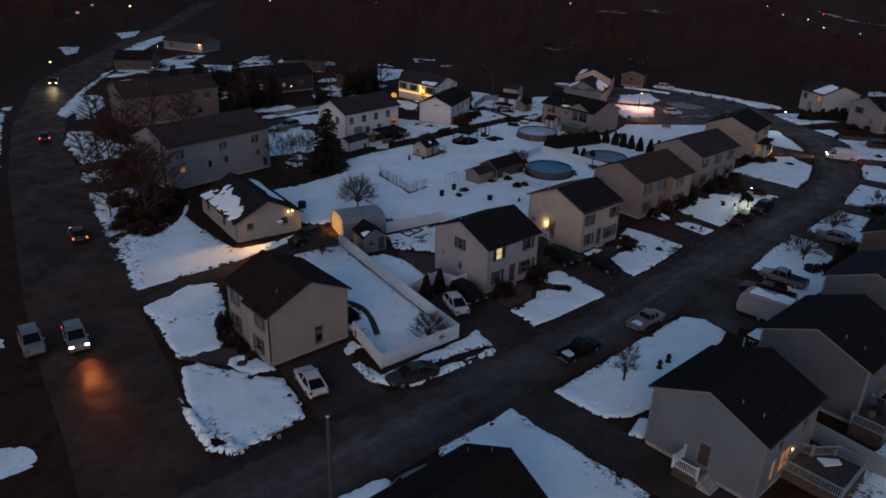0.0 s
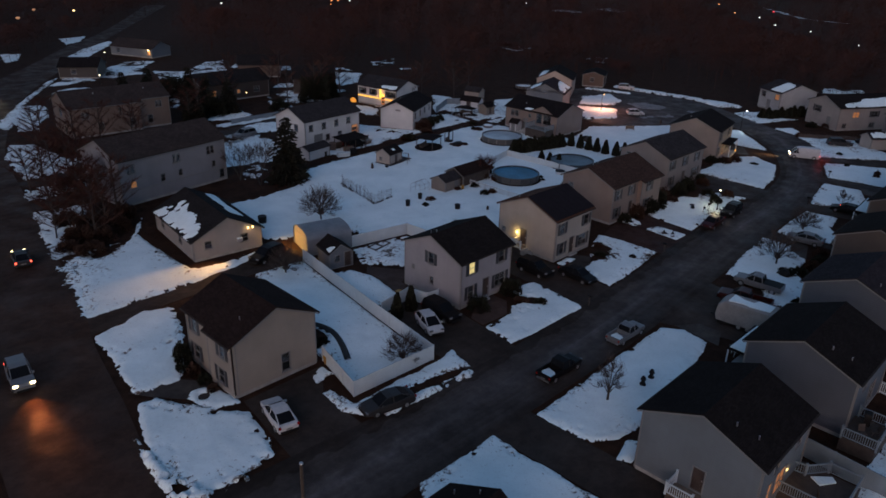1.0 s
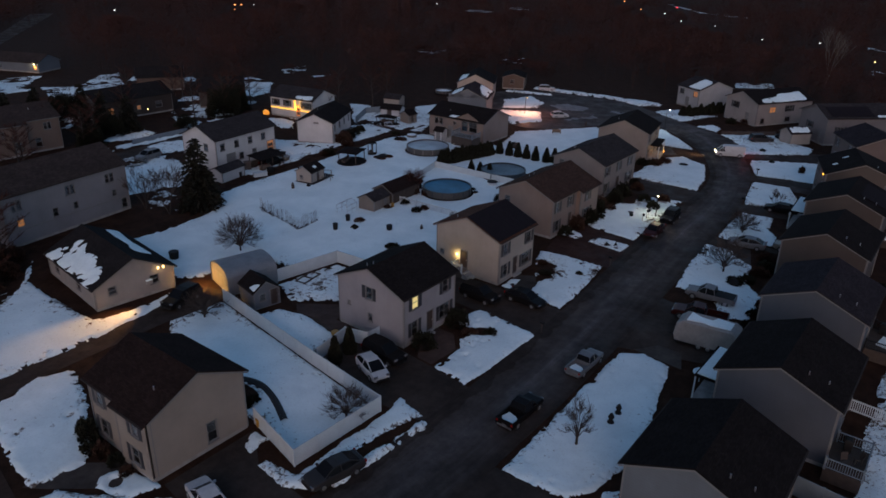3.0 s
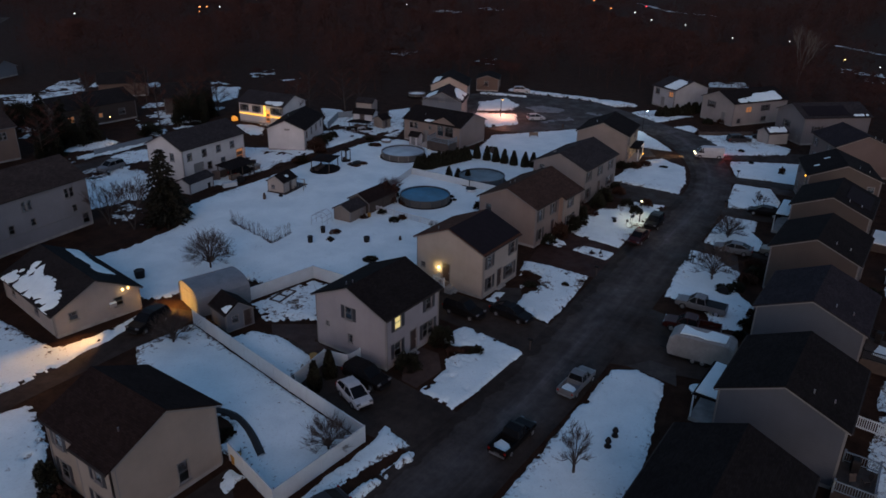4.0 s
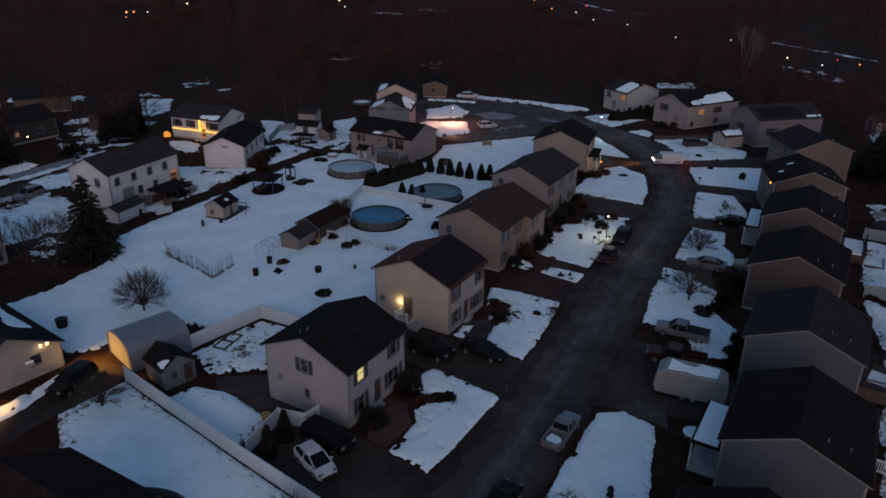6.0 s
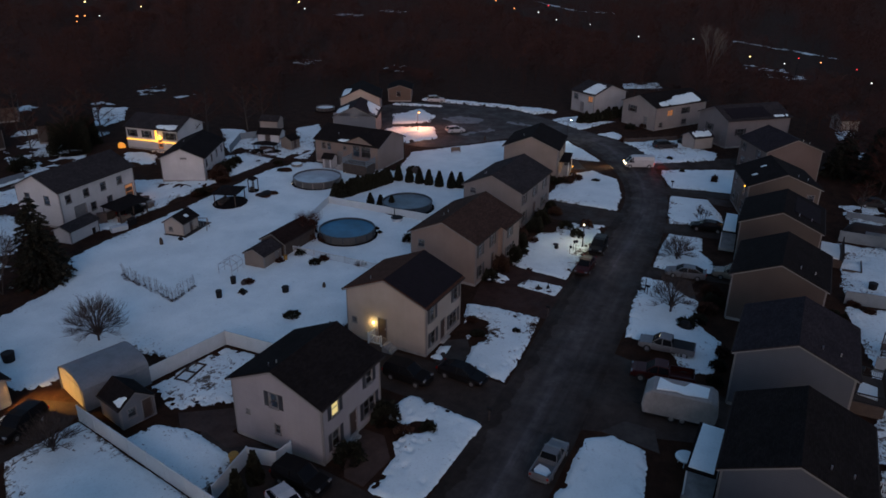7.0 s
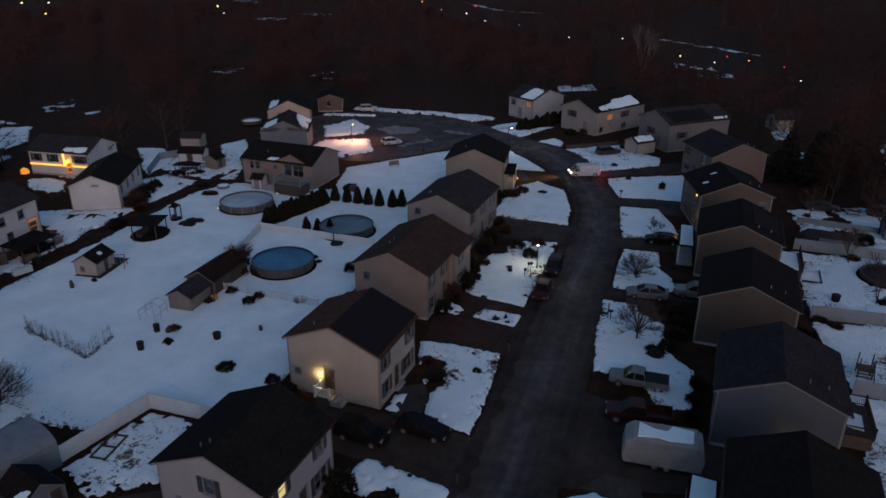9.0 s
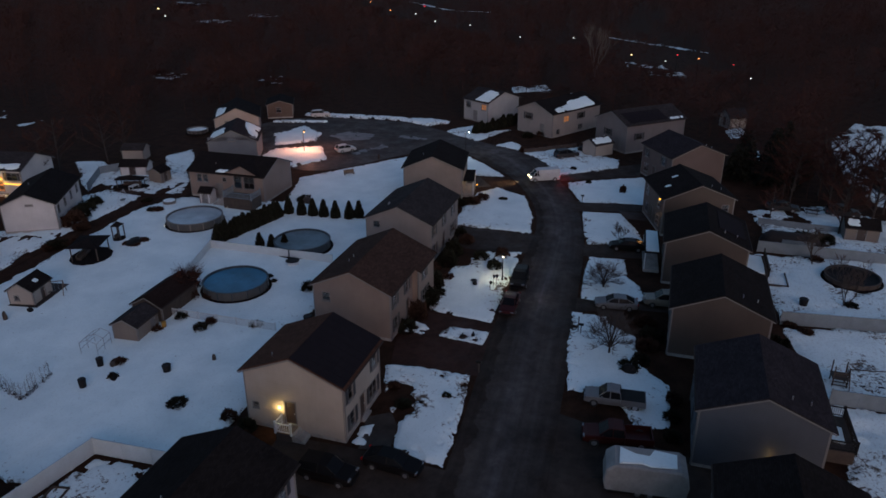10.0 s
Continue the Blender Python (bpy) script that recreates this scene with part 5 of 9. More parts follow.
def vehicle(kind, label, m, paint, lights=False, name=None, snowy=False, tonneau=False):
    """Local +x is forward. Bodies are skinned from cross-sections."""
    root = thing(name or {"sedan": "car", "hatch": "car", "suv": "car", "pickup": "pickup_truck", "van": "van"}[kind], label, {"pickup": "truck", "van": "van"}.get(kind, "car"), m)
    # stations: x, underside, top, half width
    low = {
        "sedan": [(-2.35, 0.45, 0.86, 0.72), (-2.22, 0.3, 0.97, 0.85), (-1.5, 0.24, 1.0, 0.91), (0.0, 0.22, 0.96, 0.91), (1.0, 0.24, 0.95, 0.91), (2.0, 0.28, 0.8, 0.86), (2.28, 0.33, 0.68, 0.76), (2.35, 0.42, 0.6, 0.66)],
        "hatch": [(-1.98, 0.4, 0.95, 0.72), (-1.88, 0.3, 1.02, 0.83), (-1.2, 0.24, 1.0, 0.88), (0.0, 0.22, 0.97, 0.88), (1.0, 0.24, 0.95, 0.87), (1.75, 0.28, 0.82, 0.82), (1.98, 0.35, 0.68, 0.7)],
        "suv": [(-2.3, 0.45, 1.05, 0.78), (-2.2, 0.34, 1.14, 0.89), (-1.4, 0.28, 1.14, 0.94), (0.0, 0.26, 1.1, 0.94), (1.1, 0.28, 1.08, 0.93), (2.05, 0.34, 0.98, 0.88), (2.3, 0.42, 0.8, 0.76)],
        "pickup": [(-0.55, 0.4, 1.12, 0.95), (0.3, 0.38, 1.12, 0.96), (1.2, 0.38, 1.12, 0.96), (2.4, 0.42, 1.06, 0.93), (2.72, 0.46, 0.98, 0.86), (2.8, 0.5, 0.85, 0.8)],
        "van": [(-2.85, 0.4, 1.15, 0.95), (-2.75, 0.3, 1.2, 1.0), (0.0, 0.28, 1.2, 1.0), (1.6, 0.3, 1.18, 0.98), (2.5, 0.34, 1.05, 0.92), (2.8, 0.42, 0.85, 0.82)],
    }[kind]
    # greenhouse: x, base, top, half width below, above
    high = {
        "sedan": [(-1.95, 0.97, 0.99, 0.74, 0.7), (-1.05, 0.97, 1.4, 0.82, 0.62), (-0.2, 0.95, 1.46, 0.84, 0.64), (0.35, 0.95, 1.42, 0.83, 0.62), (1.15, 0.92, 0.95, 0.8, 0.72)],
        "hatch": [(-1.92, 0.98, 1.02, 0.74, 0.7), (-1.5, 0.98, 1.42, 0.78, 0.6), (-0.4, 0.97, 1.52, 0.82, 0.63), (0.2, 0.96, 1.47, 0.82, 0.62), (1.15, 0.93, 0.97, 0.78, 0.7)],
        "suv": [(-2.22, 1.1, 1.14, 0.82, 0.78), (-1.95, 1.1, 1.66, 0.86, 0.7), (-0.4, 1.08, 1.74, 0.88, 0.72), (0.3, 1.08, 1.68, 0.87, 0.7), (1.1, 1.05, 1.1, 0.84, 0.76)],
        "pickup": [(-0.6, 1.1, 1.14, 0.86, 0.82), (-0.45, 1.1, 1.74, 0.88, 0.72), (0.4, 1.1, 1.82, 0.9, 0.74), (0.75, 1.1, 1.76, 0.89, 0.72), (1.45, 1.08, 1.14, 0.86, 0.78)],
        "van": [(0.9, 1.18, 2.2, 0.96, 0.82), (1.2, 1.18, 2.2, 0.96, 0.8), (1.5, 1.18, 2.1, 0.95, 0.78), (2.3, 1.1, 1.2, 0.9, 0.8)],
    }[kind]
    rings = []
    for x, z0, z1, w in low:
        zm = z0 + (z1 - z0) * 0.55
        rings.append([(x, -w * 0.94, z0), (x, -w, zm), (x, -w * 0.97, z1 - 0.05), (x, -w * 0.88, z1), (x, w * 0.88, z1), (x, w * 0.97, z1 - 0.05), (x, w, zm), (x, w * 0.94, z0)])
    body = part("body", Shape().rings(rings), paint, root, smooth=False)
    part("glazing", Shape().rings([[(x, -wb, z0), (x, -wt, z1), (x, wt, z1), (x, wb, z0)] for x, z0, z1, wb, wt in high]), CAR_GLASS, root, "dark tinted glass")
    tops = [h for h in high if h[2] > h[1] + 0.25]
    roof = [[(x, -wt - 0.03, z1 - 0.05), (x, -wt + 0.02, z1 + 0.012), (x, wt - 0.02, z1 + 0.012), (x, wt + 0.03, z1 - 0.05)] for x, z0, z1, wb, wt in tops]
    part("roof", Shape().rings(roof), paint, root)
    for (x0, a0, b0, c0, d0), (x1, a1, b1, c1, d1) in ((high[0], high[1]), (high[-1], high[-2])):
        for sg in (-1, 1):
            part("pillar", Shape().tube((x0, sg * d0, b0), (x1, sg * d1, b1), 0.045, 0.045, 5), paint, body)
    for x, z0, z1, wb, wt in high[2:3]:
        for sg in (-1, 1):
            part("pillar", Shape().tube((x, sg * (wb + 0.005), z0), (x, sg * (wt + 0.01), z1), 0.05, 0.045, 5), paint, body)
    x0, x1, w, zt = low[0][0], low[-1][0], low[2][3], low[-2][2]
    if kind == "pickup":
        bed = Shape().box(-2.8, -0.95, 0.62, -0.58, 0.95, 0.68)
        bed.box(-2.8, -0.97, 0.5, -0.58, -0.87, 1.14).box(-2.8, 0.87, 0.5, -0.58, 0.97, 1.14).box(-2.86, -0.97, 0.5, -2.76, 0.97, 1.14).box(-0.68, -0.9, 0.5, -0.58, 0.9, 1.14)
        part("cargo_bed", bed, paint, root)
        if tonneau:
            part("bed_cover", Shape().box(-2.78, -0.93, 1.1, -0.6, 0.93, 1.155), BLACK, root, "soft black bed cover")
        if snowy:
            part("snow_load", Shape().prism([(-2.5, -0.5), (-1.7, -0.7), (-1.3, -0.3), (-1.1, 0.6), (-2.0, 0.8), (-2.6, 0.4)], 0.68, 0.8), SNOW, root, "snow lying in the open bed")
        x0 = -2.86
    if kind == "van":
        box = [[(x, -0.99, 1.15), (x, -1.0, 1.7), (x, -0.86, 2.28), (x, 0.86, 2.28), (x, 1.0, 1.7), (x, 0.99, 1.15)] for x in (-2.82, 0.9, 1.25)]
        box[2] = [(1.25, y * 0.9, min(z, 2.22)) for _, y, z in box[2]]
        part("cargo_box", Shape().rings(box), paint, root)
    r = 0.4 if kind in ("pickup", "van") else 0.33
    for x in ((x1 - 0.95), (x0 + 0.95)):
        for y in (-w - 0.005, w + 0.005):
            wheel(root, x, y, r)
    for sg in (-1, 1):
        y = sg * (w - 0.28)
        part("headlight", Shape().prism([(x1 - 0.16, y - 0.2), (x1 - 0.02, y - 0.15), (x1 - 0.02, y + 0.15), (x1 - 0.16, y + 0.2)], zt - 0.14, zt + 0.02), HEAD if lights else LENS, body, "glowing headlight" if lights else "")
        part("tail_light", Shape().box(x0 - 0.02, sg * (w - 0.14) - 0.1, 0.78, x0 + 0.1, sg * (w - 0.14) + 0.1, 0.98), TAIL if lights else TAIL_OFF, body, "glowing red tail light" if lights else "")
        part("mirror", Shape().box(high[-1][0] - 0.35, sg * (w + 0.02) - 0.09, high[-1][1] + 0.02, high[-1][0] - 0.2, sg * (w + 0.02) + 0.09, high[-1][1] + 0.16), paint, body)
    part("bumper", Shape().box(x1 - 0.08, -w * 0.7, 0.34, x1 + 0.06, w * 0.7, 0.52), BLACK, body)
    part("bumper", Shape().box(x0 - 0.05, -w * 0.8, 0.38, x0 + 0.08, w * 0.8, 0.56), METAL if kind == "pickup" else BLACK, body)
    part("number_plate", Shape().box(x0 - 0.035, -0.26, 0.62, x0 - 0.02, 0.26, 0.74), TRIM, body)
    return root


def heading(x, y, toward, turn=None):
    """A pose on the ground at x, y that looks to the point toward."""
    return pose(x, y, 0.035, 0, 0, math.degrees(math.atan2(toward[1] - y, toward[0] - x)))


def fence(label, pts, height, material=None, name="fence", style="panel", step=2.4):
    root = thing(name, label, "fence", pose(pts[0][0], pts[0][1], 0))
    ox, oy = pts[0]
    post_me, cap = None, None
    for (ax, ay), (bx, by) in zip(pts, pts[1:]):
        length = math.hypot(bx - ax, by - ay)
        n = max(1, round(length / step))
        ang = math.atan2(by - ay, bx - ax)
        w = length / n
        s = Shape()
        if style == "panel":
            s.box(0.05, -0.022, 0.03, w - 0.05, 0.022, height - 0.1)
            rail_me = Shape().box(0.05, -0.045, -0.06, w - 0.05, 0.045, 0.06).mesh("rail", material or VINYL)
        else:
            s.box(0.04, -0.03, height - 0.22, w - 0.04, 0.03, height - 0.12)
            low_me = Shape().box(0.04, -0.03, 0.14, w - 0.04, 0.03, 0.24).mesh("rail", material or VINYL)
            picket_me = Shape().box(-0.035, -0.045, 0.08, 0.035, -0.03, height - 0.06).add([(-0.035, -0.045, height - 0.06), (0.035, -0.045, height - 0.06), (0.035, -0.03, height - 0.06), (-0.035, -0.03, height - 0.06), (0, -0.0375, height)], [(0, 1, 4), (1, 2, 4), (2, 3, 4), (3, 0, 4)]).mesh("picket", material or VINYL)
        me = s.mesh("panel" if style == "panel" else "top_rail", material or VINYL)
        if post_me is None:
            post_me = Shape().box(-0.055, -0.055, -0.3, 0.055, 0.055, height + 0.0).box(-0.065, -0.065, height, 0.065, 0.065, height + 0.03).mesh("post", material or VINYL)
        for i in range(n + 1):
            x, y = ax + (bx - ax) * i / n - ox, ay + (by - ay) * i / n - oy
            if i < n:
                p = part("panel", me, None, root)
                p.matrix_basis = Matrix.Translation((x, y, 0)) @ Matrix.Rotation(ang, 4, "Z")
                if style != "panel":
                    part("rail", low_me, None, p)
                    for j in range(int(w / 0.16)):
                        part("picket", picket_me, None, p).matrix_basis = Matrix.Translation((0.05 + (w - 0.1) * (j + 0.5) / int(w / 0.16), 0, 0))
                for z in (0.12, height - 0.08) if style == "panel" else ():
                    part("rail", rail_me, None, root).matrix_basis = Matrix.Translation((x, y, z)) @ Matrix.Rotation(ang, 4, "Z")
            if i < n or (bx, by) == pts[-1]:
                p = part("post", post_me, None, root)
                p.matrix_basis = Matrix.Translation((x, y, 0)) @ Matrix.Rotation(ang, 4, "Z")
    return root


def railing(root, a, b, z, height=0.95, material=None, gap=0.16):
    """A rail with balusters between two points of a deck, as parts of it."""
    mat = material or VINYL
    length = math.hypot(b[0] - a[0], b[1] - a[1])
    ang = math.atan2(b[1] - a[1], b[0] - a[0])
    turn = Matrix.Translation((a[0], a[1], z)) @ Matrix.Rotation(ang, 4, "Z")
    top = part("top_rail", Shape().box(0, -0.05, height - 0.08, length, 0.05, height), mat, root)
    low = part("bottom_rail", Shape().box(0, -0.03, 0.1, length, 0.03, 0.17), mat, root)
    top.matrix_basis = low.matrix_basis = turn
    me = Shape().box(-0.02, -0.02, 0.17, 0.02, 0.02, height - 0.08).mesh("baluster", mat)
    for i in range(1, int(length / gap)):
        part("baluster", me, None, root).matrix_basis = turn @ Matrix.Translation((length * i / int(length / gap), 0, 0))
    me = Shape().box(-0.07, -0.07, -0.1, 0.07, 0.07, height + 0.1).box(-0.09, -0.09, height + 0.1, 0.09, 0.09, height + 0.14).mesh("rail_post", mat)
    for u in (0.0, length):
        part("rail_post", me, None, root).matrix_basis = turn @ Matrix.Translation((u, 0, 0))


def deck(label, x0, y0, x1, y1, z, rails, boards, rail_mat=None, name="deck"):
    root = thing(name, label, "deck", pose(x0, y0, 0))
    s = Shape()
    n = max(2, int((x1 - x0) / 0.15))
    for i in range(n):
        u = (x1 - x0) * i / n
        s.box(u + 0.005, 0, z - 0.04, u + (x1 - x0) / n - 0.005, y1 - y0, z)
    part("decking", s, boards, root)
    part("skirt", Shape().box(0.02, 0.02, 0.0, x1 - x0 - 0.02, y1 - y0 - 0.02, z - 0.045), WOOD_DARK, root)
    for a, b in rails:
        railing(root, (a[0] - x0, a[1] - y0), (b[0] - x0, b[1] - y0), z, 0.95, rail_mat)
    return root


def pool(label, x, y, r, cover, wall_mat, rail_mat, height=1.3, seed=0):
    root = thing("pool", label, "pool", pose(x, y, 0))
    n = 28
    ring_at = lambda rad, z: [(rad * math.cos(6.2832 * i / n), rad * math.sin(6.2832 * i / n), z) for i in range(n)]
    part("pool_wall", Shape().rings([ring_at(r, 0), ring_at(r, height - 0.02), ring_at(r - 0.05, height - 0.02), ring_at(r - 0.05, 0.1)], caps=False), wall_mat, root)
    part("top_rail", Shape().rings([ring_at(r - 0.12, height - 0.03), ring_at(r + 0.08, height - 0.03), ring_at(r + 0.08, height + 0.02), ring_at(r - 0.12, height + 0.02), ring_at(r - 0.12, height - 0.03)], caps=False), rail_mat, root)
    part("liner", Shape().rings([ring_at(r - 0.11, height - 0.02), ring_at(r - 0.13, height - 0.4)], caps=False), DARK_POOL, root)
    part("cover", Shape().rings([ring_at(r - 0.12, height - 0.2), ring_at(r * 0.85, height - 0.27), ring_at(r * 0.5, height - 0.3), ring_at(0.02, height - 0.31)], caps=False), cover, root, smooth=True)
    # dark ring: thaw and the shade at the wall's foot, put into its colour
    part("melt_shade_ring", Shape().rings([ring_at(r + 0.4, 0.0), ring_at(r + 0.38, 0.24), ring_at(r + 0.02, 0.26), ring_at(r + 0.02, 0.0)], caps=False), BLACK_ROOF, root, "dark ring of thaw and painted shade")
    me = Shape().box(r - 0.02, -0.07, 0, r + 0.07, 0.07, height - 0.03).mesh("upright", rail_mat)
    for i in range(14):
        part("upright", me, None, root).matrix_basis = Matrix.Rotation(6.2832 * i / 14, 4, "Z")
    return root


def shed(label, m, L, W, eave, rise, wall_mat, roof_mat, openings=(), name="shed"):
    return house(label, m, L, W, eave, rise, wall_mat, roof_mat, openings, over=0.16, vents=(), base=0.1, name=name, category="shed")


def roof_snow(m, L, W, eave, rise, poly, side="front", thick=0.1, seed=80, bare=0.0):
    """A sheet of snow on one slope: outline in metres along the ridge and up the slope from the wall's top."""
    if side == "back":
        m = m @ pose(L, W, 0, 0, 0, 180)
    ob = snow_sheet("roof_snow", "snow left lying on a shingle roof", poly, res=0.3, thick=thick, rag=0.3, bare=bare, melt=0.0, seed=seed, kind="structure")
    ob.matrix_world = m @ Matrix.Translation((0, 0, eave + 0.06)) @ Matrix.Rotation(math.atan2(rise, W / 2), 4, "X")
    return ob


def solar(m, L, W, eave, rise, x0, y0, nx, ny, side="front"):
    if side == "back":
        m = m @ pose(L, W, 0, 0, 0, 180)
    root = thing("solar_panels", "dark blue solar panels mounted on a roof slope", "solar panel", m @ Matrix.Translation((0, 0, eave + 0.16)) @ Matrix.Rotation(math.atan2(rise, W / 2), 4, "X"))
    me = Shape().box(0.01, 0.01, 0.0, 0.99, 1.63, 0.045).mesh("panel", PANEL)
    fr = Shape()
    for a in ((0, 0, 1.0, 0.012), (0, 1.628, 1.0, 1.64), (0, 0, 0.012, 1.64), (0.988, 0, 1.0, 1.64)):
        fr.box(a[0], a[1], -0.01, a[2], a[3], 0.052)
    fr = fr.mesh("panel_frame", PANEL)
    for i in range(nx):
        for j in range(ny):
            p = part("panel", me, None, root)
            p.matrix_basis = Matrix.Translation((x0 + i * 1.01, y0 + j * 1.65, 0))
            part("panel_frame", fr, None, p)
    return root


def street_lamp(label, x, y, height, bulb, arm=(0.0, 0.0), name="street_lamp"):
    root = thing(name, label, "lamp", pose(x, y, 0))
    part("post", Shape().tube((0, 0, -0.2), (0, 0, height), 0.075, 0.05, 8), BLACK, root)
    part("foot", Shape().tube((0, 0, 0), (0, 0, 0.5), 0.14, 0.1, 8), BLACK, root)
    ax, ay = arm
    if ax or ay:
        part("arm", Shape().tube((0, 0, height - 0.1), (ax, ay, height + 0.1), 0.035, 0.03, 6), BLACK, root)
    head = part("lantern", Shape().tube((ax, ay, height + 0.02), (ax, ay, height + 0.3), 0.2, 0.12, 8), BLACK, root)
    part("bulb", Shape().tube((ax, ay, height - 0.14), (ax, ay, height + 0.02), 0.1, 0.15, 8), bulb, head, "glowing lamp globe")
    return root


PANEL = plain("solar cells", (0.016, 0.0135, 0.0165), 0.92, 0.0, 0.15)
PANEL.node_tree.nodes["Principled BSDF"].inputs["Specular IOR Level"].default_value = 0.05
COVER_BLUE = plain("blue pool cover", (0.04, 0.155, 0.26), 0.6, 0, 0.4, 0.35, 6.0, 0.05)
COVER_GREY = plain("grey-blue pool cover", (0.11, 0.16, 0.19), 0.6, 0, 0.35, 0.5, 6.0, 0.05)
COVER_ICE = plain("icy grey pool cover", (0.34, 0.39, 0.43), 0.4, 0, 0.3, 0.4, 5.0, 0.1)
POOL_WALL = plain("grey-brown pool wall", (0.058, 0.058, 0.057), 0.5, 0, 0.2, 0.7, 10.0)
POOL_RAIL = plain("grey pool rail", (0.15, 0.14, 0.13), 0.5, 0, 0.2)
DARK_POOL = plain("dark blue pool rail", (0.024, 0.034, 0.045), 0.5, 0, 0.2)
SILVER = car_paint("silver car paint", (0.17, 0.173, 0.18), 0.3)
WHITE_CAR = car_paint("white car paint", (0.45, 0.45, 0.46), 0.0)
BLACK_CAR = car_paint("black car paint", (0.0075, 0.007, 0.0075), 0.0)
BLACK_CAR.node_tree.nodes["Principled BSDF"].inputs["Specular IOR Level"].default_value = 0.06
GREY_CAR = car_paint("dark grey car paint", (0.03, 0.029, 0.03), 0.0)
RED_CAR = car_paint("dark red car paint", (0.042, 0.009, 0.008), 0.2)
TAN_CAR = car_paint("tan car paint", (0.26, 0.23, 0.19), 0.3)
YELLOW = plain("yellow plastic", (0.3, 0.17, 0.02), 0.5)
CAMPER = plain("beige camper cover", (0.235, 0.225, 0.22), 0.75, 0, 0.25, 0.8, 5.0, 0.4)
FABRIC = plain("grey tarpaulin", (0.15, 0.165, 0.185), 0.6, 0, 0.2, 0.8, 5.0, 0.3)


def dome_tree(label, m, height, radius, seed=1, name="tree", limbs=46):
    """A rounded leafless crown of fine upright twigs on a short trunk."""
    random.seed(seed)
    root = thing(name, label, "tree", m)
    wood, fine = Shape(), Shape()
    wood.tube((0, 0, -0.1), (0, 0, height * 0.2), 0.13, 0.1, 7, False)
    base = Vector((0, 0, height * 0.18))
    for k in range(limbs):
        a, up = k * 2.39996, (k + 0.5) / limbs
        tip = Vector((math.cos(a) * radius * math.sqrt(1 - up * up * 0.92), math.sin(a) * radius * math.sqrt(1 - up * up * 0.92), height * (0.24 + 0.76 * up))) * rnd(0.94, 1.02)
        knee = base.lerp(tip, 0.5) + Vector((0, 0, height * 0.1)) - Vector((tip.x, tip.y, 0)) * 0.12
        wood.tube(base, knee, 0.05, 0.03, 5, False)
        fine.tube(knee, tip, 0.026, 0.012, 3, False)
        for j in range(15):
            p = knee.lerp(tip, rnd(0.0, 0.9))
            q = p + ((tip - base).normalized() + Vector((rnd(-0.8, 0.8), rnd(-0.8, 0.8), rnd(-0.2, 0.7)))) * rnd(0.4, 0.95) * radius * 0.34
            fine.tube(p, q, 0.016, 0.008, 3, False)
            for i in range(3):
                s = p.lerp(q, rnd(0.3, 0.95))
                fine.tube(s, s + (q - p).normalized() * 0.3 + Vector((rnd(-0.3, 0.3), rnd(-0.3, 0.3), rnd(0, 0.35))), 0.011, 0.006, 3, False)
    part("trunk", wood, BARK, root)
    part("crown", fine, TWIG, root)
    return root


def sapling(m, height, seed=1):
    random.seed(seed)
    root = thing("sapling", "thin bare sapling in a planted row", "tree", m, "row of saplings")
    stem, fine = Shape(), Shape()
    stem.tube((0, 0, -0.1), (0.03, 0.02, height), 0.022, 0.01, 5, False)
    for k in range(34):
        z = height * rnd(0.05, 0.85)
        a, r = rnd(0, 6.283), rnd(0.12, 0.45)
        fine.tube((math.cos(a) * r * 0.3, math.sin(a) * r * 0.3, z), (math.cos(a) * r, math.sin(a) * r, z + rnd(0.2, 0.5)), 0.0055, 0.0035, 3, False)
    base = Shape()
    for k in range(60):
        a, r = rnd(0, 6.283), rnd(0.0, 0.26)
        spray(base, Vector((math.cos(a) * r, math.sin(a) * r, rnd(-0.05, 0.12))), Vector((math.cos(a), math.sin(a), 1.2)), rnd(0.1, 0.22), 0.4)
    part("mulch", base, BROWN_BUSH, root, "dark clump at its foot")
    part("trunk", stem, PALE_BARK, root)
    part("crown", fine, PALE_BARK, root)
    return root


PALE_BARK = plain("pale young bark", (0.11, 0.095, 0.085), 0.9, 0, 0.3, 3.0, 30.0, 0.0)


def brush_tree(label, m, height, radius, seed=1, name="tree", n=900):
    """A tall leafless tree whose crown is a haze of fine brown twigs."""
    random.seed(seed)
    root = thing(name, label, "tree", m)
    wood, fine = Shape(), Shape()
    top = Vector((rnd(-0.6, 0.6), rnd(-0.6, 0.6), height * 0.92))
    wood.tube((0, 0, -0.2), top * 0.5, height * 0.016, height * 0.011, 7, False)
    wood.tube(top * 0.5, top, height * 0.011, 0.03, 6, False)
    limbs = []
    for k in range(16):
        f = 0.2 + 0.75 * k / 16
        a = k * 2.4 + rnd(-0.4, 0.4)
        r = radius * (1.1 - 0.75 * f) * rnd(0.8, 1.2)
        p = top * f
        q = p + Vector((math.cos(a) * r, math.sin(a) * r, r * rnd(0.5, 0.9)))
        wood.tube(p, q, 0.055, 0.02, 5, False)
        limbs.append((p, q))
    for k in range(n):
        p, q = limbs[k % 16]
        c = p.lerp(q, rnd(0.25, 1.05))
        d = ((q - p).normalized() + Vector((rnd(-1, 1), rnd(-1, 1), rnd(-0.3, 0.9)))).normalized() * rnd(0.5, 1.5)
        side = d.cross(Vector((rnd(-1, 1), rnd(-1, 1), rnd(-1, 1)))).normalized() * rnd(0.012, 0.035)
        fine.add([c - side, c + side, c + d], [(0, 1, 2)])
    part("trunk", wood, BARK, root)
    part("crown", fine, WOODS, root)
    return root


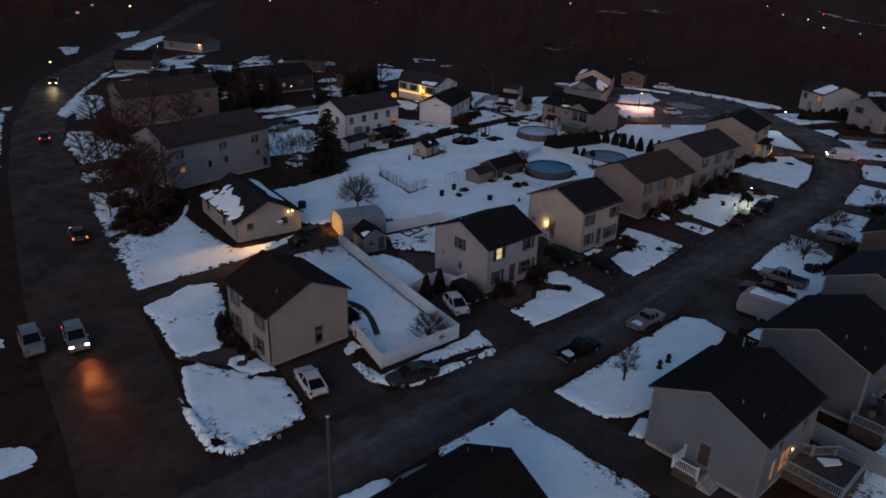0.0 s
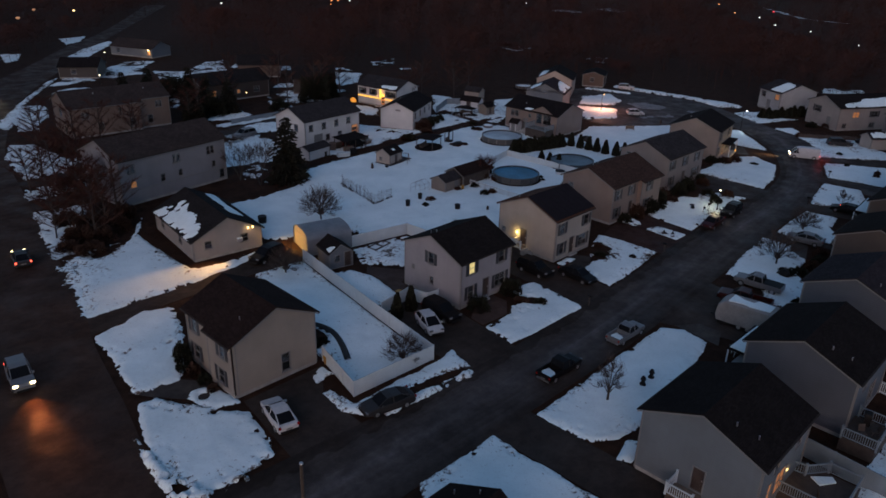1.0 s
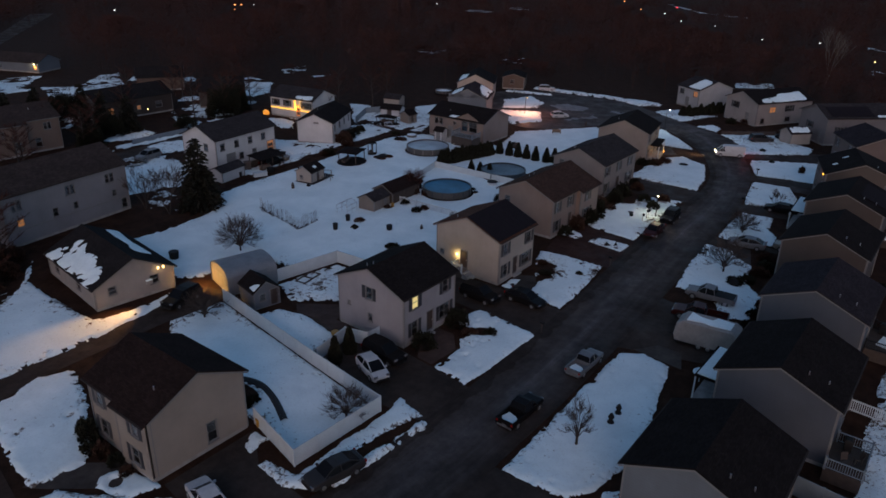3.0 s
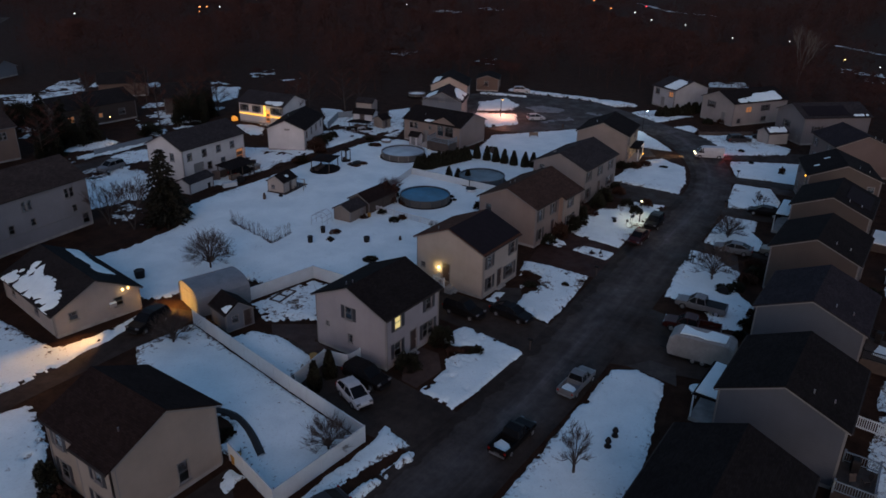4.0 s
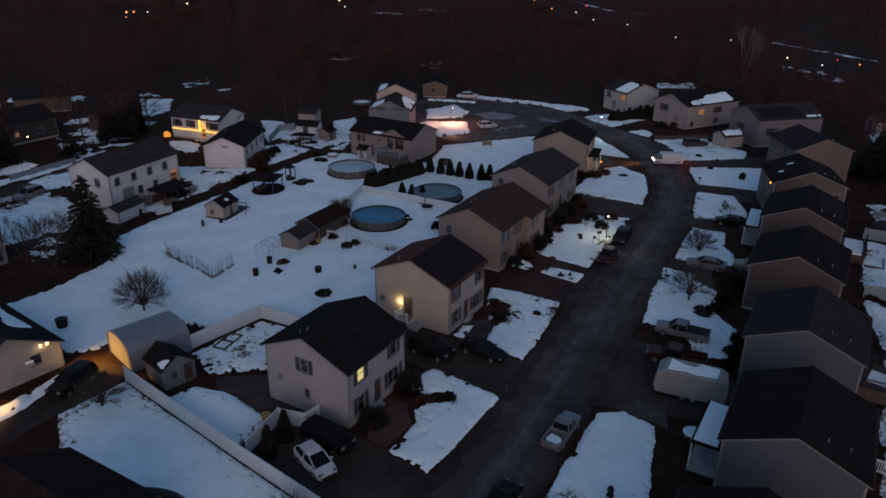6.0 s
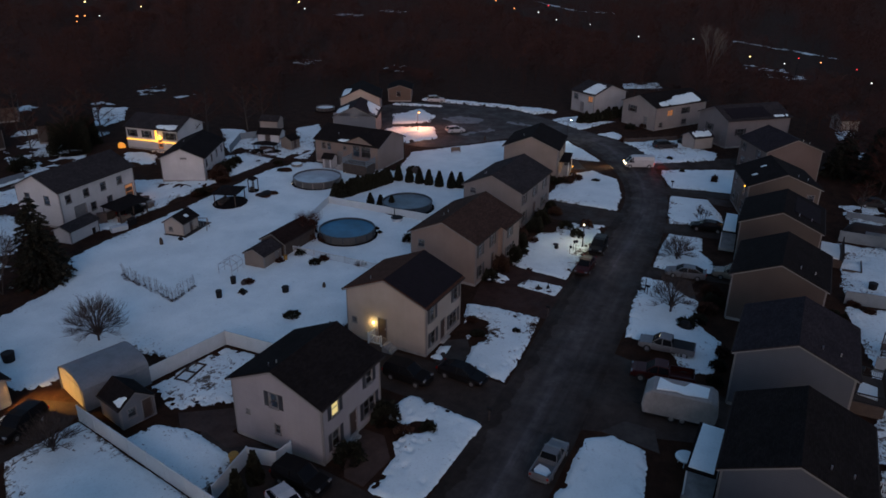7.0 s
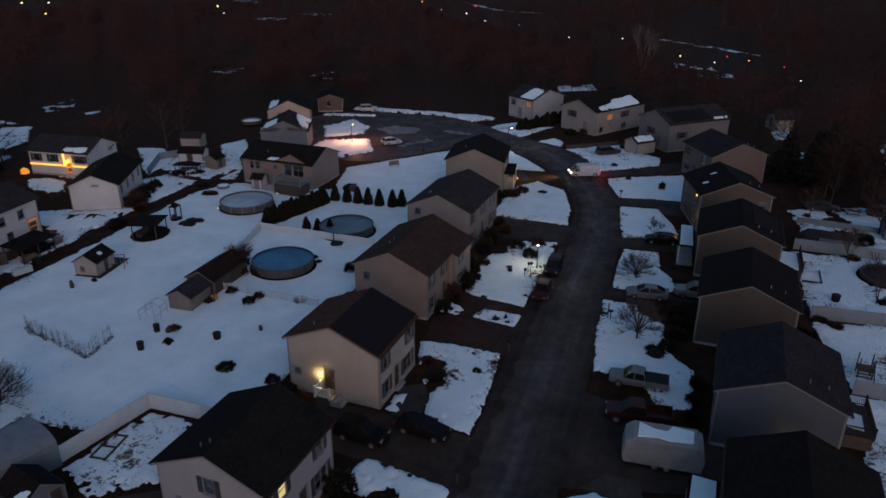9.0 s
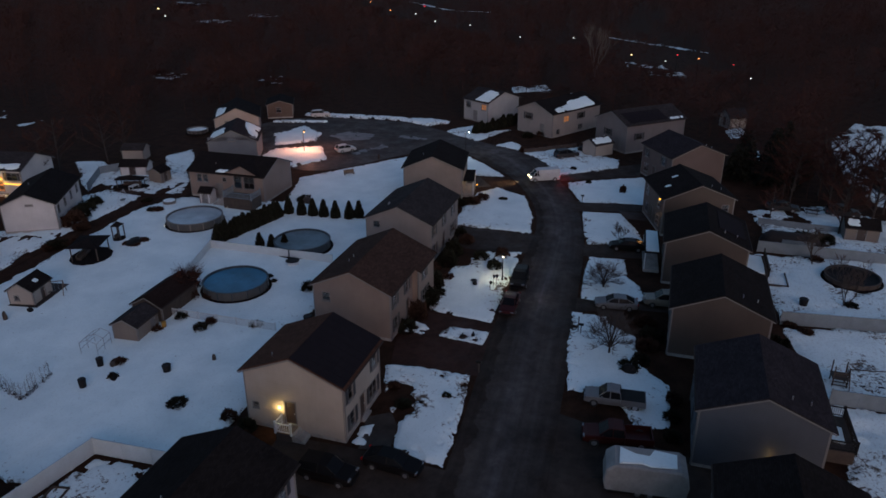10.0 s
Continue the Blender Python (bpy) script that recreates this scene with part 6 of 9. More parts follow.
WOODS = leafy("brown winter woods", (0.049, 0.02, 0.015), 0.12)
# darker, bluer copy of VINYL: shade behind the houses is in its colour
DIM_VINYL = plain("dim white vinyl", (0.145, 0.18, 0.21), 0.5, 0, 0.2, 0.8, 12.0)
COVER_DARK = plain("dark wet pool cover", (0.016, 0.015, 0.016), 0.7, 0, 0.5, 0.5, 4.0, 0.1)
COVER_DARK.node_tree.nodes["Principled BSDF"].inputs["Specular IOR Level"].default_value = 0.1

# ---- lamps that burn ----
WARM = (1.0, 0.56, 0.16)
AMBER = (1.0, 0.47, 0.085)
beam("flood_beam", (48.0, 77.25, 2.9), (52.2, 73.6, 0.6), 1500.0, AMBER, 64.0)
beam("flood_beam", (47.3, 77.25, 2.9), (34.5, 74.3, 0.0), 2600.0, (1.0, 0.45, 0.12), 50.0)
beam("flood_beam", (47.7, 77.2, 2.85), (50.49, 75.25, 0.0), 900.0, AMBER, 84.0)
lamp("flood_glow", (47.3, 77.4, 2.85), 2.0, WARM, 0.05)
lamp("flood_glow", (47.95, 77.35, 2.9), 5.0, WARM, 0.05)
lamp("porch_glow", (72.53, 55.39, 2.3), 19.0, (1.0, 0.62, 0.2), 0.06)
lamp("post_glow", (106.24, 44.19, 3.05), 150.0, (1.0, 0.8, 0.5), 0.1)
lamp("street_glow", (150.6, 93.5, 3.7), 560.0, (1.0, 0.34, 0.16), 0.15)
lamp("street_glow", (157.0, 62.6, 4.5), 70.0, (0.9, 0.95, 1.0), 0.15)
lamp("porch_glow", (112.75, 128.35, 2.5), 42.0, (1.0, 0.42, 0.06), 0.1)
lamp("porch_glow", (101.2, 222.0, 2.4), 70.0, (1.0, 0.72, 0.36), 0.1)
lamp("porch_glow", (138.33, 55.79, 1.3), 22.0, (1.0, 0.42, 0.1), 0.1)
lamp("porch_glow", (110.26, 159.01, 1.6), 24.0, (1.0, 0.5, 0.15), 0.1)
lamp("porch_glow", (84.35, 139.4, 1.4), 7.0, (1.0, 0.5, 0.2), 0.1)
lamp("porch_glow", (92.11, 110.38, 2.2), 8.0, (1.0, 0.35, 0.15), 0.08)
lamp("deck_glow", (52.59, 13.55, 2.0), 5.0, WARM, 0.08)
lamp("deck_glow", (78.0, 16.9, 1.9), 3.0, WARM, 0.08)
beam("headlight_beam", (145.07, 49.28, 0.75), (140.4, 58.4, 0.0), 800.0, (1.0, 0.72, 0.38))
lamp("tail_glow", (148.32, 43.53, 0.9), 24.0, (1.0, 0.05, 0.03), 0.1)
beam("headlight_beam", (17.3, 63.0, 0.75), (15.5, 47.0, 0.0), 900.0, (1.0, 0.26, 0.06), 34.0)
beam("headlight_beam", (17.3, 63.0, 0.75), (16.5, 57.5, 0.0), 260.0, (1.0, 0.28, 0.07), 84.0)
beam("headlight_beam", (50.2, 191.6, 0.8), (46.2, 180.0, 0.0), 500.0, (1.0, 0.75, 0.4), 60.0)
lamp("tail_glow", (25.54, 90.54, 0.9), 10.0, (1.0, 0.1, 0.05), 0.1)


def wall_light(label, at, out, bulb=None):
    root = thing("wall_lamp", label, "lamp", pose(*at))
    part("bracket", Shape().box(-0.06, -0.06, -0.12, 0.06, 0.06, 0.12), BLACK, root)
    part("bulb", Shape().tube((out[0], out[1], -0.1), (out[0], out[1], 0.12), 0.09, 0.12, 10), bulb or BULB, root, "glowing warm bulb")
    return root


wall_light("glowing floodlight under a bungalow gable", (47.95, 77.58, 3.0), (-0.02, -0.18))
wall_light("glowing floodlight under a bungalow gable", (47.35, 77.65, 3.0), (-0.02, -0.18))
wall_light("glowing entrance lamp on a cream house wall", (72.97, 55.4, 2.35), (-0.2, 0))
street_lamp("black lamp post with a glowing warm globe", 106.24, 44.19, 3.4, glowing("warm globe", (1.0, 0.82, 0.5), 3.0), name="lamp_post")
street_lamp("street lamp glowing orange over snow", 150.1, 93.5, 4.0, glowing("sodium lamp", (1.0, 0.45, 0.12), 4.0), (0.5, 0.0))
street_lamp("street lamp with a cold white light", 157.0, 63.2, 4.7, BULB_WHITE, (0.0, -0.6))
H_I = pose(112.04, 135.75, 0, 0, 0, -81)
FAR_BULB = glowing("bright porch bulb", (1.0, 0.78, 0.45), 3.0)
lights = thing("holiday_lights", "string of glowing amber holiday lights along a facade", "lights", H_I)
GLOW = glowing("amber string light", (1.0, 0.42, 0.04), 0.8)
part("string", Shape().tube((0.1, -0.1, 1.9), (6.9, -0.1, 1.9), 0.09, 0.09, 6), GLOW, lights)
part("string", Shape().tube((8.3, -0.1, 1.9), (11.5, -0.1, 1.9), 0.09, 0.09, 6), GLOW, lights)
part("string", Shape().tube((6.9, -0.12, 1.9), (6.9, -0.12, 4.0), 0.13, 0.13, 6), GLOW, lights)
part("string", Shape().rings([[(-1.3 + r * (1.1 + 0.25 * math.sin(2.3 * k + 9 * z)) * math.cos(k * 0.698), -0.3 + r * math.sin(k * 0.698), z + 0.1 * math.sin(3.1 * k)) for k in range(9)] for r, z in ((0.62, 0.0), (0.68, 0.45), (0.5, 0.8), (0.2, 1.0))]), glowing("amber net lights", (1.0, 0.36, 0.04), 0.2), lights, "lit shrub net of amber bulbs")

# ---- fences ----
fence("white vinyl privacy fence round a side yard", [(38.65, 50.66), (37.16, 44.2), (46.37, 43.8), (47.75, 53.69), (50.36, 70.34)], 1.6)
fence("white vinyl privacy fence round a back yard", [(57.16, 69.69), (65.56, 68.27), (66.02, 60.36)], 1.6)
fence("low white vinyl fence beside a parking place", [(48.54, 53.7), (52.93, 54.41), (53.55, 52.01), (55.04, 51.84)], 1.5)
fence("white vinyl fence round a swimming pool", [(95.05, 80.93), (104.26, 83.47), (104.72, 65.92)], 1.3)
fence("white picket fence beside a garden shed", [(86.9, 78.03), (87.28, 64.19)], 1.1, style="picket")
fence("white vinyl fence between two back yards", [(57.88, 14.1), (55.5, -11)], 1.8, DIM_VINYL)
fence("white vinyl fence between two back yards", [(90.71, 10.71), (90.98, -12.26)], 1.6, DIM_VINYL)
fence("white vinyl fence between two back yards", [(105.03, 13.31), (108.11, -11.74)], 1.6, DIM_VINYL)
fence("white vinyl fence between two back yards", [(125.17, 14.1), (125.34, -6.51)], 1.6, DIM_VINYL)
fence("white picket fence along a driveway", [(72.01, 12.55), (70.63, -6.58)], 1.3, style="picket")
fence("white vinyl fence behind a gabled house", [(118.5, 116.18), (126.53, 120.76), (132.34, 117.31)], 1.5, DIM_VINYL)

# ---- pools ----
pool("round above-ground pool with a blue winter cover", 94.91, 73.7, 3.75, COVER_BLUE, POOL_WALL, DARK_POOL)
pool("round above-ground pool with a grey winter cover", 108.24, 71.97, 3.7, COVER_GREY, DARK_POOL, DARK_POOL)
pool("round above-ground pool with an icy cover", 111.74, 91.09, 3.9, COVER_ICE, POOL_WALL, POOL_RAIL)
pool("round pool with a dark cover in a back yard", 119.0, 3.95, 3.05, COVER_DARK, WOOD_DARK, WOOD_DARK, 0.8)
pool("small round pool behind houses, covered with snow", 156.8, 122.0, 2.1, SNOW, POOL_WALL, POOL_RAIL, 0.9)

# ---- sheds and garages ----
shed("small slate-grey garden shed with a white window", pose(51.86, 69.3, 0, 0, 0, -102), 3.3, 2.8, 2.1, 1.0, SLATE, BLACK_ROOF, [("right", 0.6, 0.9, 0.7, 0.8, "dark"), ("right", 1.9, 0.12, 1.0, 1.8, "door")])
roof_snow(pose(51.86, 69.3, 0, 0, 0, -102), 3.3, 2.8, 2.1, 1.0, [(2.0, 0.1), (3.2, 0.0), (3.2, 1.0), (2.6, 0.8)], seed=81)
shed("pale garden shed with a slate roof", pose(81.03, 76.43, 0, 0, 0, 4), 3.6, 2.8, 1.9, 0.7, TAN, GREY_ROOF, [("front", 2.4, 0.3, 0.8, 1.5, "white_door")])
shed("long dark brown open-sided shelter by a pool", pose(85.2, 76.6, 0, 0, 0, 2), 6.6, 3.6, 2.0, 1.0, WOOD_DARK, UMBER_ROOF, [])
RUST_BED = plain("dark wet bark mulch", (0.02, 0.014, 0.012), 0.9, 0, 0.4, 2.0, 14.0, 0.5)
shed("white playhouse with a dark roof in the snow", pose(84.1, 92.8, 0, 0, 0, 12), 3.5, 2.9, 2.0, 0.9, CREAM, BLACK_ROOF, [("front", 1.5, 0.2, 0.7, 1.4, "door"), ("left", 0.7, 0.8, 0.5, 0.5, "dark")], name="playhouse")
single("play_pad", Shape().prism([(83.7, 92.1), (89.6, 93.2), (89.0, 96.6), (83.1, 95.6)], 0.0, 0.26), RUST_BED, "dark timber-edged bed under a playhouse", "garden bed", kind="structure")
roof_snow(pose(84.1, 92.8, 0, 0, 0, 12), 3.5, 2.9, 2.0, 0.9, [(1.4, 0.5), (2.2, 0.4), (2.2, 1.0), (1.4, 1.0)], seed=82)
shed("low white garden shed behind a gabled house", pose(127.0, 116.8, 0, 0, 0, -72), 4.6, 2.8, 1.8, 0.8, WHITE, BLACK_ROOF, [("front", 1.6, 0.15, 1.0, 1.5, "door")])
shed("small dark garden shed beside a ditch", pose(125.67, 107.46, 0, 0, 0, 0), 2.6, 2.4, 1.9, 0.7, TAN, BLACK_ROOF, [("front", 0.8, 0.15, 0.9, 1.6, "door")])
shed("pale shed with snow on its roof behind a house", pose(135.2, 123.2, 0, 0, 0, -73), 4.0, 3.0, 2.0, 0.8, CREAM, GREY_ROOF, [])
shed("small cream shed with snow on its roof", pose(163.26, 39.72, 0, 0, 0, -40), 4.6, 3.4, 2.3, 0.9, CREAM, GREY_ROOF, [])
roof_snow(pose(163.26, 39.72, 0, 0, 0, -40), 4.6, 3.4, 2.3, 0.9, [(0.2, 0.1), (4.4, 0.1), (4.4, 1.8), (0.2, 1.8)], seed=83)
shed("long low white shed beside parked things", pose(75.3, 103.94, 0, 0, 0, 10), 5.2, 2.6, 1.8, 0.6, WHITE, GREY_ROOF, [])


def barrel_garage(m, L, W, wall, rise):
    root = thing("portable_garage", "barrel-roofed portable garage lit by a floodlight", "garage", m)
    arc = []
    for k in range(13):
        c, q = math.cos(math.pi * k / 12), math.sin(math.pi * k / 12)
        arc.append((W / 2 - W / 2 * math.copysign(abs(c) ** 0.8, c), wall + rise * q ** 0.8))
    outline = [(0.0, 0.0), *arc, (W, 0.0)]
    skin = Shape()
    n = len(outline)
    for x0, x1 in ((-0.15, L + 0.05),):
        skin.add([(x, y, z) for x in (x0, x1) for y, z in outline], [(i, i + 1, n + i + 1, n + i) for i in range(n - 1)])
    cover = part("cover", skin, FABRIC, root, "grey tarpaulin cover", smooth=False)
    part("front_wall", Shape().add([(0, y, z) for y, z in outline] + [(0.06, y, z) for y, z in outline], [tuple(range(n)), tuple(range(2 * n - 1, n - 1, -1))]), TRIM, root)
    part("back_wall", Shape().add([(L, y, z) for y, z in outline] + [(L - 0.06, y, z) for y, z in outline], [tuple(range(n)), tuple(range(2 * n - 1, n - 1, -1))]), FABRIC, root)
    for k in range(3):
        part("door_panel", Shape().box(-0.05, 0.7 + k * 1.15, 0.05, 0.0, 1.8 + k * 1.15, 2.0), TRIM, root)
    for k in range(6):
        x = L * k / 5
        r = Shape()
        for (y0, z0), (y1, z1) in zip(outline, outline[1:]):
            r.tube((x, y0, z0 + 0.0), (x, y1, z1 + 0.0), 0.018, 0.018, 4, False)
        part("hoop", r, FABRIC, cover)


barrel_garage(pose(51.6, 70.9, 0, 0, 0, -15), 5.7, 5.1, 1.75, 1.2)
# ---- decks, steps, porches ----
deck("brown timber deck with white railings and a lit door", 51.48, 9.41, 56.12, 14.04, 0.8, [((51.48, 9.41), (51.41, 13.92)), ((51.48, 9.41), (56.17, 9.53)), ((56.17, 9.53), (56.15, 11.68)), ((56.15, 11.68), (54.57, 12.82)), ((54.57, 12.82), (54.35, 14))], WOOD_DARK, DIM_VINYL)
deck("dark timber deck with white railings", 60.86, 9.87, 64.85, 12.50, 1.2, [((60.86, 9.87), (60.84, 12.41)), ((60.86, 9.87), (64.88, 9.93)), ((64.88, 9.93), (64.85, 12.31))], WOOD_DARK, DIM_VINYL)
deck("dark timber deck with black railings", 82.24, 10.32, 87.18, 13.30, 1.2, [((82.24, 10.32), (82.24, 13.25)), ((82.24, 10.32), (87.15, 10.38)), ((87.15, 10.38), (87.18, 13.11))], WOOD_DARK, BLACK)
deck("snow-covered deck with a dark edge", 115.27, 13.71, 121.49, 16.55, 1.0, [((115.27, 13.71), (121.35, 13.76))], WOOD_DARK, BLACK)
single("deck_snow", Shape().prism([(115.67, 14.11), (117.98, 14.03), (120.95, 14.15), (121.12, 16.24), (115.66, 16.29)], 1.0, 1.12), SNOW, "flat layer of snow on a deck", "snow", kind="structure")
single("deck_snow", Shape().prism([(54.19, 11.62), (55.37, 10.88), (55.76, 11.28), (54.67, 12.43)], 0.8, 0.92), SNOW, "small patch of snow on a deck", "snow", kind="structure")
deck("small white entrance landing beside a house wall", 45.27, 17.15, 46.81, 19.14, 0.85, [((45.27, 17.15), (45.24, 19.11)), ((45.24, 19.11), (46.81, 19.14))], WOOD, name="landing")
deck("small white entrance landing with steps", 71.54, 53.8, 72.93, 55.24, 0.8, [((71.54, 53.8), (71.53, 55.22)), ((71.53, 55.22), (72.93, 55.24))], WOOD, name="landing")
deck("raised white balcony with railings on a beige house", 118.06, 85.51, 120.82, 90.41, 1.9, [((118.06, 85.51), (118.13, 90.33)), ((118.06, 85.51), (120.75, 85.59)), ((118.13, 90.33), (120.82, 90.41))], WOOD_DARK, DIM_VINYL, name="balcony")


def steps(label, m, n, width, rise=0.18, run=0.28):
    root = thing("steps", label, "steps", m)
    for k in range(n):
        part("step", Shape().box(-width / 2, -run * (k + 1), 0, width / 2, -run * k, rise * (n - k)), CONCRETE, root)
    return root


steps("concrete entrance steps below a landing", pose(72.24, 53.8, 0.02), 4, 1.2)
steps("concrete entrance steps below a landing", pose(46.06, 17.14, 0.02), 4, 1.3)
steps("white stairs down from a balcony", pose(119.37, 90.42, 0.05, 0, 0, 180), 9, 1.0, 0.2, 0.3)
steps("concrete front door steps", pose(58.84, 48.86, 0.02), 2, 1.6)
steps("concrete front door steps", pose(76.64, 49.72, 0.02), 2, 1.6)


def porch_roof(label, m, L, W, z, snowy=True):
    root = thing("porch", label, "porch", m)
    part("roof", Shape().box(0, 0, z, L, W, z + 0.14), BLACK_ROOF, root)
    if snowy:
        part("snow", Shape().prism([(0.25, 0.2), (L - 0.3, 0.22), (L - 0.2, W - 0.25), (0.3, W - 0.15)], z + 0.14, z + 0.24), SNOW, root, "flat layer of snow")
    for x in (0.1, L - 0.1):
        part("post", Shape().box(x - 0.06, W - 0.16, 0, x + 0.06, W - 0.04, z), VINYL, root)
    part("floor", Shape().box(0, 0, 0.0, L, W, 0.35), CONCRETE, root)
    return root


porch_roof("front porch with snow on its flat roof", pose(64.68, 21.74, 0), 6.2, 2.1, 2.55)
porch_roof("front porch with snow on its flat roof", pose(114.4, 26.29, 0, 0, 0, 4), 7.4, 1.9, 2.55)
porch_roof("front porch with a dark roof beside bushes", pose(133.8, 55.39, 0, 0, 0, 12) @ pose(7.0, 1.75, 0, 0, 0, 180), 6.0, 1.8, 2.6, False)

# ---- snow on roofs, solar panels ----
J = pose(41.95, 91.4, 0, 0, 0, -96.5)
roof_snow(J, 13.0, 8.7, 2.7, 2.2, [(0.6, -0.3), (12.4, -0.3), (12.2, 1.4), (11.0, 2.4), (9.6, 1.9), (8.4, 2.9), (5.5, 2.6), (4.2, 3.6), (1.5, 3.4)], seed=84, bare=0.31)
roof_snow(J, 13.0, 8.7, 2.7, 2.2, [(3.4, 0.6), (3.3, 2.7), (5.0, 2.9), (6.2, 2.2), (9.4, 2.5), (12.9, 2.2), (12.9, 0.4), (9.0, 1.0), (6.0, 0.9)], side="back", seed=85)
roof_snow(pose(29.9, 59.1, 0, 0, 0, -90), 8.4, 8.1, 5.5, 1.9, [(3.6, 0.4), (5.4, 0.3), (5.4, 0.75), (3.6, 0.8)], seed=86, thick=0.05)
roof_snow(pose(186.45, 71.94, 0, 0, 0, -120), 7.6, 10.0, 4.7, 1.8, [(3.4, 0.0), (7.6, 0.0), (7.6, 4.6), (3.8, 4.6)], seed=87)
roof_snow(pose(174.7, 49.8, 0, 0, 0, -31), 15.6, 9.6, 5.0, 1.9, [(1.6, 0.0), (14.2, 0.0), (14.2, 3.4), (7.6, 3.0), (6.6, 1.9), (1.8, 1.4)], seed=88)
roof_snow(pose(141.29, 98.32, 0, 0, 0, 25), 9.0, 8.5, 4.3, 2.0, [(0.6, 0.0), (8.8, 0.0), (8.8, 3.0), (5.0, 2.6), (2.0, 1.6)], seed=89, bare=0.22)
roof_snow(pose(141.29, 98.32, 0, 0, 0, 25), 9.0, 8.5, 4.3, 2.0, [(3.0, 0.0), (9.0, 0.0), (9.0, 3.4), (4.0, 2.8)], side="back", seed=90)
roof_snow(pose(157.81, 107.57, 0, 0, 0, 30), 10.0, 8.8, 4.3, 2.0, [(1.0, 0.2), (10.0, 0.2), (10.0, 2.2), (5.0, 2.6)], side="back", seed=91)
roof_snow(H_I, 11.6, 7.8, 4.3, 1.7, [(6.4, 0.0), (11.2, 0.0), (11.0, 1.3), (6.8, 1.2)], seed=92)
roof_snow(pose(122.0, 98.9, 0, 0, 0, -89), 13.2, 8.8, 4.3, 1.8, [(5.0, 0.1), (7.0, 0.1), (6.8, 0.8), (5.2, 0.8)], seed=93)
roof_snow(pose(129.9, 17.4, 0, 0, 0, 18), 9.4, 9.6, 5.5, 1.9, [(3.1, 2.2), (3.6, 2.1), (4.0, 3.9), (3.4, 4.2)], side="back", seed=94, thick=0.06, bare=0.1)
roof_snow(pose(129.9, 17.4, 0, 0, 0, 18), 9.4, 9.6, 5.5, 1.9, [(5.5, 1.1), (6.1, 1.0), (6.2, 1.8), (5.5, 1.9)], side="back", seed=100, thick=0.06)
roof_snow(pose(167.4, 34.5, 0, 0, 0, -46), 14.4, 9.2, 5.5, 1.9, [(10.6, 0.0), (14.0, 0.0), (14.0, 0.9), (10.6, 0.8)], seed=95)
solar(pose(72.8, 49.5, 0), 7.5, 9.0, 5.5, 1.9, -0.28, -0.15, 8, 3)
solar(pose(167.4, 34.5, 0, 0, 0, -46), 14.4, 9.2, 5.5, 1.9, 1.0, 0.3, 9, 2)
solar(pose(111.7, 16.8, 0, 0, 0, 1), 9.4, 9.1, 5.5, 1.9, 2.0, 0.3, 6, 2)

# ---- vehicles ----
vehicle("sedan", "white sedan parked on a driveway", heading(30.67, 45.83, (29.84, 42.18)) @ pose(0, 0, 0, 0, 0, 180), WHITE_CAR)
vehicle("hatch", "small white hatchback parked on a driveway", heading(50.2, 48.22, (49.33, 45.89)), WHITE_CAR)
vehicle("suv", "black car parked beside a pale grey house", heading(52.88, 49.18, (52.62, 44.76)), BLACK_CAR)
vehicle("sedan", "dark grey sedan parked at the street's edge", heading(38.21, 41.03, (32.63, 42.27)), GREY_CAR)
vehicle("pickup", "silver pickup truck with snow in its bed", heading(63.5, 33.5, (68.6, 33.4)) @ Matrix.Scale(0.85, 4), SILVER, snowy=True)
vehicle("pickup", "black pickup truck with a snowy load", heading(53.3, 34.2, (58.4, 34.1)) @ Matrix.Scale(0.88, 4), BLACK_CAR, snowy=True)
vehicle("pickup", "silver pickup truck with a black bed cover on a driveway", heading(85.02, 29.04, (84.63, 34.4)) @ Matrix.Scale(0.94, 4), SILVER, tonneau=True)
vehicle("pickup", "dark red pickup truck parked on a driveway", heading(79.66, 28.37, (78.66, 34.31)), RED_CAR)
vehicle("sedan", "silver sedan parked on a driveway", heading(103.6, 30.51, (103.03, 34.7)), SILVER)
vehicle("suv", "tan car parked beside a house", heading(105.76, 25.37, (105.21, 30.74)), TAN_CAR)
vehicle("sedan", "dark red car parked under a lamp post", heading(99.87, 41.86, (94.24, 41.56)), RED_CAR)
vehicle("suv", "black car parked along the street", heading(106.32, 42.08, (100.27, 41.67)), BLACK_CAR)
vehicle("sedan", "black car parked on a dark driveway", heading(71.18, 44.75, (70.9, 40.15)), BLACK_CAR)
vehicle("suv", "black car parked on a dark driveway", heading(68.67, 49.12, (68.5, 45.1)), BLACK_CAR)
vehicle("suv", "black car parked below a floodlight", heading(47.3, 73.54, (42.09, 72.41)), BLACK_CAR)
vehicle("sedan", "black car parked on a driveway", heading(120.72, 30.57, (120.2, 35.98)), BLACK_CAR)
vehicle("hatch", "white car parked at the turning circle", heading(152.8, 86.06, (158.52, 80.95)), WHITE_CAR)
vehicle("suv", "white car parked beyond the turning circle", heading(178.0, 103.9, (181.5, 98.7)) @ Matrix.Scale(0.93, 4), WHITE_CAR)
vehicle("suv", "black car parked on a driveway below a house", heading(167.67, 41.43, (161.6, 45.81)), BLACK_CAR)
vehicle("van", "white van with its lights on in the street bend", heading(146.64, 46.45, (144.09, 51.3)) @ Matrix.Scale(0.92, 4), WHITE_CAR, lights=True)
vehicle("suv", "dark car parked on a snowy lawn edge", heading(161.56, 44.79, (165.54, 39.76)), GREY_CAR)
vehicle("suv", "silver car driving with headlights on", heading(17.4, 65.66, (15.58, 52.88)), SILVER, lights=True)
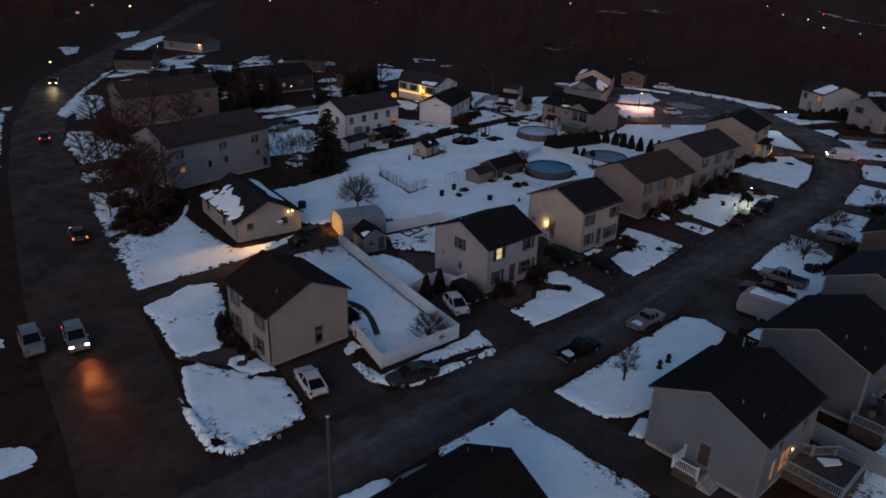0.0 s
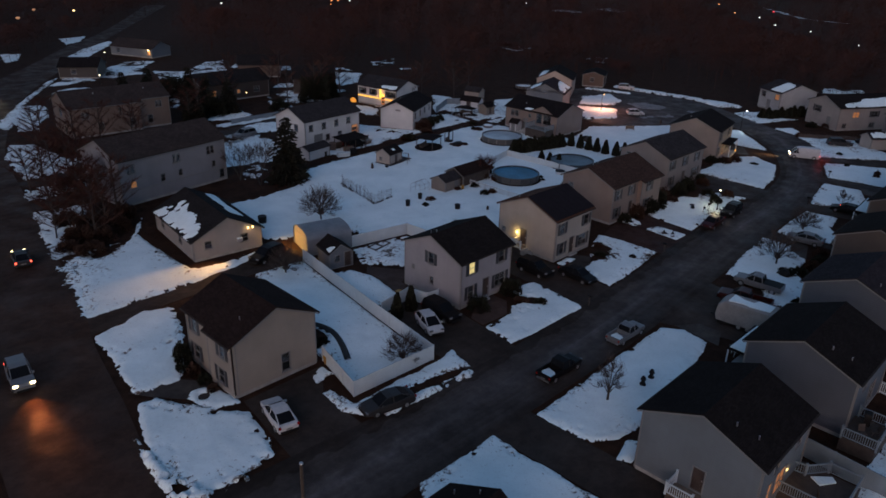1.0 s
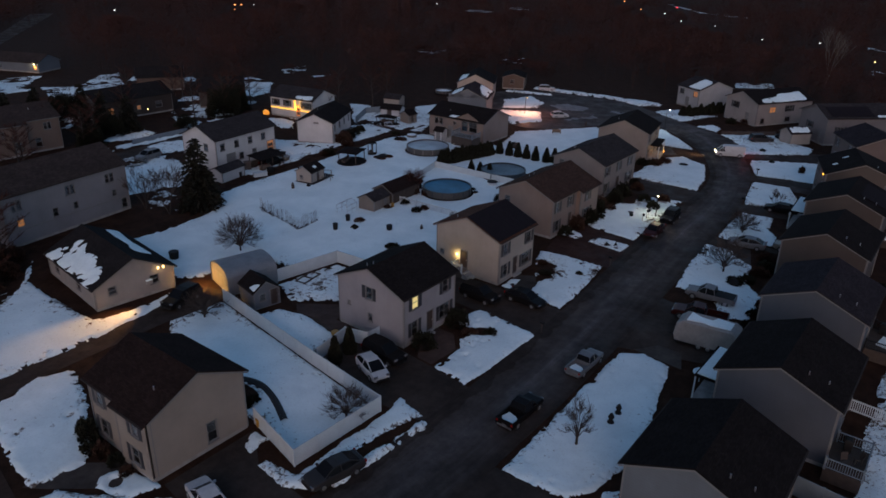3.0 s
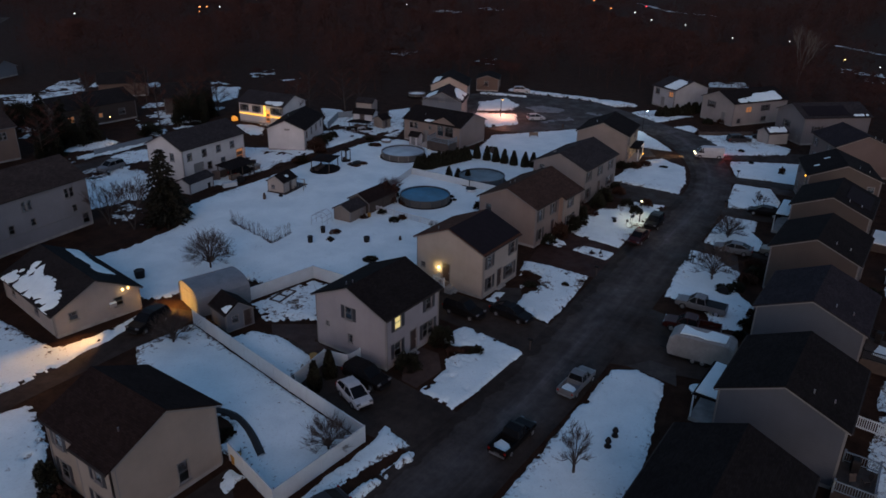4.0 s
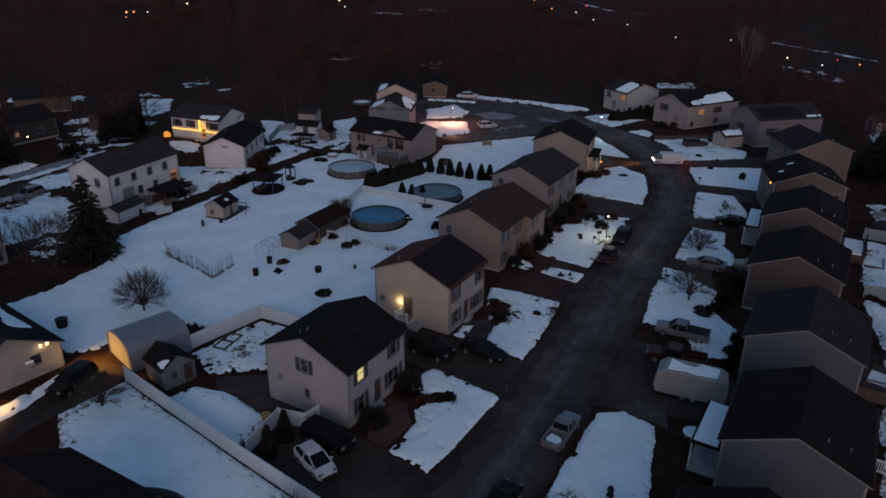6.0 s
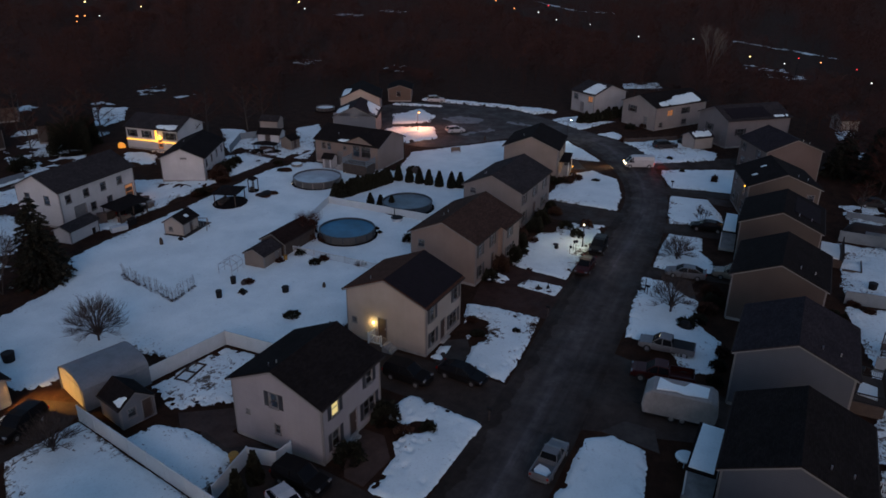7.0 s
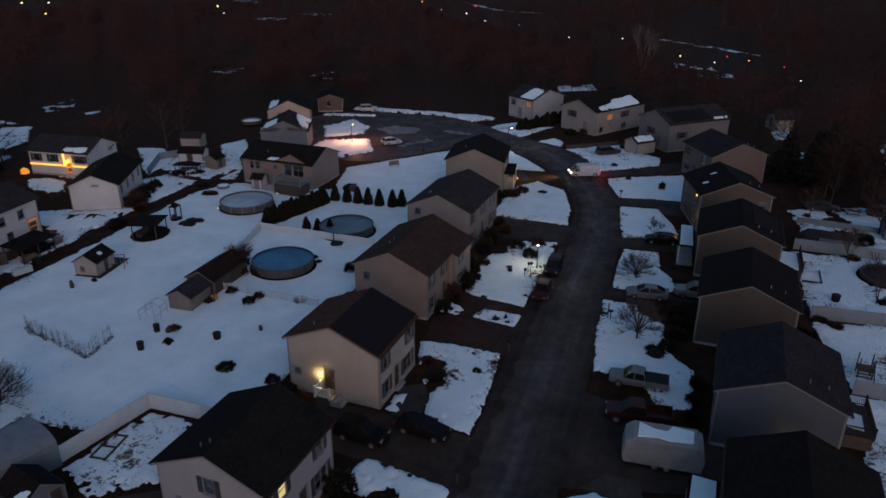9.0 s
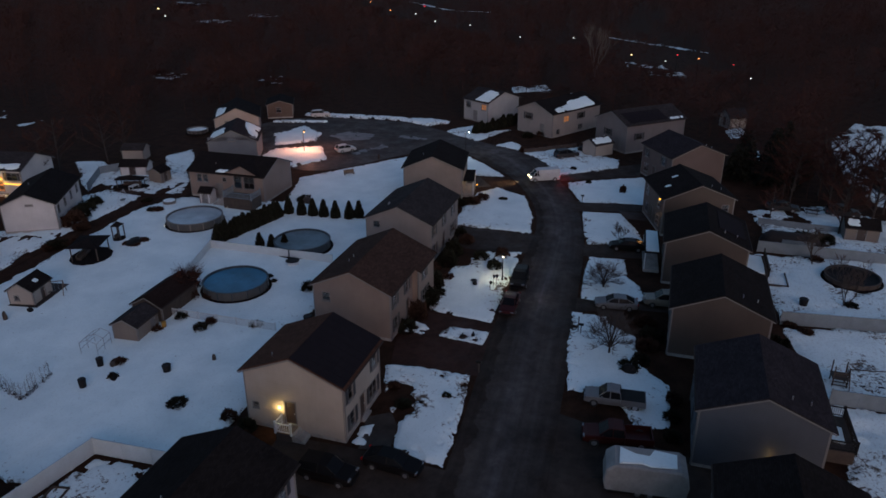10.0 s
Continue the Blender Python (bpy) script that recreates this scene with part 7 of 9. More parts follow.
vehicle("sedan", "dark car driving off with red tail lights", heading(25.6, 91.9, (27.4, 102.0)), GREY_CAR, lights=True)
vehicle("sedan", "dark car driving off with red tail lights", heading(35.4, 142.4, (38.2, 152.0)), GREY_CAR, lights=True)
vehicle("sedan", "distant car with bright headlights", heading(51.3, 194.3, (45.7, 179.0)), GREY_CAR, lights=True)
vehicle("suv", "silver car parked at the road's edge", heading(14.06, 67.43, (13.37, 60.85)), SILVER)
vehicle("suv", "silver car parked beside patches of snow", heading(75.04, 124.61, (69.91, 123.89)), SILVER)
fence("low white fence along a far driveway", [(78.64, 135.55), (90.58, 135.71)], 1.0, DIM_VINYL)
vehicle("suv", "dark car parked beside a white house", heading(86.95, 105.77, (92.5, 106.37)), BLACK_CAR)


def camper(m):
    root = thing("travel_trailer", "beige covered travel trailer with snow on top", "trailer", m)
    prof = [(-2.9, 0.55), (-3.05, 1.2), (-2.9, 2.3), (-2.3, 2.8), (2.4, 2.85), (2.9, 2.5), (3.1, 1.5), (2.95, 0.55)]
    s = Shape().rings([[(x * f, y, 0.55 + (z - 0.55) * f2) for x, z in prof] for y, f, f2 in ((-1.25, 0.96, 0.95), (-1.15, 1.0, 1.0), (1.15, 1.0, 1.0), (1.25, 0.96, 0.95))])
    part("body", s, CAMPER, root)
    part("snow", Shape().prism([(-2.0, -0.9), (-0.4, -0.7), (0.3, -0.95), (2.1, -0.8), (2.2, 0.7), (0.6, 0.95), (0.2, 0.2), (-0.8, 0.3), (-1.9, 0.9)], 2.80, 2.93), SNOW, root, "melting patch of snow")
    part("skirt", Shape().box(-2.7, -1.1, 0.25, 2.7, 1.1, 0.56), BLACK, root)
    part("hitch", Shape().tube((-2.9, 0, 0.5), (-3.8, 0, 0.45), 0.06, 0.05, 6), BLACK, root)
    for y in (-1.16, 1.16):
        for x in (-0.5, 0.4):
            wheel(root, x, y, 0.34)
    return root


camper(pose(74.72, 25.93, 0, 0, 0, -84))

# ---- trees, hedges, shrubs ----
dome_tree("bare round-crowned tree in a snowy yard", pose(59.96, 79.79, 0), 4.6, 2.7, seed=11)
dome_tree("slender bare young tree on a snowy lawn", pose(52.8, 28.7, 0), 4.4, 1.2, seed=12, limbs=13)
dome_tree("bare spreading tree on a snowy lawn", pose(93.39, 30.26, 0), 4.4, 2.4, seed=13, limbs=30)
dome_tree("small bare ornamental tree on a snowy lawn", pose(108.04, 32.38, 0), 2.9, 2.1, seed=14, limbs=28)
bare_tree("small bare tree on a snowy lawn", pose(120.26, 33.57, 0) @ pose(2, -1.5, 0), 3.0, 0.9, stems=2, twigs=5, seed=15)
dome_tree("bare twiggy shrub beside a white fence", pose(43.88, 45.35, 0), 2.7, 1.7, seed=16, name="bare_shrub", limbs=24)
dome_tree("bare twiggy shrub behind a corner house", pose(46.67, 68.63, 0), 3.0, 2.0, seed=17, name="bare_shrub", limbs=26)
bare_tree("bare tree in a back yard", pose(111.6, 6.0, 0), 5.6, 0.75, stems=3, seed=18)
bare_tree("bare tree in a back yard", pose(122.6, 7.77, 0), 5.4, 0.75, stems=3, seed=19)
bare_tree("bare tree beside a dark fir", pose(61.91, 98.13, 0), 7.0, 0.7, stems=3, seed=20)
bare_tree("bare tree beside a dark fir", pose(60.84, 102.34, 0), 6.0, 0.7, stems=3, seed=21)
for n, (x, y, h) in enumerate([(34.58, 92.79, 8.0), (37.56, 96.51, 9.0), (33.44, 97.98, 7.0), (40.04, 99.2, 9.5), (36.39, 101.74, 7.5), (43.33, 113.55, 9.0), (46.13, 128.63, 10.0), (52.26, 135.21, 9.0), (42.12, 123.13, 8.0)]):
    brush_tree("tall bare tree with brown twigs by the road", pose(x, y, 0), h, h * 0.42, seed=30 + n)
fir_tree("tall dark fir tree at the edge of a snowy yard", pose(66.58, 97.41, 0), 10.5, 3.6)
for n, (x, y, h) in enumerate([(65.55, 155.26, 9.0), (80.2, 148.07, 8.5), (83.31, 144.3, 7.5), (79.14, 153.58, 9.0), (160.29, 9.41, 9.0), (165.55, 13.44, 7.0), (169.41, 6.49, 8.0), (157.42, 15.36, 6.0), (74.93, 164.43, 8.0)]):
    fir_tree("dark fir tree behind houses", pose(x, y, 0), h, 2.5, seed=50 + n)
for n, (x, y) in enumerate([(119.11, 79.91), (119.19, 77.84), (119.37, 76.08), (119.45, 74.32), (119.52, 72.46), (119.9, 70.4), (120.6, 69.17), (106.87, 77.62), (106.96, 75.86), (107.35, 74.12)]):
    column_cedar(pose(x, y, 0), 2.5 if n < 7 else 1.7, 0.62 if n < 7 else 0.5, seed=60 + n)
for n in range(15):
    f = n / 14
    column_cedar(pose(106.11 + 11.27 * f, 83.62 - 2.82 * f + rnd(-0.15, 0.15), 0), rnd(2.1, 2.6), 0.75, seed=80 + n, group="dense cedar hedge", label="cedar in a dense dark hedge")
for x, y in ((49.26, 52.11), (51.45, 52.36)):
    column_cedar(pose(x, y, 0), 2.6, 0.55, seed=int(x), group="cedars by a driveway")
SHRUBS = [
    (62.52, 47.79, 1.5, 1.9), (56.96, 47.67, 1.4, 1.7), (61.75, 45.58, 0.9, 0.5), (63.15, 44.01, 0.8, 0.4), (79.24, 46.91, 0.9, 0.22), (81.64, 48.77, 0.8, 0.35),
    (73.09, 66, 1.1, 0.7), (91.68, 51.18, 1.1, 1.6), (94.9, 51.04, 1.3, 2.3), (98.53, 50.92, 1.4, 2.4), (102.16, 51.59, 1.5, 2.6), (104.39, 52.45, 1.4, 2.2), (109.05, 51.93, 1.4, 2.2), (112.5, 52.21, 1.4, 2.4),
    (116.77, 51.68, 1.2, 1.3), (119.03, 53.15, 1.0, 1.2), (131.33, 55.04, 1.2, 1.2), (133.77, 53.86, 1.3, 1.3), (109.39, 45.97, 1.1, 1.6), (111.65, 48.33, 1.2, 1.5), (113.44, 45.94, 1.1, 1.5), (97.92, 50.6, 0.9, 0.7), (100.94, 50.36, 0.8, 0.5), (104.99, 50.64, 0.9, 0.8), (147.26, 38.84, 0.6, 0.5), (154.15, 42.41, 0.7, 0.7), (143.84, 33.03, 0.6, 1.6), (134.83, 50.81, 0.9, 0.4), (130.55, 56.86, 1.2, 1.4), (131.53, 54.73, 1.3, 1.4), (96.89, 65.43, 0.8, 1.5), (174.39, 54.68, 1.3, 1.3), (176.39, 52.25, 1.2, 1.2), (81.44, 43.54, 0.5, 0.5),
    (97.76, 26.25, 1.5, 1.2), (95.77, 26.62, 1.3, 1.1), (92.78, 27.17, 1.0, 0.9), (91.19, 28.14, 1.2, 1.0), (100.57, 27.08, 1.4, 1.2), (84.22, 24.08, 0.9, 0.9), (81.45, 23.85, 0.8, 0.8), (87, 23.92, 0.9, 1.0),
    (28.97, 58.6, 0.8, 2.9), (29.26, 60.02, 0.7, 1.6), (28.91, 56.68, 0.7, 1.2), (28.95, 54.86, 0.7, 1.0), (28.39, 57.68, 0.7, 0.9), (28.85, 53.23, 0.6, 0.7), (36.85, 51.63, 0.8, 0.8), (40.38, 53.11, 0.9, 0.7), (86.59, 71.64, 0.75, 1.0), (86.7, 75.35, 0.8, 1.0), (87.69, 66.75, 0.9, 0.7),
    (77.2, 75.6, 0.8, 0.7), (74.9, 74.4, 0.6, 0.6), (85.2, 72.0, 0.9, 0.9), (83.6, 76.2, 0.7, 0.7), (95.6, 80.6, 1.4, 0.9), (99.2, 77.0, 0.7, 0.4),
    (125.77, 64.97, 0.8, 0.8), (93.21, 78.82, 1.2, 1.6), (91.37, 77.94, 1.0, 1.4), (72.81, 60.51, 0.8, 1.0), (72.02, 58.26, 0.9, 1.2), (98.66, 103.62, 1.7, 1.1), (105.71, 107.02, 2.1, 2.6), (108.42, 108.59, 1.9, 2.2), (110.92, 109.74, 1.8, 1.8), (105.08, 105.31, 1.4, 1.0), (113.62, 110.46, 1.4, 1.8), (93.52, 140.7, 2.6, 2.6), (114.12, 99.57, 0.9, 1.0), (124.79, 80.27, 1.4, 1.2),
]
for n, (x, y, r, h) in enumerate(SHRUBS):
    shrub(pose(x, y, 0), r, h, seed=100 + n, material=BROWN_BUSH if n % 3 == 2 else None, label="rounded brown leafless shrub" if n % 3 == 2 else "rounded dark evergreen shrub")
for n in range(26):
    f = n / 26
    x, y = (71.49 - 1.87 * f / 0.7, 90.02 - 10.38 * f / 0.7) if f < 0.7 else (69.62 + 4.13 * (f - 0.7) / 0.3, 79.64 + 0.73 * (f - 0.7) / 0.3)
    sapling(pose(x + rnd(-0.15, 0.15), y, 0.1), rnd(1.5, 2.0), seed=200 + n)
for n in range(14):
    x, y = 173.74 + 12.40 * n / 14, 65.65 - 5.34 * n / 14 - 1.2 * (n % 2)
    column_cedar(pose(x, y, 0), rnd(1.4, 2.2), 0.8, seed=300 + n, group="shrubs below a white house", label="dark evergreen shrub below a house")
for x, y in ((157.86, -6.87), (166.02, -7.36), (172.12, -11.32), (159.94, -14.37)):
    vehicle("suv", "dark car parked on a snowy lot beyond trees", heading(x, y, (x + 4, y + 1)), GREY_CAR)
for n, (x, y, r, h) in enumerate([(32.63, 89.61, 2.0, 1.6), (35.09, 92.8, 2.4, 2.2), (38.09, 94.96, 2.4, 2.4), (33.1, 94.84, 2.2, 2.0), (35.89, 98.15, 2.4, 2.4), (40.58, 98.68, 2.0, 2.2), (33.98, 101.25, 2.0, 1.8), (30.94, 92.17, 1.6, 1.2), (38.91, 108.14, 2.2, 2.6), (39.2, 114.5, 2.4, 2.4), (43.19, 119.97, 2.4, 2.6), (46.01, 136.17, 2.4, 2.6), (49.21, 130.85, 2.6, 2.8)]):
    shrub(pose(x, y, 0), r, h, seed=450 + n, material=BROWN_BUSH, label="large tangled brown thicket beside the road", name="thicket")

# ---- back yards beyond the row ----
def tarp_shelter(label, m, stations):
    """Rounded tarpaulin hood over hoops; stations: y, height, half width."""
    root = thing("tarp_shelter", label, "shelter", m)
    rings = [[(w * math.cos(math.pi * k / 10), y, h * math.sin(math.pi * k / 10) ** 0.7) for k in range(11)] for y, h, w in stations]
    part("cover", Shape().rings(rings), RUST_TARP, root, smooth=True)
    panel = part("panel", Shape().box(-1.36, 2.6, 0.05, -1.3, 6.6, 1.3), DIM_VINYL, root, "dull grey panel")
    for y in (2.6, 4.6, 6.56):
        part("batten", Shape().box(-1.4, y, 0.05, -1.36, y + 0.06, 1.36), DIM_VINYL, panel)
    return root


RUST_TARP = plain("rust-brown tarpaulin", (0.012, 0.0068, 0.006), 0.8, 0, 0.35, 0.9, 8.0, 0.3)
tarp_shelter("long rust-brown tarpaulin shelter along a back fence", pose(128.6, 13.6, 0, 0, 0, 180) @ Matrix.Scale(-1, 4, (1, 0, 0)), [(0.0, 0.5, 0.9), (0.35, 1.25, 1.15), (1.2, 1.95, 1.3), (4.4, 1.9, 1.3), (6.6, 1.65, 1.25), (7.3, 1.2, 1.1), (7.6, 0.5, 0.9)])
shed("small garden shed with snow on its roof", pose(132.74, 2.57, 0, 0, 0, -90), 4.2, 3.2, 2.0, 0.9, TAN, BLACK_ROOF, [("front", 1.5, 0.15, 1.1, 1.7, "door")])
roof_snow(pose(132.74, 2.57, 0, 0, 0, -90), 4.2, 3.2, 2.0, 0.9, [(0.3, 0.3), (1.8, 0.2), (1.7, 1.5), (0.4, 1.5)], seed=96)
fence("low fence across a back yard", [(135.83, 13.2), (135.09, -0.55)], 1.0, DIM_VINYL)
vehicle("sedan", "dark car standing among bare trees", heading(142.99, 9.29, (143.04, 3.4)), GREY_CAR)
vehicle("suv", "dark car standing among bare trees", heading(143, 1.04, (142.91, -4.44)), GREY_CAR)
picnic = thing("picnic_table", "dark wooden picnic table in the snow", "table", pose(142.26, 5.25, 0.05, 0, 0, 80))
part("tabletop", Shape().box(-1.0, -0.4, 0.72, 1.0, 0.4, 0.77), WOOD_DARK, picnic)
for y in (-0.75, 0.75):
    part("bench", Shape().box(-1.0, y - 0.14, 0.42, 1.0, y + 0.14, 0.46), WOOD_DARK, picnic)
for x in (-0.7, 0.7):
    part("leg", Shape().tube((x, -0.75, 0), (x, 0.3, 0.72), 0.04, 0.04, 4), WOOD_DARK, picnic)
    part("leg", Shape().tube((x, 0.75, 0), (x, -0.3, 0.72), 0.04, 0.04, 4), WOOD_DARK, picnic)
for n, (x, y, h) in enumerate([(138.4, 11.43, 5.0), (134.74, 2.87, 8.5), (139.19, -2.01, 10.5), (142.7, -2.98, 11.0), (145.85, 2.42, 10.0), (148.32, -1, 11.5), (147.01, 7.83, 9.0), (151.96, 2.94, 11.0), (154.95, -0.5, 10.0), (150.58, 8.35, 9.0), (136.18, -5.44, 10.0), (141.21, -7.4, 10.0), (145.73, -4.93, 12.0), (150.77, -3.94, 12.0), (143.8, 0.45, 11.0), (153.57, 6.39, 10.0), (148.78, -7.39, 12.0)]):
    brush_tree("tall bare brown tree behind back yards", pose(x, y, 0), h, h * 0.42, seed=600 + n, n=400 if n == 0 else 1500)
for n, (x, y, h) in enumerate([(157.76, 7.01, 6.5), (158.99, 13.39, 7.0), (163.39, 10.02, 6.0), (155.22, 10.36, 5.5), (161.62, 4.48, 6.5)]):
    fir_tree("dark fir tree behind houses", pose(x, y, 0), h, 2.2, seed=620 + n)
for n, (x, y, r, h) in enumerate([(104.77, 12.43, 0.8, 0.6), (103.54, 10.94, 0.9, 0.6), (99.95, 13.45, 0.5, 1.3), (100.87, 14.44, 0.9, 0.9), (111.48, 5.35, 0.9, 0.6), (123.79, 7.19, 1.0, 0.9), (131.22, 4.91, 1.4, 1.5), (131.64, 7.83, 1.4, 1.3)]):
    shrub(pose(x, y, 0), r, h, seed=640 + n, material=BROWN_BUSH if n in (0, 1, 5) else None, label="small dry shrub in a snowy yard" if n in (0, 1, 5) else "dark shrub in a snowy yard")
edge = thing("garden_bed", "dark timber edging of a garden bed in the snow", "garden bed", pose(114.49, 11.43, 0.1))
for a in ((0.0, 0.0, 0.14, 2.2), (0.0, 0.0, 3.9, 0.14)):
    part("board", Shape().box(a[0], a[1], 0, a[2], a[3], 0.25), WOOD_DARK, edge)
fort = thing("play_tower", "dark wooden play tower beside a swing set", "play tower", pose(94.2, 9.49, 0))
for x in (-0.6, 0.6):
    for y in (-0.6, 0.6):
        part("post", Shape().box(x - 0.05, y - 0.05, 0, x + 0.05, y + 0.05, 2.3), WOOD_DARK, fort)
part("platform", Shape().box(-0.7, -0.7, 1.0, 0.7, 0.7, 1.08), WOOD_DARK, fort)
for k in (0.35, 0.7, 1.35, 1.6):
    part("rail", Shape().box(-0.7, -0.66, k, 0.7, -0.61, k + 0.1), WOOD_DARK, fort)
    part("rail", Shape().box(-0.66, -0.7, k, -0.61, 0.7, k + 0.1), WOOD_DARK, fort)

# ---- behind the white house: a lean-to shelter and its clutter ----
lean = thing("lean_to", "dark lean-to shelter crowded with stored things", "shelter", pose(83.26, 103.96, 0, 0, 0, 6))
for x in (0.0, 2.6, 5.2):
    for y in (0.0, 2.8):
        part("post", Shape().box(x - 0.06, y - 0.06, 0, x + 0.06, y + 0.06, 2.1 + 0.1 * y), WOOD_DARK, lean)
part("roof", Shape().add([(x, y, z + k) for k in (0.0, 0.08) for x in (-0.3, 5.5) for y, z in ((-0.3, 2.08), (3.1, 2.42))], [(0, 1, 3, 2), (4, 6, 7, 5), (0, 2, 6, 4), (0, 4, 5, 1), (2, 3, 7, 6), (1, 5, 7, 3)]), BLACK_ROOF, lean)
part("back_wall", Shape().box(0.0, 2.84, 0, 5.2, 2.9, 1.3), WOOD_DARK, lean)
part("counter", Shape().box(0.3, 0.2, 0, 2.2, 0.9, 0.9), WOOD, lean)
for n, (x, y, w, d, hh, mat) in enumerate([(82.45, 106.68, 1.1, 0.9, 1.5, BROWN_WALL), (81.63, 102.45, 2.2, 0.8, 0.7, VINYL), (84.08, 102.73, 0.9, 0.7, 0.9, BLACK), (90.04, 105.87, 1.2, 0.8, 0.7, WOOD), (91.27, 106.97, 0.9, 0.9, 0.5, CONCRETE), (91.48, 108.24, 1.3, 0.7, 0.9, WOOD_DARK), (79.38, 104.9, 0.8, 0.7, 0.8, BLACK)]):
    box = thing("storage_box", "storage box standing beside a white house", "box", pose(x, y, 0.05, 0, 0, 12 * n - 30))
    part("body", Shape().box(-w / 2, -d / 2, 0, w / 2, d / 2, hh * 0.86), mat, box)
    part("lid", Shape().prism([(-w / 2 - 0.04, -d / 2 - 0.04), (w / 2 + 0.04, -d / 2 - 0.04), (w / 2 + 0.04, d / 2 + 0.04), (-w / 2 - 0.04, d / 2 + 0.04)], hh * 0.86, hh), mat, box)
shed("little white shed against a beige house", pose(118.82, 95.18, 0, 0, 0, -84), 1.9, 1.8, 2.0, 0.6, WHITE, BLACK_ROOF, [("front", 0.5, 0.12, 0.8, 1.6, "white_door")])
bench = thing("garden_bench", "brown garden bench half buried in snow", "bench", pose(139.27, 79.19, 0.1, 0, 0, -50))
part("seat", Shape().box(-0.9, -0.25, 0.38, 0.9, 0.25, 0.45), WOOD, bench)
part("backrest", Shape().box(-0.9, 0.22, 0.45, 0.9, 0.28, 0.95), WOOD, bench)
for x in (-0.8, 0.8):
    part("leg", Shape().box(x - 0.05, -0.25, 0, x + 0.05, 0.28, 0.38), WOOD, bench)
tub = thing("garden_tub", "round dark tub half full of snow", "tub", pose(117.5, 99.8, 0.05))
part("wall", Shape().tube((0, 0, 0), (0, 0, 0.6), 0.95, 1.05, 16), POOL_RAIL, tub)
part("snow", Shape().tube((0, 0, 0.6), (0, 0, 0.66), 0.9, 0.7, 16), SNOW, tub)

for n, (x, y, h) in enumerate([(98.97, 145.34, 9.0), (104.17, 142.23, 10.0), (108.4, 145.13, 9.0), (113.63, 144.76, 10.0), (101.18, 156.46, 9.0), (109.71, 165.68, 10.0), (97.02, 167.43, 9.0), (115.87, 152.57, 10.0), (88.55, 153.82, 8.0), (71.89, 140.21, 8.0), (76.03, 143.62, 9.0), (69.79, 146.65, 9.0), (59.48, 136.51, 8.0), (56.44, 131.01, 8.0), (119.69, 126.54, 9.0), (126.04, 128.94, 10.0), (133.33, 124.88, 10.0), (139.7, 126.2, 9.0)]):
    brush_tree("tall bare brown tree between far houses", pose(x, y, 0), h, h * 0.4, seed=700 + n, n=700)

for n, (x, y, h) in enumerate([(39.4, 106.4, 7.5), (38.0, 101.2, 7.0), (40.6, 112.4, 8.0), (31.05, 96.34, 7.0), (32.75, 101.62, 8.0), (35.2, 111.19, 8.0), (37.85, 104.95, 8.5), (34.48, 116.46, 7.5), (39.12, 119.28, 8.0), (41.85, 110.32, 8.0), (44.11, 126.41, 8.5), (39.97, 128.93, 7.5), (42.87, 139.29, 8.0), (46.35, 148.12, 8.0)]):
    brush_tree("tall bare tree with brown twigs by the road", pose(x, y, 0), h, h * 0.4, seed=740 + n, n=1000)


# ---- on the decks ----
def grill(x, y, z, turn):
    root = thing("barbecue_grill", "black covered barbecue grill on a deck", "grill", pose(x, y, z, 0, 0, turn))
    part("body", Shape().box(-0.4, -0.28, 0.75, 0.4, 0.28, 0.98), BLACK, root)
    part("hood", Shape().rings([[(px * f, py * f, zz) for px, py in ((-0.42, -0.3), (0.42, -0.3), (0.42, 0.3), (-0.42, 0.3))] for f, zz in ((1.0, 0.98), (0.95, 1.12), (0.7, 1.22))]), BLACK, root)
    part("cabinet", Shape().box(-0.36, -0.25, 0.08, 0.36, 0.25, 0.75), BLACK, root)
    part("side_shelf", Shape().box(0.42, -0.22, 0.86, 0.78, 0.22, 0.9), METAL, root)


def deck_chair(x, y, z, turn):
    root = thing("deck_chair", "dark slatted chair on a deck", "chair", pose(x, y, z, 0, 0, turn), "chairs on a deck")
    part("seat", Shape().box(-0.26, -0.26, 0.38, 0.26, 0.26, 0.43), WOOD_DARK, root)
    part("backrest", Shape().prism([(0.2, 0.43), (0.26, 0.43), (0.4, 1.0), (0.35, 1.0)], -0.26, 0.26, lambda a, b, c: (a, c, b)), WOOD_DARK, root)
    for px in (-0.23, 0.23):
        for py in (-0.23, 0.23):
            part("leg", Shape().box(px - 0.025, py - 0.025, 0, px + 0.025, py + 0.025, 0.38), WOOD_DARK, root)


grill(63.99, 11.48, 1.2, 10)
deck_chair(62.02, 11.25, 1.2, 40)
deck_chair(63.01, 10.58, 1.2, -60)
deck_chair(52.63, 11.01, 0.8, 120)
grill(86.38, 12.31, 1.2, -10)
single("deck_snow", Shape().prism([(83.22, 10.91), (85.39, 10.84), (85.79, 12.11), (83.62, 12.48)], 1.2, 1.3), SNOW, "small patch of snow on a deck", "snow", kind="structure")

# ---- far side and turning circle ----
for n, (x, y, r, h) in enumerate([(104.7, 142.69, 4.2, 7.5), (109.98, 145.31, 3.6, 6.5), (79.16, 144.42, 3.6, 5.5), (80.6, 164.23, 4.0, 6.5), (73.45, 140.8, 3.0, 5.0)]):
    shrub(pose(x, y, 0), r, h, seed=800 + n, label="large dark spreading evergreen between houses", name="evergreen_tree")
for n in range(7):
    f = n / 6
    shrub(pose(163.08 + 6.98 * f, 53.22 - 8.89 * f, 0), 0.9, 1.0, seed=820 + n, material=BROWN_BUSH, label="dry shrub along a low garden wall")
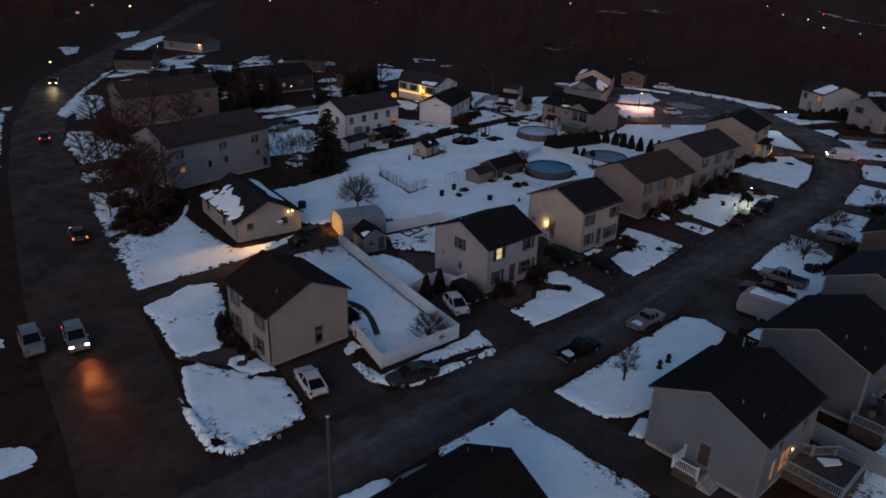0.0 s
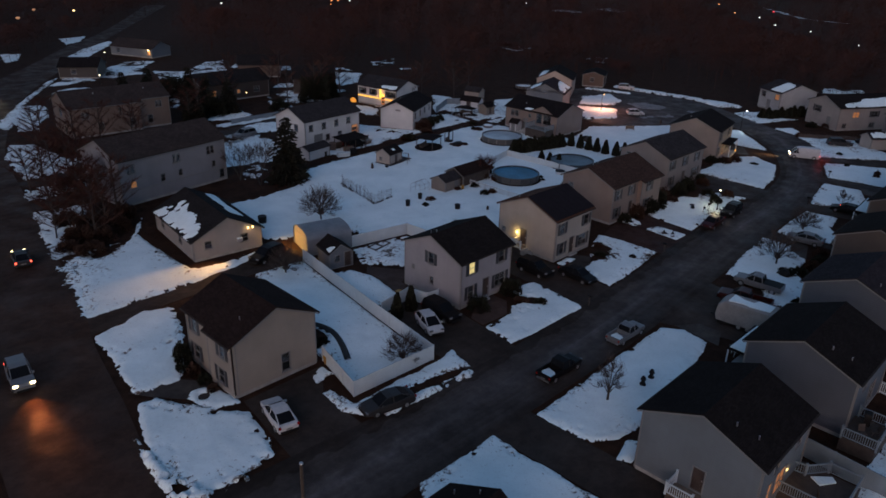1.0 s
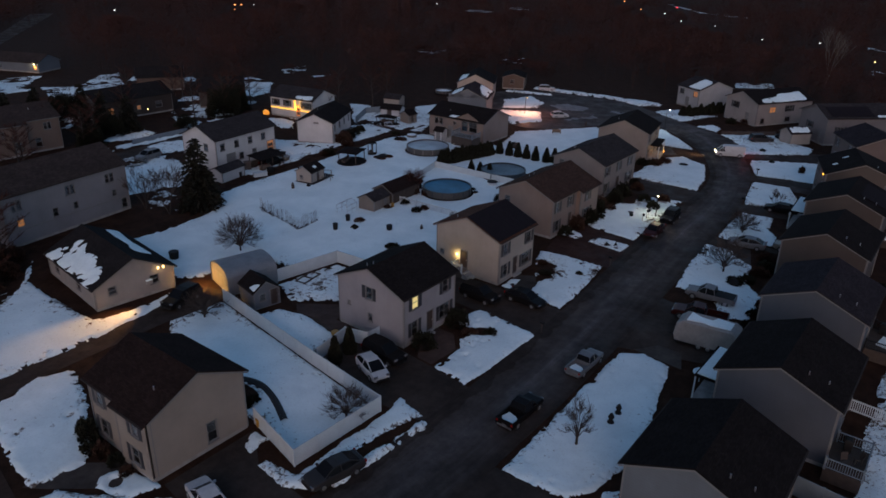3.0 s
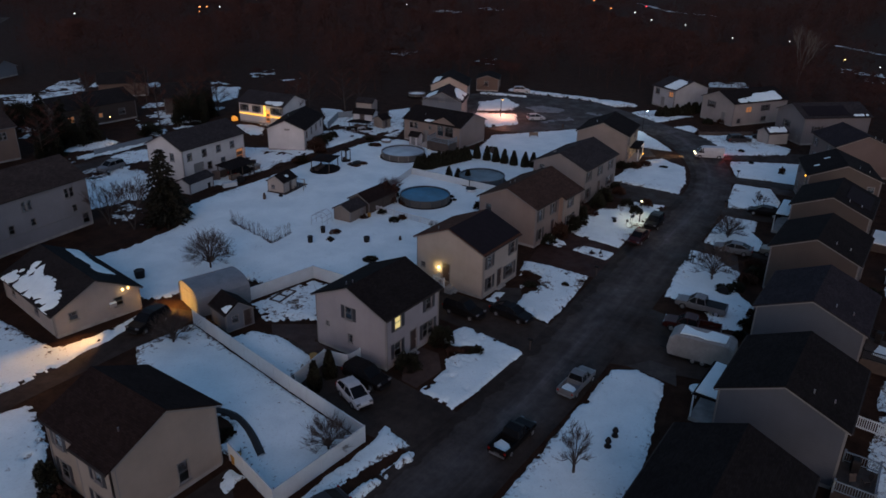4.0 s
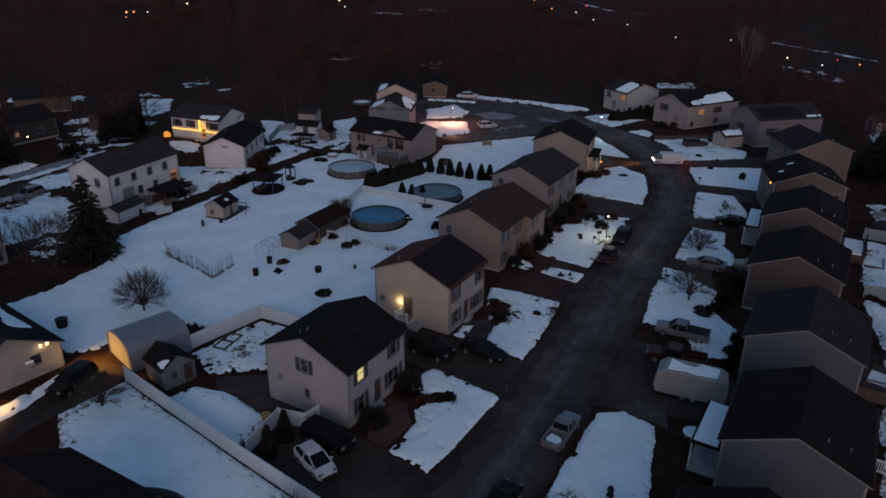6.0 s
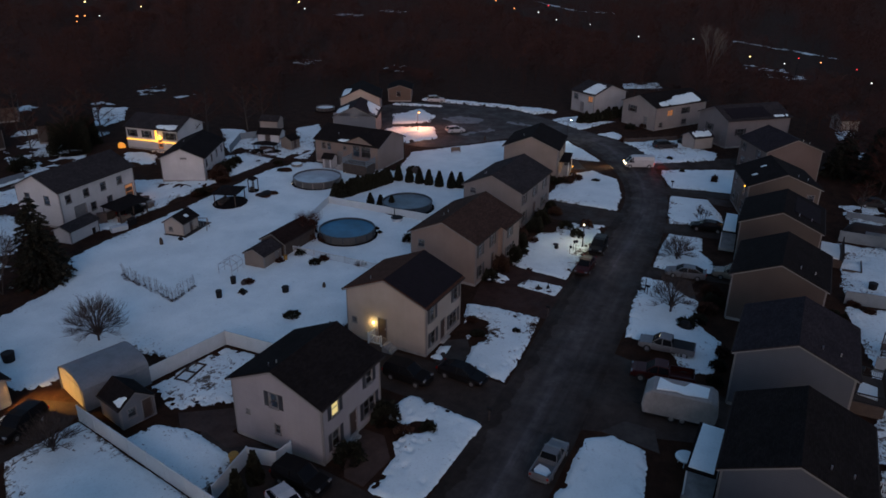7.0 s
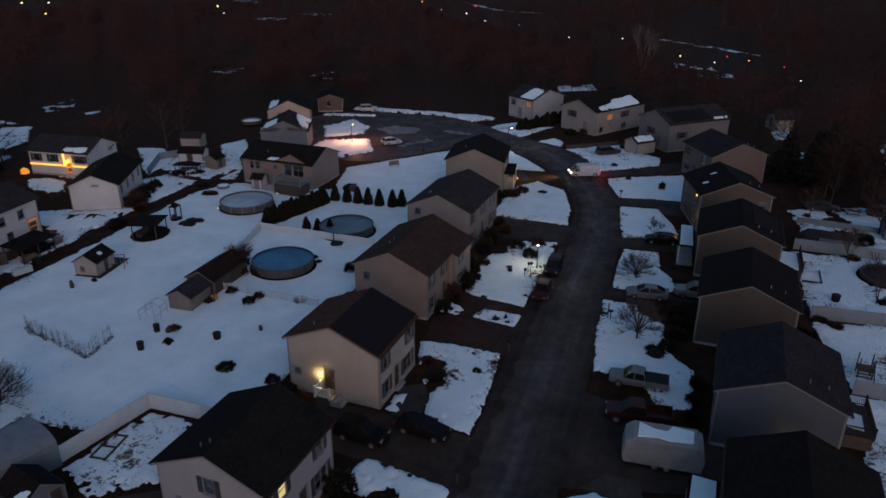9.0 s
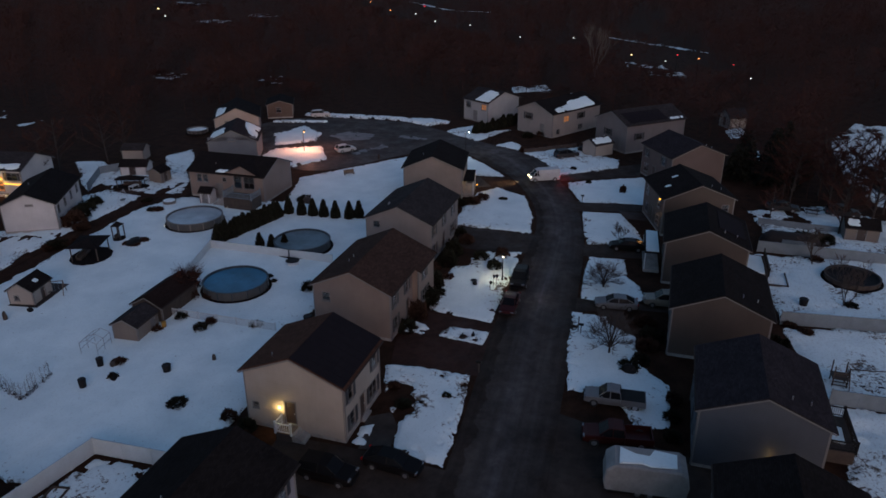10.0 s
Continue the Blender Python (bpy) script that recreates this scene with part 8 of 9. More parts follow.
low_wall = thing("garden_wall", "low dark timber garden wall below a house", "wall", pose(162.24, 53, 0, 0, 0, -51))
for k in range(4):
    part("beam", Shape().box(0, -0.12, k * 0.2, 11.6, 0.12, k * 0.2 + 0.19), WOOD_DARK, low_wall)
wall_light("small glowing ornament beside a porch", (138.13, 56, 1.0), (0.0, -0.1), GLOW)
wall_light("small glowing lamp on a far house", (110.58, 159.47, 1.2), (-0.2, -0.1), GLOW)
wall_light("bright porch lamp on a low grey house", (101.55, 222.0, 2.4), (-0.3, -0.12), FAR_BULB)
street_lamp("low lamp post beside a dark house", 74.4, 190.7, 2.5, FAR_BULB, name="lamp_post")
street_lamp("low lamp post beside a main road", 89.7, 225.4, 2.5, FAR_BULB, name="lamp_post")
wall_light("small white lamp on a dark house", (90.62, 149.01, 2.8), (-0.2, -0.2), BULB)
wall_light("small glowing lamp on a house gable", (78.44, 16.9, 1.95), (-0.14, 0.0), BULB)
hooks = thing("garden_hooks", "black hanging hooks with dark ornaments", "ornament", pose(103.72, 44.35, 0.05))
for n, (x, y, h) in enumerate([(0.0, 0.0, 1.9), (0.7, 0.5, 1.5), (-0.5, 0.6, 1.2)]):
    part("hook", Shape().tube((x, y, 0), (x, y, h), 0.03, 0.025, 6).tube((x, y, h), (x + 0.3, y, h + 0.12), 0.02, 0.02, 5), BLACK, hooks)
    part("basket", Shape().tube((x + 0.3, y, h - 0.4), (x + 0.3, y, h - 0.1), 0.1, 0.2, 8), BLACK, hooks)
fountain = thing("bird_bath", "dark stone bird bath on a snowy lawn", "ornament", pose(104.15, 47.18, 0.05))
part("basin", Shape().tube((0, 0, 0.55), (0, 0, 0.7), 0.2, 0.42, 12), BLACK, fountain)
part("stem", Shape().tube((0, 0, 0), (0, 0, 0.55), 0.2, 0.1, 10), BLACK, fountain)
for n, (x, y) in enumerate([(92.26, 45.14), (92.85, 44.15), (92.48, 50.49)]):
    o = thing("lawn_ornament", "small dark ornament set in a snowy bed", "ornament", pose(x, y, 0.05), "bed ornaments")
    part("base", Shape().tube((0, 0, 0), (0, 0, 0.18), 0.22, 0.16, 8), BLACK, o)
    part("cap", Shape().tube((0, 0, 0.18), (0, 0, 0.45), 0.12, 0.05, 8), BLACK, o)

brush_tree("low brown twiggy tree between a shelter and a pool", pose(91.37, 77.73, 0), 3.6, 2.2, seed=850, name="bare_shrub", n=700)
for n, (x, y, r, h) in enumerate([(90.96, 77.52, 1.3, 1.5), (91.77, 75.27, 0.9, 0.8), (99.08, 73.19, 0.6, 0.6), (98.66, 71.53, 0.6, 0.5), (97.63, 70.27, 0.5, 0.5), (113.71, 100.3, 0.8, 0.9), (117.5, 104.02, 0.9, 0.6)]):
    shrub(pose(x, y, 0), r, h, seed=860 + n, material=BROWN_BUSH if n < 3 else None, label="low dark plants round a pool" if 1 < n < 5 else "brown shrub in a snowy yard")
slab("planting_bed", "dark mulched bed along a gable wall", "garden bed", [(101.25, 105.71), (97.38, 112.26), (98.93, 113.27), (102.81, 106.71)], 0.12, GROUND)
slab("patio", "dark patio beside a white fence", "patio", [(119, 107.88), (122.96, 107.16), (124.27, 110.82), (120.31, 111.76)], 0.06, BRICK_WALK)
slab("planting_bed", "dark bare bed round a playhouse", "garden bed", [(83.47, 92.67), (87.95, 93.42), (87.55, 96.65), (83.26, 95.89)], 0.13, GROUND)
ptable = thing("garden_table", "white garden table on a dark patio", "table", pose(121.54, 109.67, 0.06))
part("top", Shape().box(-0.8, -0.45, 0.68, 0.8, 0.45, 0.74), VINYL, ptable)
for x in (-0.7, 0.7):
    for y in (-0.35, 0.35):
        part("leg", Shape().box(x - 0.04, y - 0.04, 0, x + 0.04, y + 0.04, 0.68), VINYL, ptable)
swing_ring = thing("swing_set", "white tubular baby swing in the snow", "swing set", pose(114.83, 106.68, 0.05, 0, 0, 20))
for x in (0.0, 1.8):
    part("side", Shape().tube((x, -0.6, 0), (x, 0, 1.9), 0.03, 0.03, 5).tube((x, 0.6, 0), (x, 0, 1.9), 0.03, 0.03, 5), VINYL, swing_ring)
part("top_bar", Shape().tube((0, 0, 1.9), (1.8, 0, 1.9), 0.03, 0.03, 5), VINYL, swing_ring)
part("seat", Shape().box(0.5, -0.3, 0.5, 1.3, 0.3, 0.6), BLACK, swing_ring)

vehicle("suv", "silver car with snow patches behind a corner house", heading(28.58, 29.75, (23.06, 30.2)), SILVER)
unit = thing("wall_box", "pale fixture on a bungalow wall capped with snow", "fixture", pose(46.2, 77.82, 1.5, 0, 0, -6.5))
part("box", Shape().box(-0.35, -0.3, 0, 0.35, 0.06, 0.32), CONCRETE, unit)
part("snow", Shape().prism([(-0.33, -0.28), (0.33, -0.28), (0.33, 0.02), (-0.33, 0.02)], 0.32, 0.42), SNOW, unit, "cap of snow")

wall_light("small glowing entrance lamp on a dun house", (127.9, 27.0, 5.0), (0.0, 0.18), GLOW)
lamp("porch_glow", (127.65, 27.37, 2.5), 9.0, (1.0, 0.45, 0.12), 0.08)

# ---- small things ----
def gazebo(label, m, w, d, h, name="pergola"):
    root = thing(name, label, "pergola", m)
    for x in (-w / 2, w / 2):
        for y in (-d / 2, d / 2):
            part("post", Shape().box(x - 0.06, y - 0.06, 0, x + 0.06, y + 0.06, h), WOOD_DARK, root)
    part("roof", Shape().add([(-w * 0.62, -d * 0.62, h), (w * 0.62, -d * 0.62, h), (w * 0.62, d * 0.62, h), (-w * 0.62, d * 0.62, h), (0, 0, h + 0.6), (0, 0, h + 0.05)], [(0, 1, 4), (1, 2, 4), (2, 3, 4), (3, 0, 4), (1, 0, 5), (2, 1, 5), (3, 2, 5), (0, 3, 5)]), BLACK_ROOF, root)
    part("platform", Shape().prism([(w * 0.8 * math.cos(k * 0.524), d * 0.8 * math.sin(k * 0.524)) for k in range(12)], 0, 0.3), BLACK_ROOF, root)
    part("bench", Shape().box(-w * 0.4, d * 0.2, 0.3, w * 0.4, d * 0.4, 0.55).box(-w * 0.4, d * 0.36, 0.55, w * 0.4, d * 0.42, 0.9), WOOD_DARK, root)
    return root


gazebo("dark open pergola with a peaked roof in the snow", pose(97.18, 96.63, 0, 0, 0, 20), 3.7, 3.2, 2.2)
gazebo("small dark garden arbour beside a fire pit", pose(103.15, 97.23, 0, 0, 0, 10), 1.2, 1.0, 2.2, "arbour")
for n, (x, y, r, h) in enumerate([(102.1, 94.99, 0.9, 0.5), (103.63, 93.68, 1.0, 0.6), (101.99, 93.74, 0.8, 0.45), (97.85, 104.02, 1.2, 0.8), (99.28, 103.32, 1.3, 0.9), (100.92, 102.85, 1.1, 0.7), (114.11, 99.04, 0.7, 0.9)]):
    shrub(pose(x, y, 0), r, h, seed=860 + n, material=BROWN_BUSH, label="low dry brown shrub in a snowy yard")
gazebo("low dark pavilion over stored garden things", pose(122.4, 110.9, 0, 0, 0, -72), 3.8, 1.8, 1.6, "pavilion")
# small lights stuck in the snow round the icy pool
stake = thing("garden_light", "small glowing garden light stuck in snow beside a pool", "garden light", pose(108.79, 94.15, 0.0), "garden lights round the pool")
part("stake", Shape().tube((0, 0, 0), (0, 0, 0.34), 0.02, 0.025, 6), WOOD_DARK, stake)
part("globe", Shape().tube((0, 0, 0.34), (0, 0, 0.46), 0.06, 0.05, 8), glowing("garden lamp", (1.0, 0.95, 0.88), 0.55), stake)
part("cap", Shape().tube((0, 0, 0.46), (0, 0, 0.49), 0.07, 0.02, 8), WOOD_DARK, stake)
for x, y in ((108.24, 91.3), (110.46, 86.97), (118.02, 89.8), (111.9, 96.24)):
    copy_thing(stake, pose(x, y, 0.0))


def swing_frame(label, m, L, h, mat):
    root = thing("swing_set", label, "swing set", m)
    for x in (0, L):
        for y in (-0.8, 0.8):
            part("leg", Shape().tube((x, y, 0), (x, 0, h), 0.05, 0.05, 6), mat, root)
    part("top_bar", Shape().tube((-0.1, 0, h), (L + 0.1, 0, h), 0.05, 0.05, 6), mat, root)
    for x in (L * 0.3, L * 0.65):
        seat = part("swing", Shape().box(x - 0.25, -0.1, 0.5, x + 0.25, 0.1, 0.54), BLACK, root)
        for dx in (-0.22, 0.22):
            part("chain", Shape().tube((x + dx, 0, 0.54), (x + dx, 0, h), 0.012, 0.012, 4), METAL, seat)
    return root


swing_frame("small play frame beside a white playhouse", pose(86.52, 93.8, 0, 0, 0, -60), 2.2, 1.8, WOOD)
swing_frame("dark swing set standing in a snowy yard", pose(93.61, 8.9, 0, 0, 0, -80), 4.6, 2.2, WOOD_DARK)


def wire_tunnel(m):
    root = thing("garden_tunnel", "white tubular frame of a garden tunnel", "frame", m)
    for x in (0.0, 1.2, 2.4):
        s = Shape()
        pts = [(x, 0, 0), (x, 0, 1.4), (x, 0.9, 1.8), (x, 1.8, 1.4), (x, 1.8, 0)]
        for a, b in zip(pts, pts[1:]):
            s.tube(a, b, 0.03, 0.03, 5)
        part("hoop", s, METAL, root)
    for y, z in ((0, 0.7), (0, 1.4), (0.9, 1.8), (1.8, 1.4), (1.8, 0.7)):
        part("bar", Shape().tube((0, y, z), (2.4, y, z), 0.025, 0.025, 5), METAL, root)


wire_tunnel(pose(77.59, 78.41, 0.1, 0, 0, 10))


def barrel(label, x, y, r, h, mat, name="barrel", z=0.1, lid=None):
    root = thing(name, label, "container", pose(x, y, z))
    part("body", Shape().tube((0, 0, 0), (0, 0, h), r * 0.85, r, 12), mat, root)
    part("lid", Shape().tube((0, 0, h), (0, 0, h + 0.08), r * 1.06, r * 0.9, 12), lid or mat, root)
    return root


for x, y, r, h in ((57.14, 27.81, 0.3, 0.9), (58.71, 27.86, 0.3, 0.9)):
    root = thing("lawn_ornament", "dark stone lantern standing on a snowy lawn", "ornament", pose(x, y, 0.1), "stone lanterns")
    part("base", Shape().tube((0, 0, 0), (0, 0, 0.2), 0.34, 0.28, 8), BLACK, root)
    part("stem", Shape().tube((0, 0, 0.2), (0, 0, 0.6), 0.2, 0.16, 8), BLACK, root)
    part("cap", Shape().tube((0, 0, 0.6), (0, 0, 0.95), 0.28, 0.12, 8), BLACK, root)
barrel("dark covered kettle standing in the snow", 77.3, 70.19, 0.42, 0.75, BLACK, "kettle_grill")
barrel("dark planter standing in the snow", 72.75, 75.91, 0.36, 0.9, BLACK, "planter")
barrel("dark planter standing in the snow", 76.18, 76.93, 0.34, 0.9, BLACK, "planter")
barrel("dark water barrel beside a bungalow", 53.3, 84.0, 0.6, 1.0, BLACK, "water_barrel")
barrel("yellow bin standing against a wall", 38.76, 50.06, 0.4, 0.7, YELLOW, "bin", 0.0)
barrel("yellow bin standing beside a fence", 52.32, 55.2, 0.4, 0.9, YELLOW, "bin", 0.0)
barrel("orange bin beside a garden shed", 84.47, 75.91, 0.26, 0.6, YELLOW, "bin")
barrel("dark bin beside a house wall", 89.49, 61.49, 0.5, 1.1, BLACK, "bin")
barrel("round white planter with dark soil by a pool fence", 102.93, 70.61, 0.85, 0.55, VINYL, "planter", 0.1, BLACK)
barrel("dark bin in a snowy back yard", 110.28, 10.42, 0.5, 0.8, BLACK, "bin")
for n, (x, y, sx, sy, h) in enumerate([(76.99, 75.92, 1.3, 0.8, 0.4), (74.98, 74.43, 1.4, 0.6, 0.35), (80.43, 67.09, 0.35, 0.35, 0.7), (104.25, 47.08, 0.7, 0.5, 0.5), (150.29, 78.12, 0.4, 0.4, 0.9), (102.61, 94.38, 2.4, 1.4, 0.7), (80.61, 93.3, 0.4, 0.4, 1.1), (83.06, 92.44, 1.2, 0.6, 0.3), (124.16, 79.42, 1.9, 1.0, 1.0), (90.49, 28.13, 1.2, 0.8, 0.9)]):
    random.seed(400 + n)
    m = pose(x, y, 0.1, 0, 0, rnd(0, 90))
    root = thing("yard_clutter", "low dark covered heap lying in the snow", "clutter", m)
    rings = []
    for z, f in ((0.0, 1.0), (h * 0.5, 0.95), (h * 0.85, 0.7), (h, 0.3)):
        rings.append([(sx * 0.6 * f * math.cos(k * 0.628) * rnd(0.85, 1.1), sy * 0.6 * f * math.sin(k * 0.628) * rnd(0.85, 1.1), z) for k in range(10)])
    part("cover", Shape().rings(rings), BLACK if n % 2 else WOOD_DARK, root)
    part("base", Shape().box(-sx * 0.4, -sy * 0.4, -0.08, sx * 0.4, sy * 0.4, 0.04), WOOD_DARK, root)
frame_bed = thing("cold_frame", "dark timber frame of a garden bed", "garden bed", pose(58.59, 66.48, 0.05, 0, 0, 10))
for a in ((0, 0, 3.0, 0.12), (0, 1.3, 3.0, 1.42), (0, 0, 0.12, 1.42), (2.9, 0, 3.02, 1.42), (1.45, 0, 1.57, 1.42)):
    part("board", Shape().box(a[0], a[1], 0, a[2], a[3], 0.3), WOOD_DARK, frame_bed)
kerb = Shape()
arc = smooth_line([(38.91, 59.54), (41.32, 57.57), (42.36, 54.97), (41.79, 52.13), (40.26, 48.89)], 8)
bed = thing("edging", "dark curved garden edging in a snowy yard", "edging", pose(0, 0, 0))
for (ax, ay), (bx, by) in zip(arc, arc[1:]):
    kerb.tube((ax, ay, 0.02), (bx, by, 0.02), 0.4, 0.4, 8, False)
part("edge", kerb, TYRE, bed)
table = thing("garden_table", "round garden table topped with snow", "table", pose(68.61, 24.26, 0))
part("top", Shape().tube((0, 0, 0.7), (0, 0, 0.76), 0.8, 0.8, 20), VINYL, table)
part("snow", Shape().tube((0, 0, 0.76), (0, 0, 0.9), 0.76, 0.6, 20), SNOW, table)
for k in range(4):
    part("leg", Shape().tube((0.5 * math.cos(k * 1.57), 0.5 * math.sin(k * 1.57), 0), (0.4 * math.cos(k * 1.57), 0.4 * math.sin(k * 1.57), 0.7), 0.03, 0.03, 6), VINYL, table)


def mailbox(x, y, turn=0):
    root = thing("mailbox", "mailbox on a post at the lawn's edge", "mailbox", pose(x, y, 0.05, 0, 0, turn), "mailboxes")
    part("post", Shape().box(-0.05, -0.05, 0, 0.05, 0.05, 1.05), WOOD_DARK, root)
    part("box", Shape().prism([(-0.1, 1.05), (0.1, 1.05), (0.1, 1.2), (0.06, 1.28), (-0.06, 1.28), (-0.1, 1.2)], -0.25, 0.25, lambda x, y, z: (x, z, y)), BLACK, root)
    part("flag", Shape().box(0.1, -0.05, 1.15, 0.115, 0.1, 1.22), TAIL_OFF, root)


for x, y in ((66.54, 39.98), (96.41, 33.49), (86.24, 41.82), (137.33, 38.68), (119.99, 35.97)):
    mailbox(x, y)
pole = thing("utility_pole", "weathered wooden utility pole at the street corner", "pole", pose(23.22, 31.39, 0))
part("pole", Shape().tube((0, 0, -1), (0, 0, 8.7), 0.15, 0.11, 10), WOOD_DARK, pole)
part("cap", Shape().tube((0, 0, 8.7), (0, 0, 8.76), 0.13, 0.1, 10), METAL, pole)
post = thing("garden_post", "dark post beside a snowy lawn", "post", pose(96.61, 33.79, 0))
part("pole", Shape().box(-0.05, -0.05, 0, 0.05, 0.05, 1.9), WOOD_DARK, post)
part("cap", Shape().box(-0.07, -0.07, 1.9, 0.07, 0.07, 1.95), WOOD_DARK, post)
# the drain along the far yards
slab("ditch", "dark wet drainage ditch across the yards", "ditch", [(72.05, 101.53), (88.39, 103.71), (98.67, 104.25), (114.17, 103.69), (128.11, 103.93), (128.14, 105.63), (114.19, 105.6), (98.68, 105.94), (88.39, 105.61), (72.04, 103.45)], 0.05, GROUND)

# ---- woods ----
CLEAR = [(-43, -63), (-43, 17), (-8.7, 58.26), (6.36, 100.76), (15.15, 137.81), (27.33, 186.97), (72.39, 238), (150.0, 330.0), (176.0, 322.0), (128.0, 262.0), (107, 225), (115, 203), (118.44, 181.76), (113.81, 156.9), (128.34, 139.9), (153.6, 129.98), (181.25, 124.46), (195.34, 101.12), (197.01, 67.23), (194.82, 42.3), (179.18, 19.6), (160.49, 15.39), (146.1, 11.3), (142.76, -0.53), (149.78, -3.46), (175.39, -1.93), (207.2, -10.31), (206.59, -34.36), (150.86, -37.76), (119.92, -36.6), (57.61, -63)]


FAR = [
    ("orange", 230.0, 301.0, 0.6), ("orange", 233.0, 300.0, 0.5), ("white", 237.0, 296.0, 0.4), ("orange", 217.5, 285.0, 0.3), ("yellow", 275.5, 314.5, 0.5), ("yellow", 279.0, 358.5, 0.7), ("yellow", 312.0, 372.0, 0.7), ("yellow", 319.0, 361.0, 0.6),
    ("yellow", 337.0, 268.5, 0.6), ("white", 309.0, 243.5, 0.4), ("white", 352.0, 142.0, 0.45), ("white", 325.0, 124.0, 0.4), ("white", 316.0, 106.5, 0.3), ("red", 388.0, 150.0, 0.55), ("orange", 404.0, 186.0, 0.5), ("orange", 364.0, 159.0, 0.45),
    ("white", 286.0, 80.0, 0.3), ("white", 290.0, 62.0, 0.3), ("yellow", 256.0, 40.0, 0.3), ("red", 260.0, 27.0, 0.25), ("red", 246.0, 12.0, 0.25), ("white", 247.0, 30.0, 0.25), ("white", 225.0, 9.0, 0.25), ("orange", 254.0, 21.0, 0.3),
    ("yellow", 112.5, 309.0, 0.6), ("dim", 87.5, 292.0, 0.9), ("dim", 101.0, 318.0, 0.8), ("yellow", 50.5, 191.0, 0.35), ("white", 177.0, 312.0, 0.45),
]
SNOWY = [(155.0, 175.0, 7, 4), (155.5, 165.0, 6, 3), (214.0, 171.0, 8, 6), (217.0, 136.0, 7, 6), (223.5, 57.5, 3, 5), (274.0, 36.5, 6, 7), (260.5, 29.0, 6, 6), (346.0, 244.0, 8, 9), (377.0, 235.0, 8, 9), (429.0, 318.0, 9, 14)]
FAR_ROAD = [[(342.0, 54.0), (326.0, 33.0), (309.0, 16.0)], [(485.0, 193.0), (436.0, 150.0), (431.0, 126.0)]]


def woods():
    """Leafless crowns that merge into a brown haze, thinner where snow shows between the trunks."""
    rng = np.random.default_rng(5)
    px, py = rng.uniform(-140, 640, 30000), rng.uniform(-260, 640, 30000)
    far = np.hypot(px - 20, py - 20)
    d = inside_by(px, py, CLEAR)
    ang = np.degrees(np.arctan2(py - 20, px - 20))
    keep = (d < -1.5) & (far < 620) & (ang > -25) & (ang < 118) & (rng.uniform(0, 1, px.size) < np.clip(1.25 - far / 700, 0.3, 1))
    keep &= value_noise(px, py, 38.0, 3) > 0.12
    for (ax, ay), (bx, by), (cx, cy) in FAR_ROAD:
        keep &= inside_by(px, py, [(ax + 3, ay), (bx + 3, by), (cx + 3, cy), (cx - 60, cy + 2), (ax - 60, ay - 8)]) < 0
    px, py = px[keep][:8500], py[keep][:8500]
    count, k = px.size, 150
    h = 7.5 + 6.5 * value_noise(px, py, 60.0, 8) + rng.uniform(-1.0, 1.5, count)
    wide = rng.uniform(2.6, 4.6, count)
    # low scrub stands before the lamps and the snow that show through
    open_ground = rng.uniform(0, 1, count) < 0.55
    for sx, sy, half, z, some in [(x, y, 4.0, 5.2, np.full(count, True)) for _, x, y, _ in FAR] + [(x, y, max(w, t) * 0.8, 0.4, open_ground) for x, y, w, t in SNOWY]:
        r = math.hypot(sx - 16, sy - 14)
        ux, uy = (sx - 16) / r, (sy - 14) / r
        back, aside = (sx - px) * ux + (sy - py) * uy, np.abs((py - sy) * ux - (px - sx) * uy)
        near = some & (back > -3) & (aside < half + back * 0.06)
        h = np.where(near, np.minimum(h, np.maximum(z + back * (37 - z) / r - 1.0, 1.2)), h)
        wide = np.where(near & (h < 4), 1.8, wide)
    r = 0.05
    base = np.stack([np.stack([px + dx, py + dy, np.full(count, -0.2)], 1) for dx, dy in ((-r, r), (r, r), (0, -r))] + [np.stack([px, py, h * 0.9], 1)], 1).reshape(-1, 3)
    first = np.arange(count)[:, None] * 4
    trunk = np.concatenate([first + np.array([t]) for t in ((0, 1, 3), (1, 2, 3), (2, 0, 3))])
    # twigs grow outwards through a rounded crown
    a, up = rng.uniform(0, 2 * math.pi, (count, k)), rng.uniform(-0.75, 1.0, (count, k))
    flat = np.sqrt(1 - up * up)
    deep = rng.uniform(0.15, 1.0, (count, k)) ** 0.5
    sx, sy, sz = px[:, None] + np.cos(a) * flat * deep * wide[:, None], py[:, None] + np.sin(a) * flat * deep * wide[:, None], h[:, None] * (0.56 + 0.42 * up * deep)
    ln = rng.uniform(0.8, 2.0, (count, k))
    dx, dy, dz = np.cos(a) * flat + rng.uniform(-0.7, 0.7, (count, k)), np.sin(a) * flat + rng.uniform(-0.7, 0.7, (count, k)), 0.35 + 0.4 * up + rng.uniform(-0.4, 0.4, (count, k))
    w = rng.uniform(0.025, 0.065, (count, k))
    ox, oy = -np.sin(a) * w, np.cos(a) * w
    tri = np.stack([np.stack([sx + ox, sy + oy, sz], 2), np.stack([sx - ox, sy - oy, sz + w], 2), np.stack([sx + dx * ln, sy + dy * ln, np.maximum(sz + dz * ln, 0.2)], 2)], 2).reshape(-1, 3)
    verts = np.concatenate([base, tri]).astype(np.float32)
    faces = np.concatenate([trunk, np.arange(tri.shape[0]).reshape(-1, 3) + base.shape[0]]).astype(np.int32)
    me = bpy.data.meshes.new("woodland")
    me.vertices.add(len(verts))
    me.vertices.foreach_set("co", verts.ravel())
    me.loops.add(faces.size)
    me.loops.foreach_set("vertex_index", faces.ravel())
    me.polygons.add(len(faces))
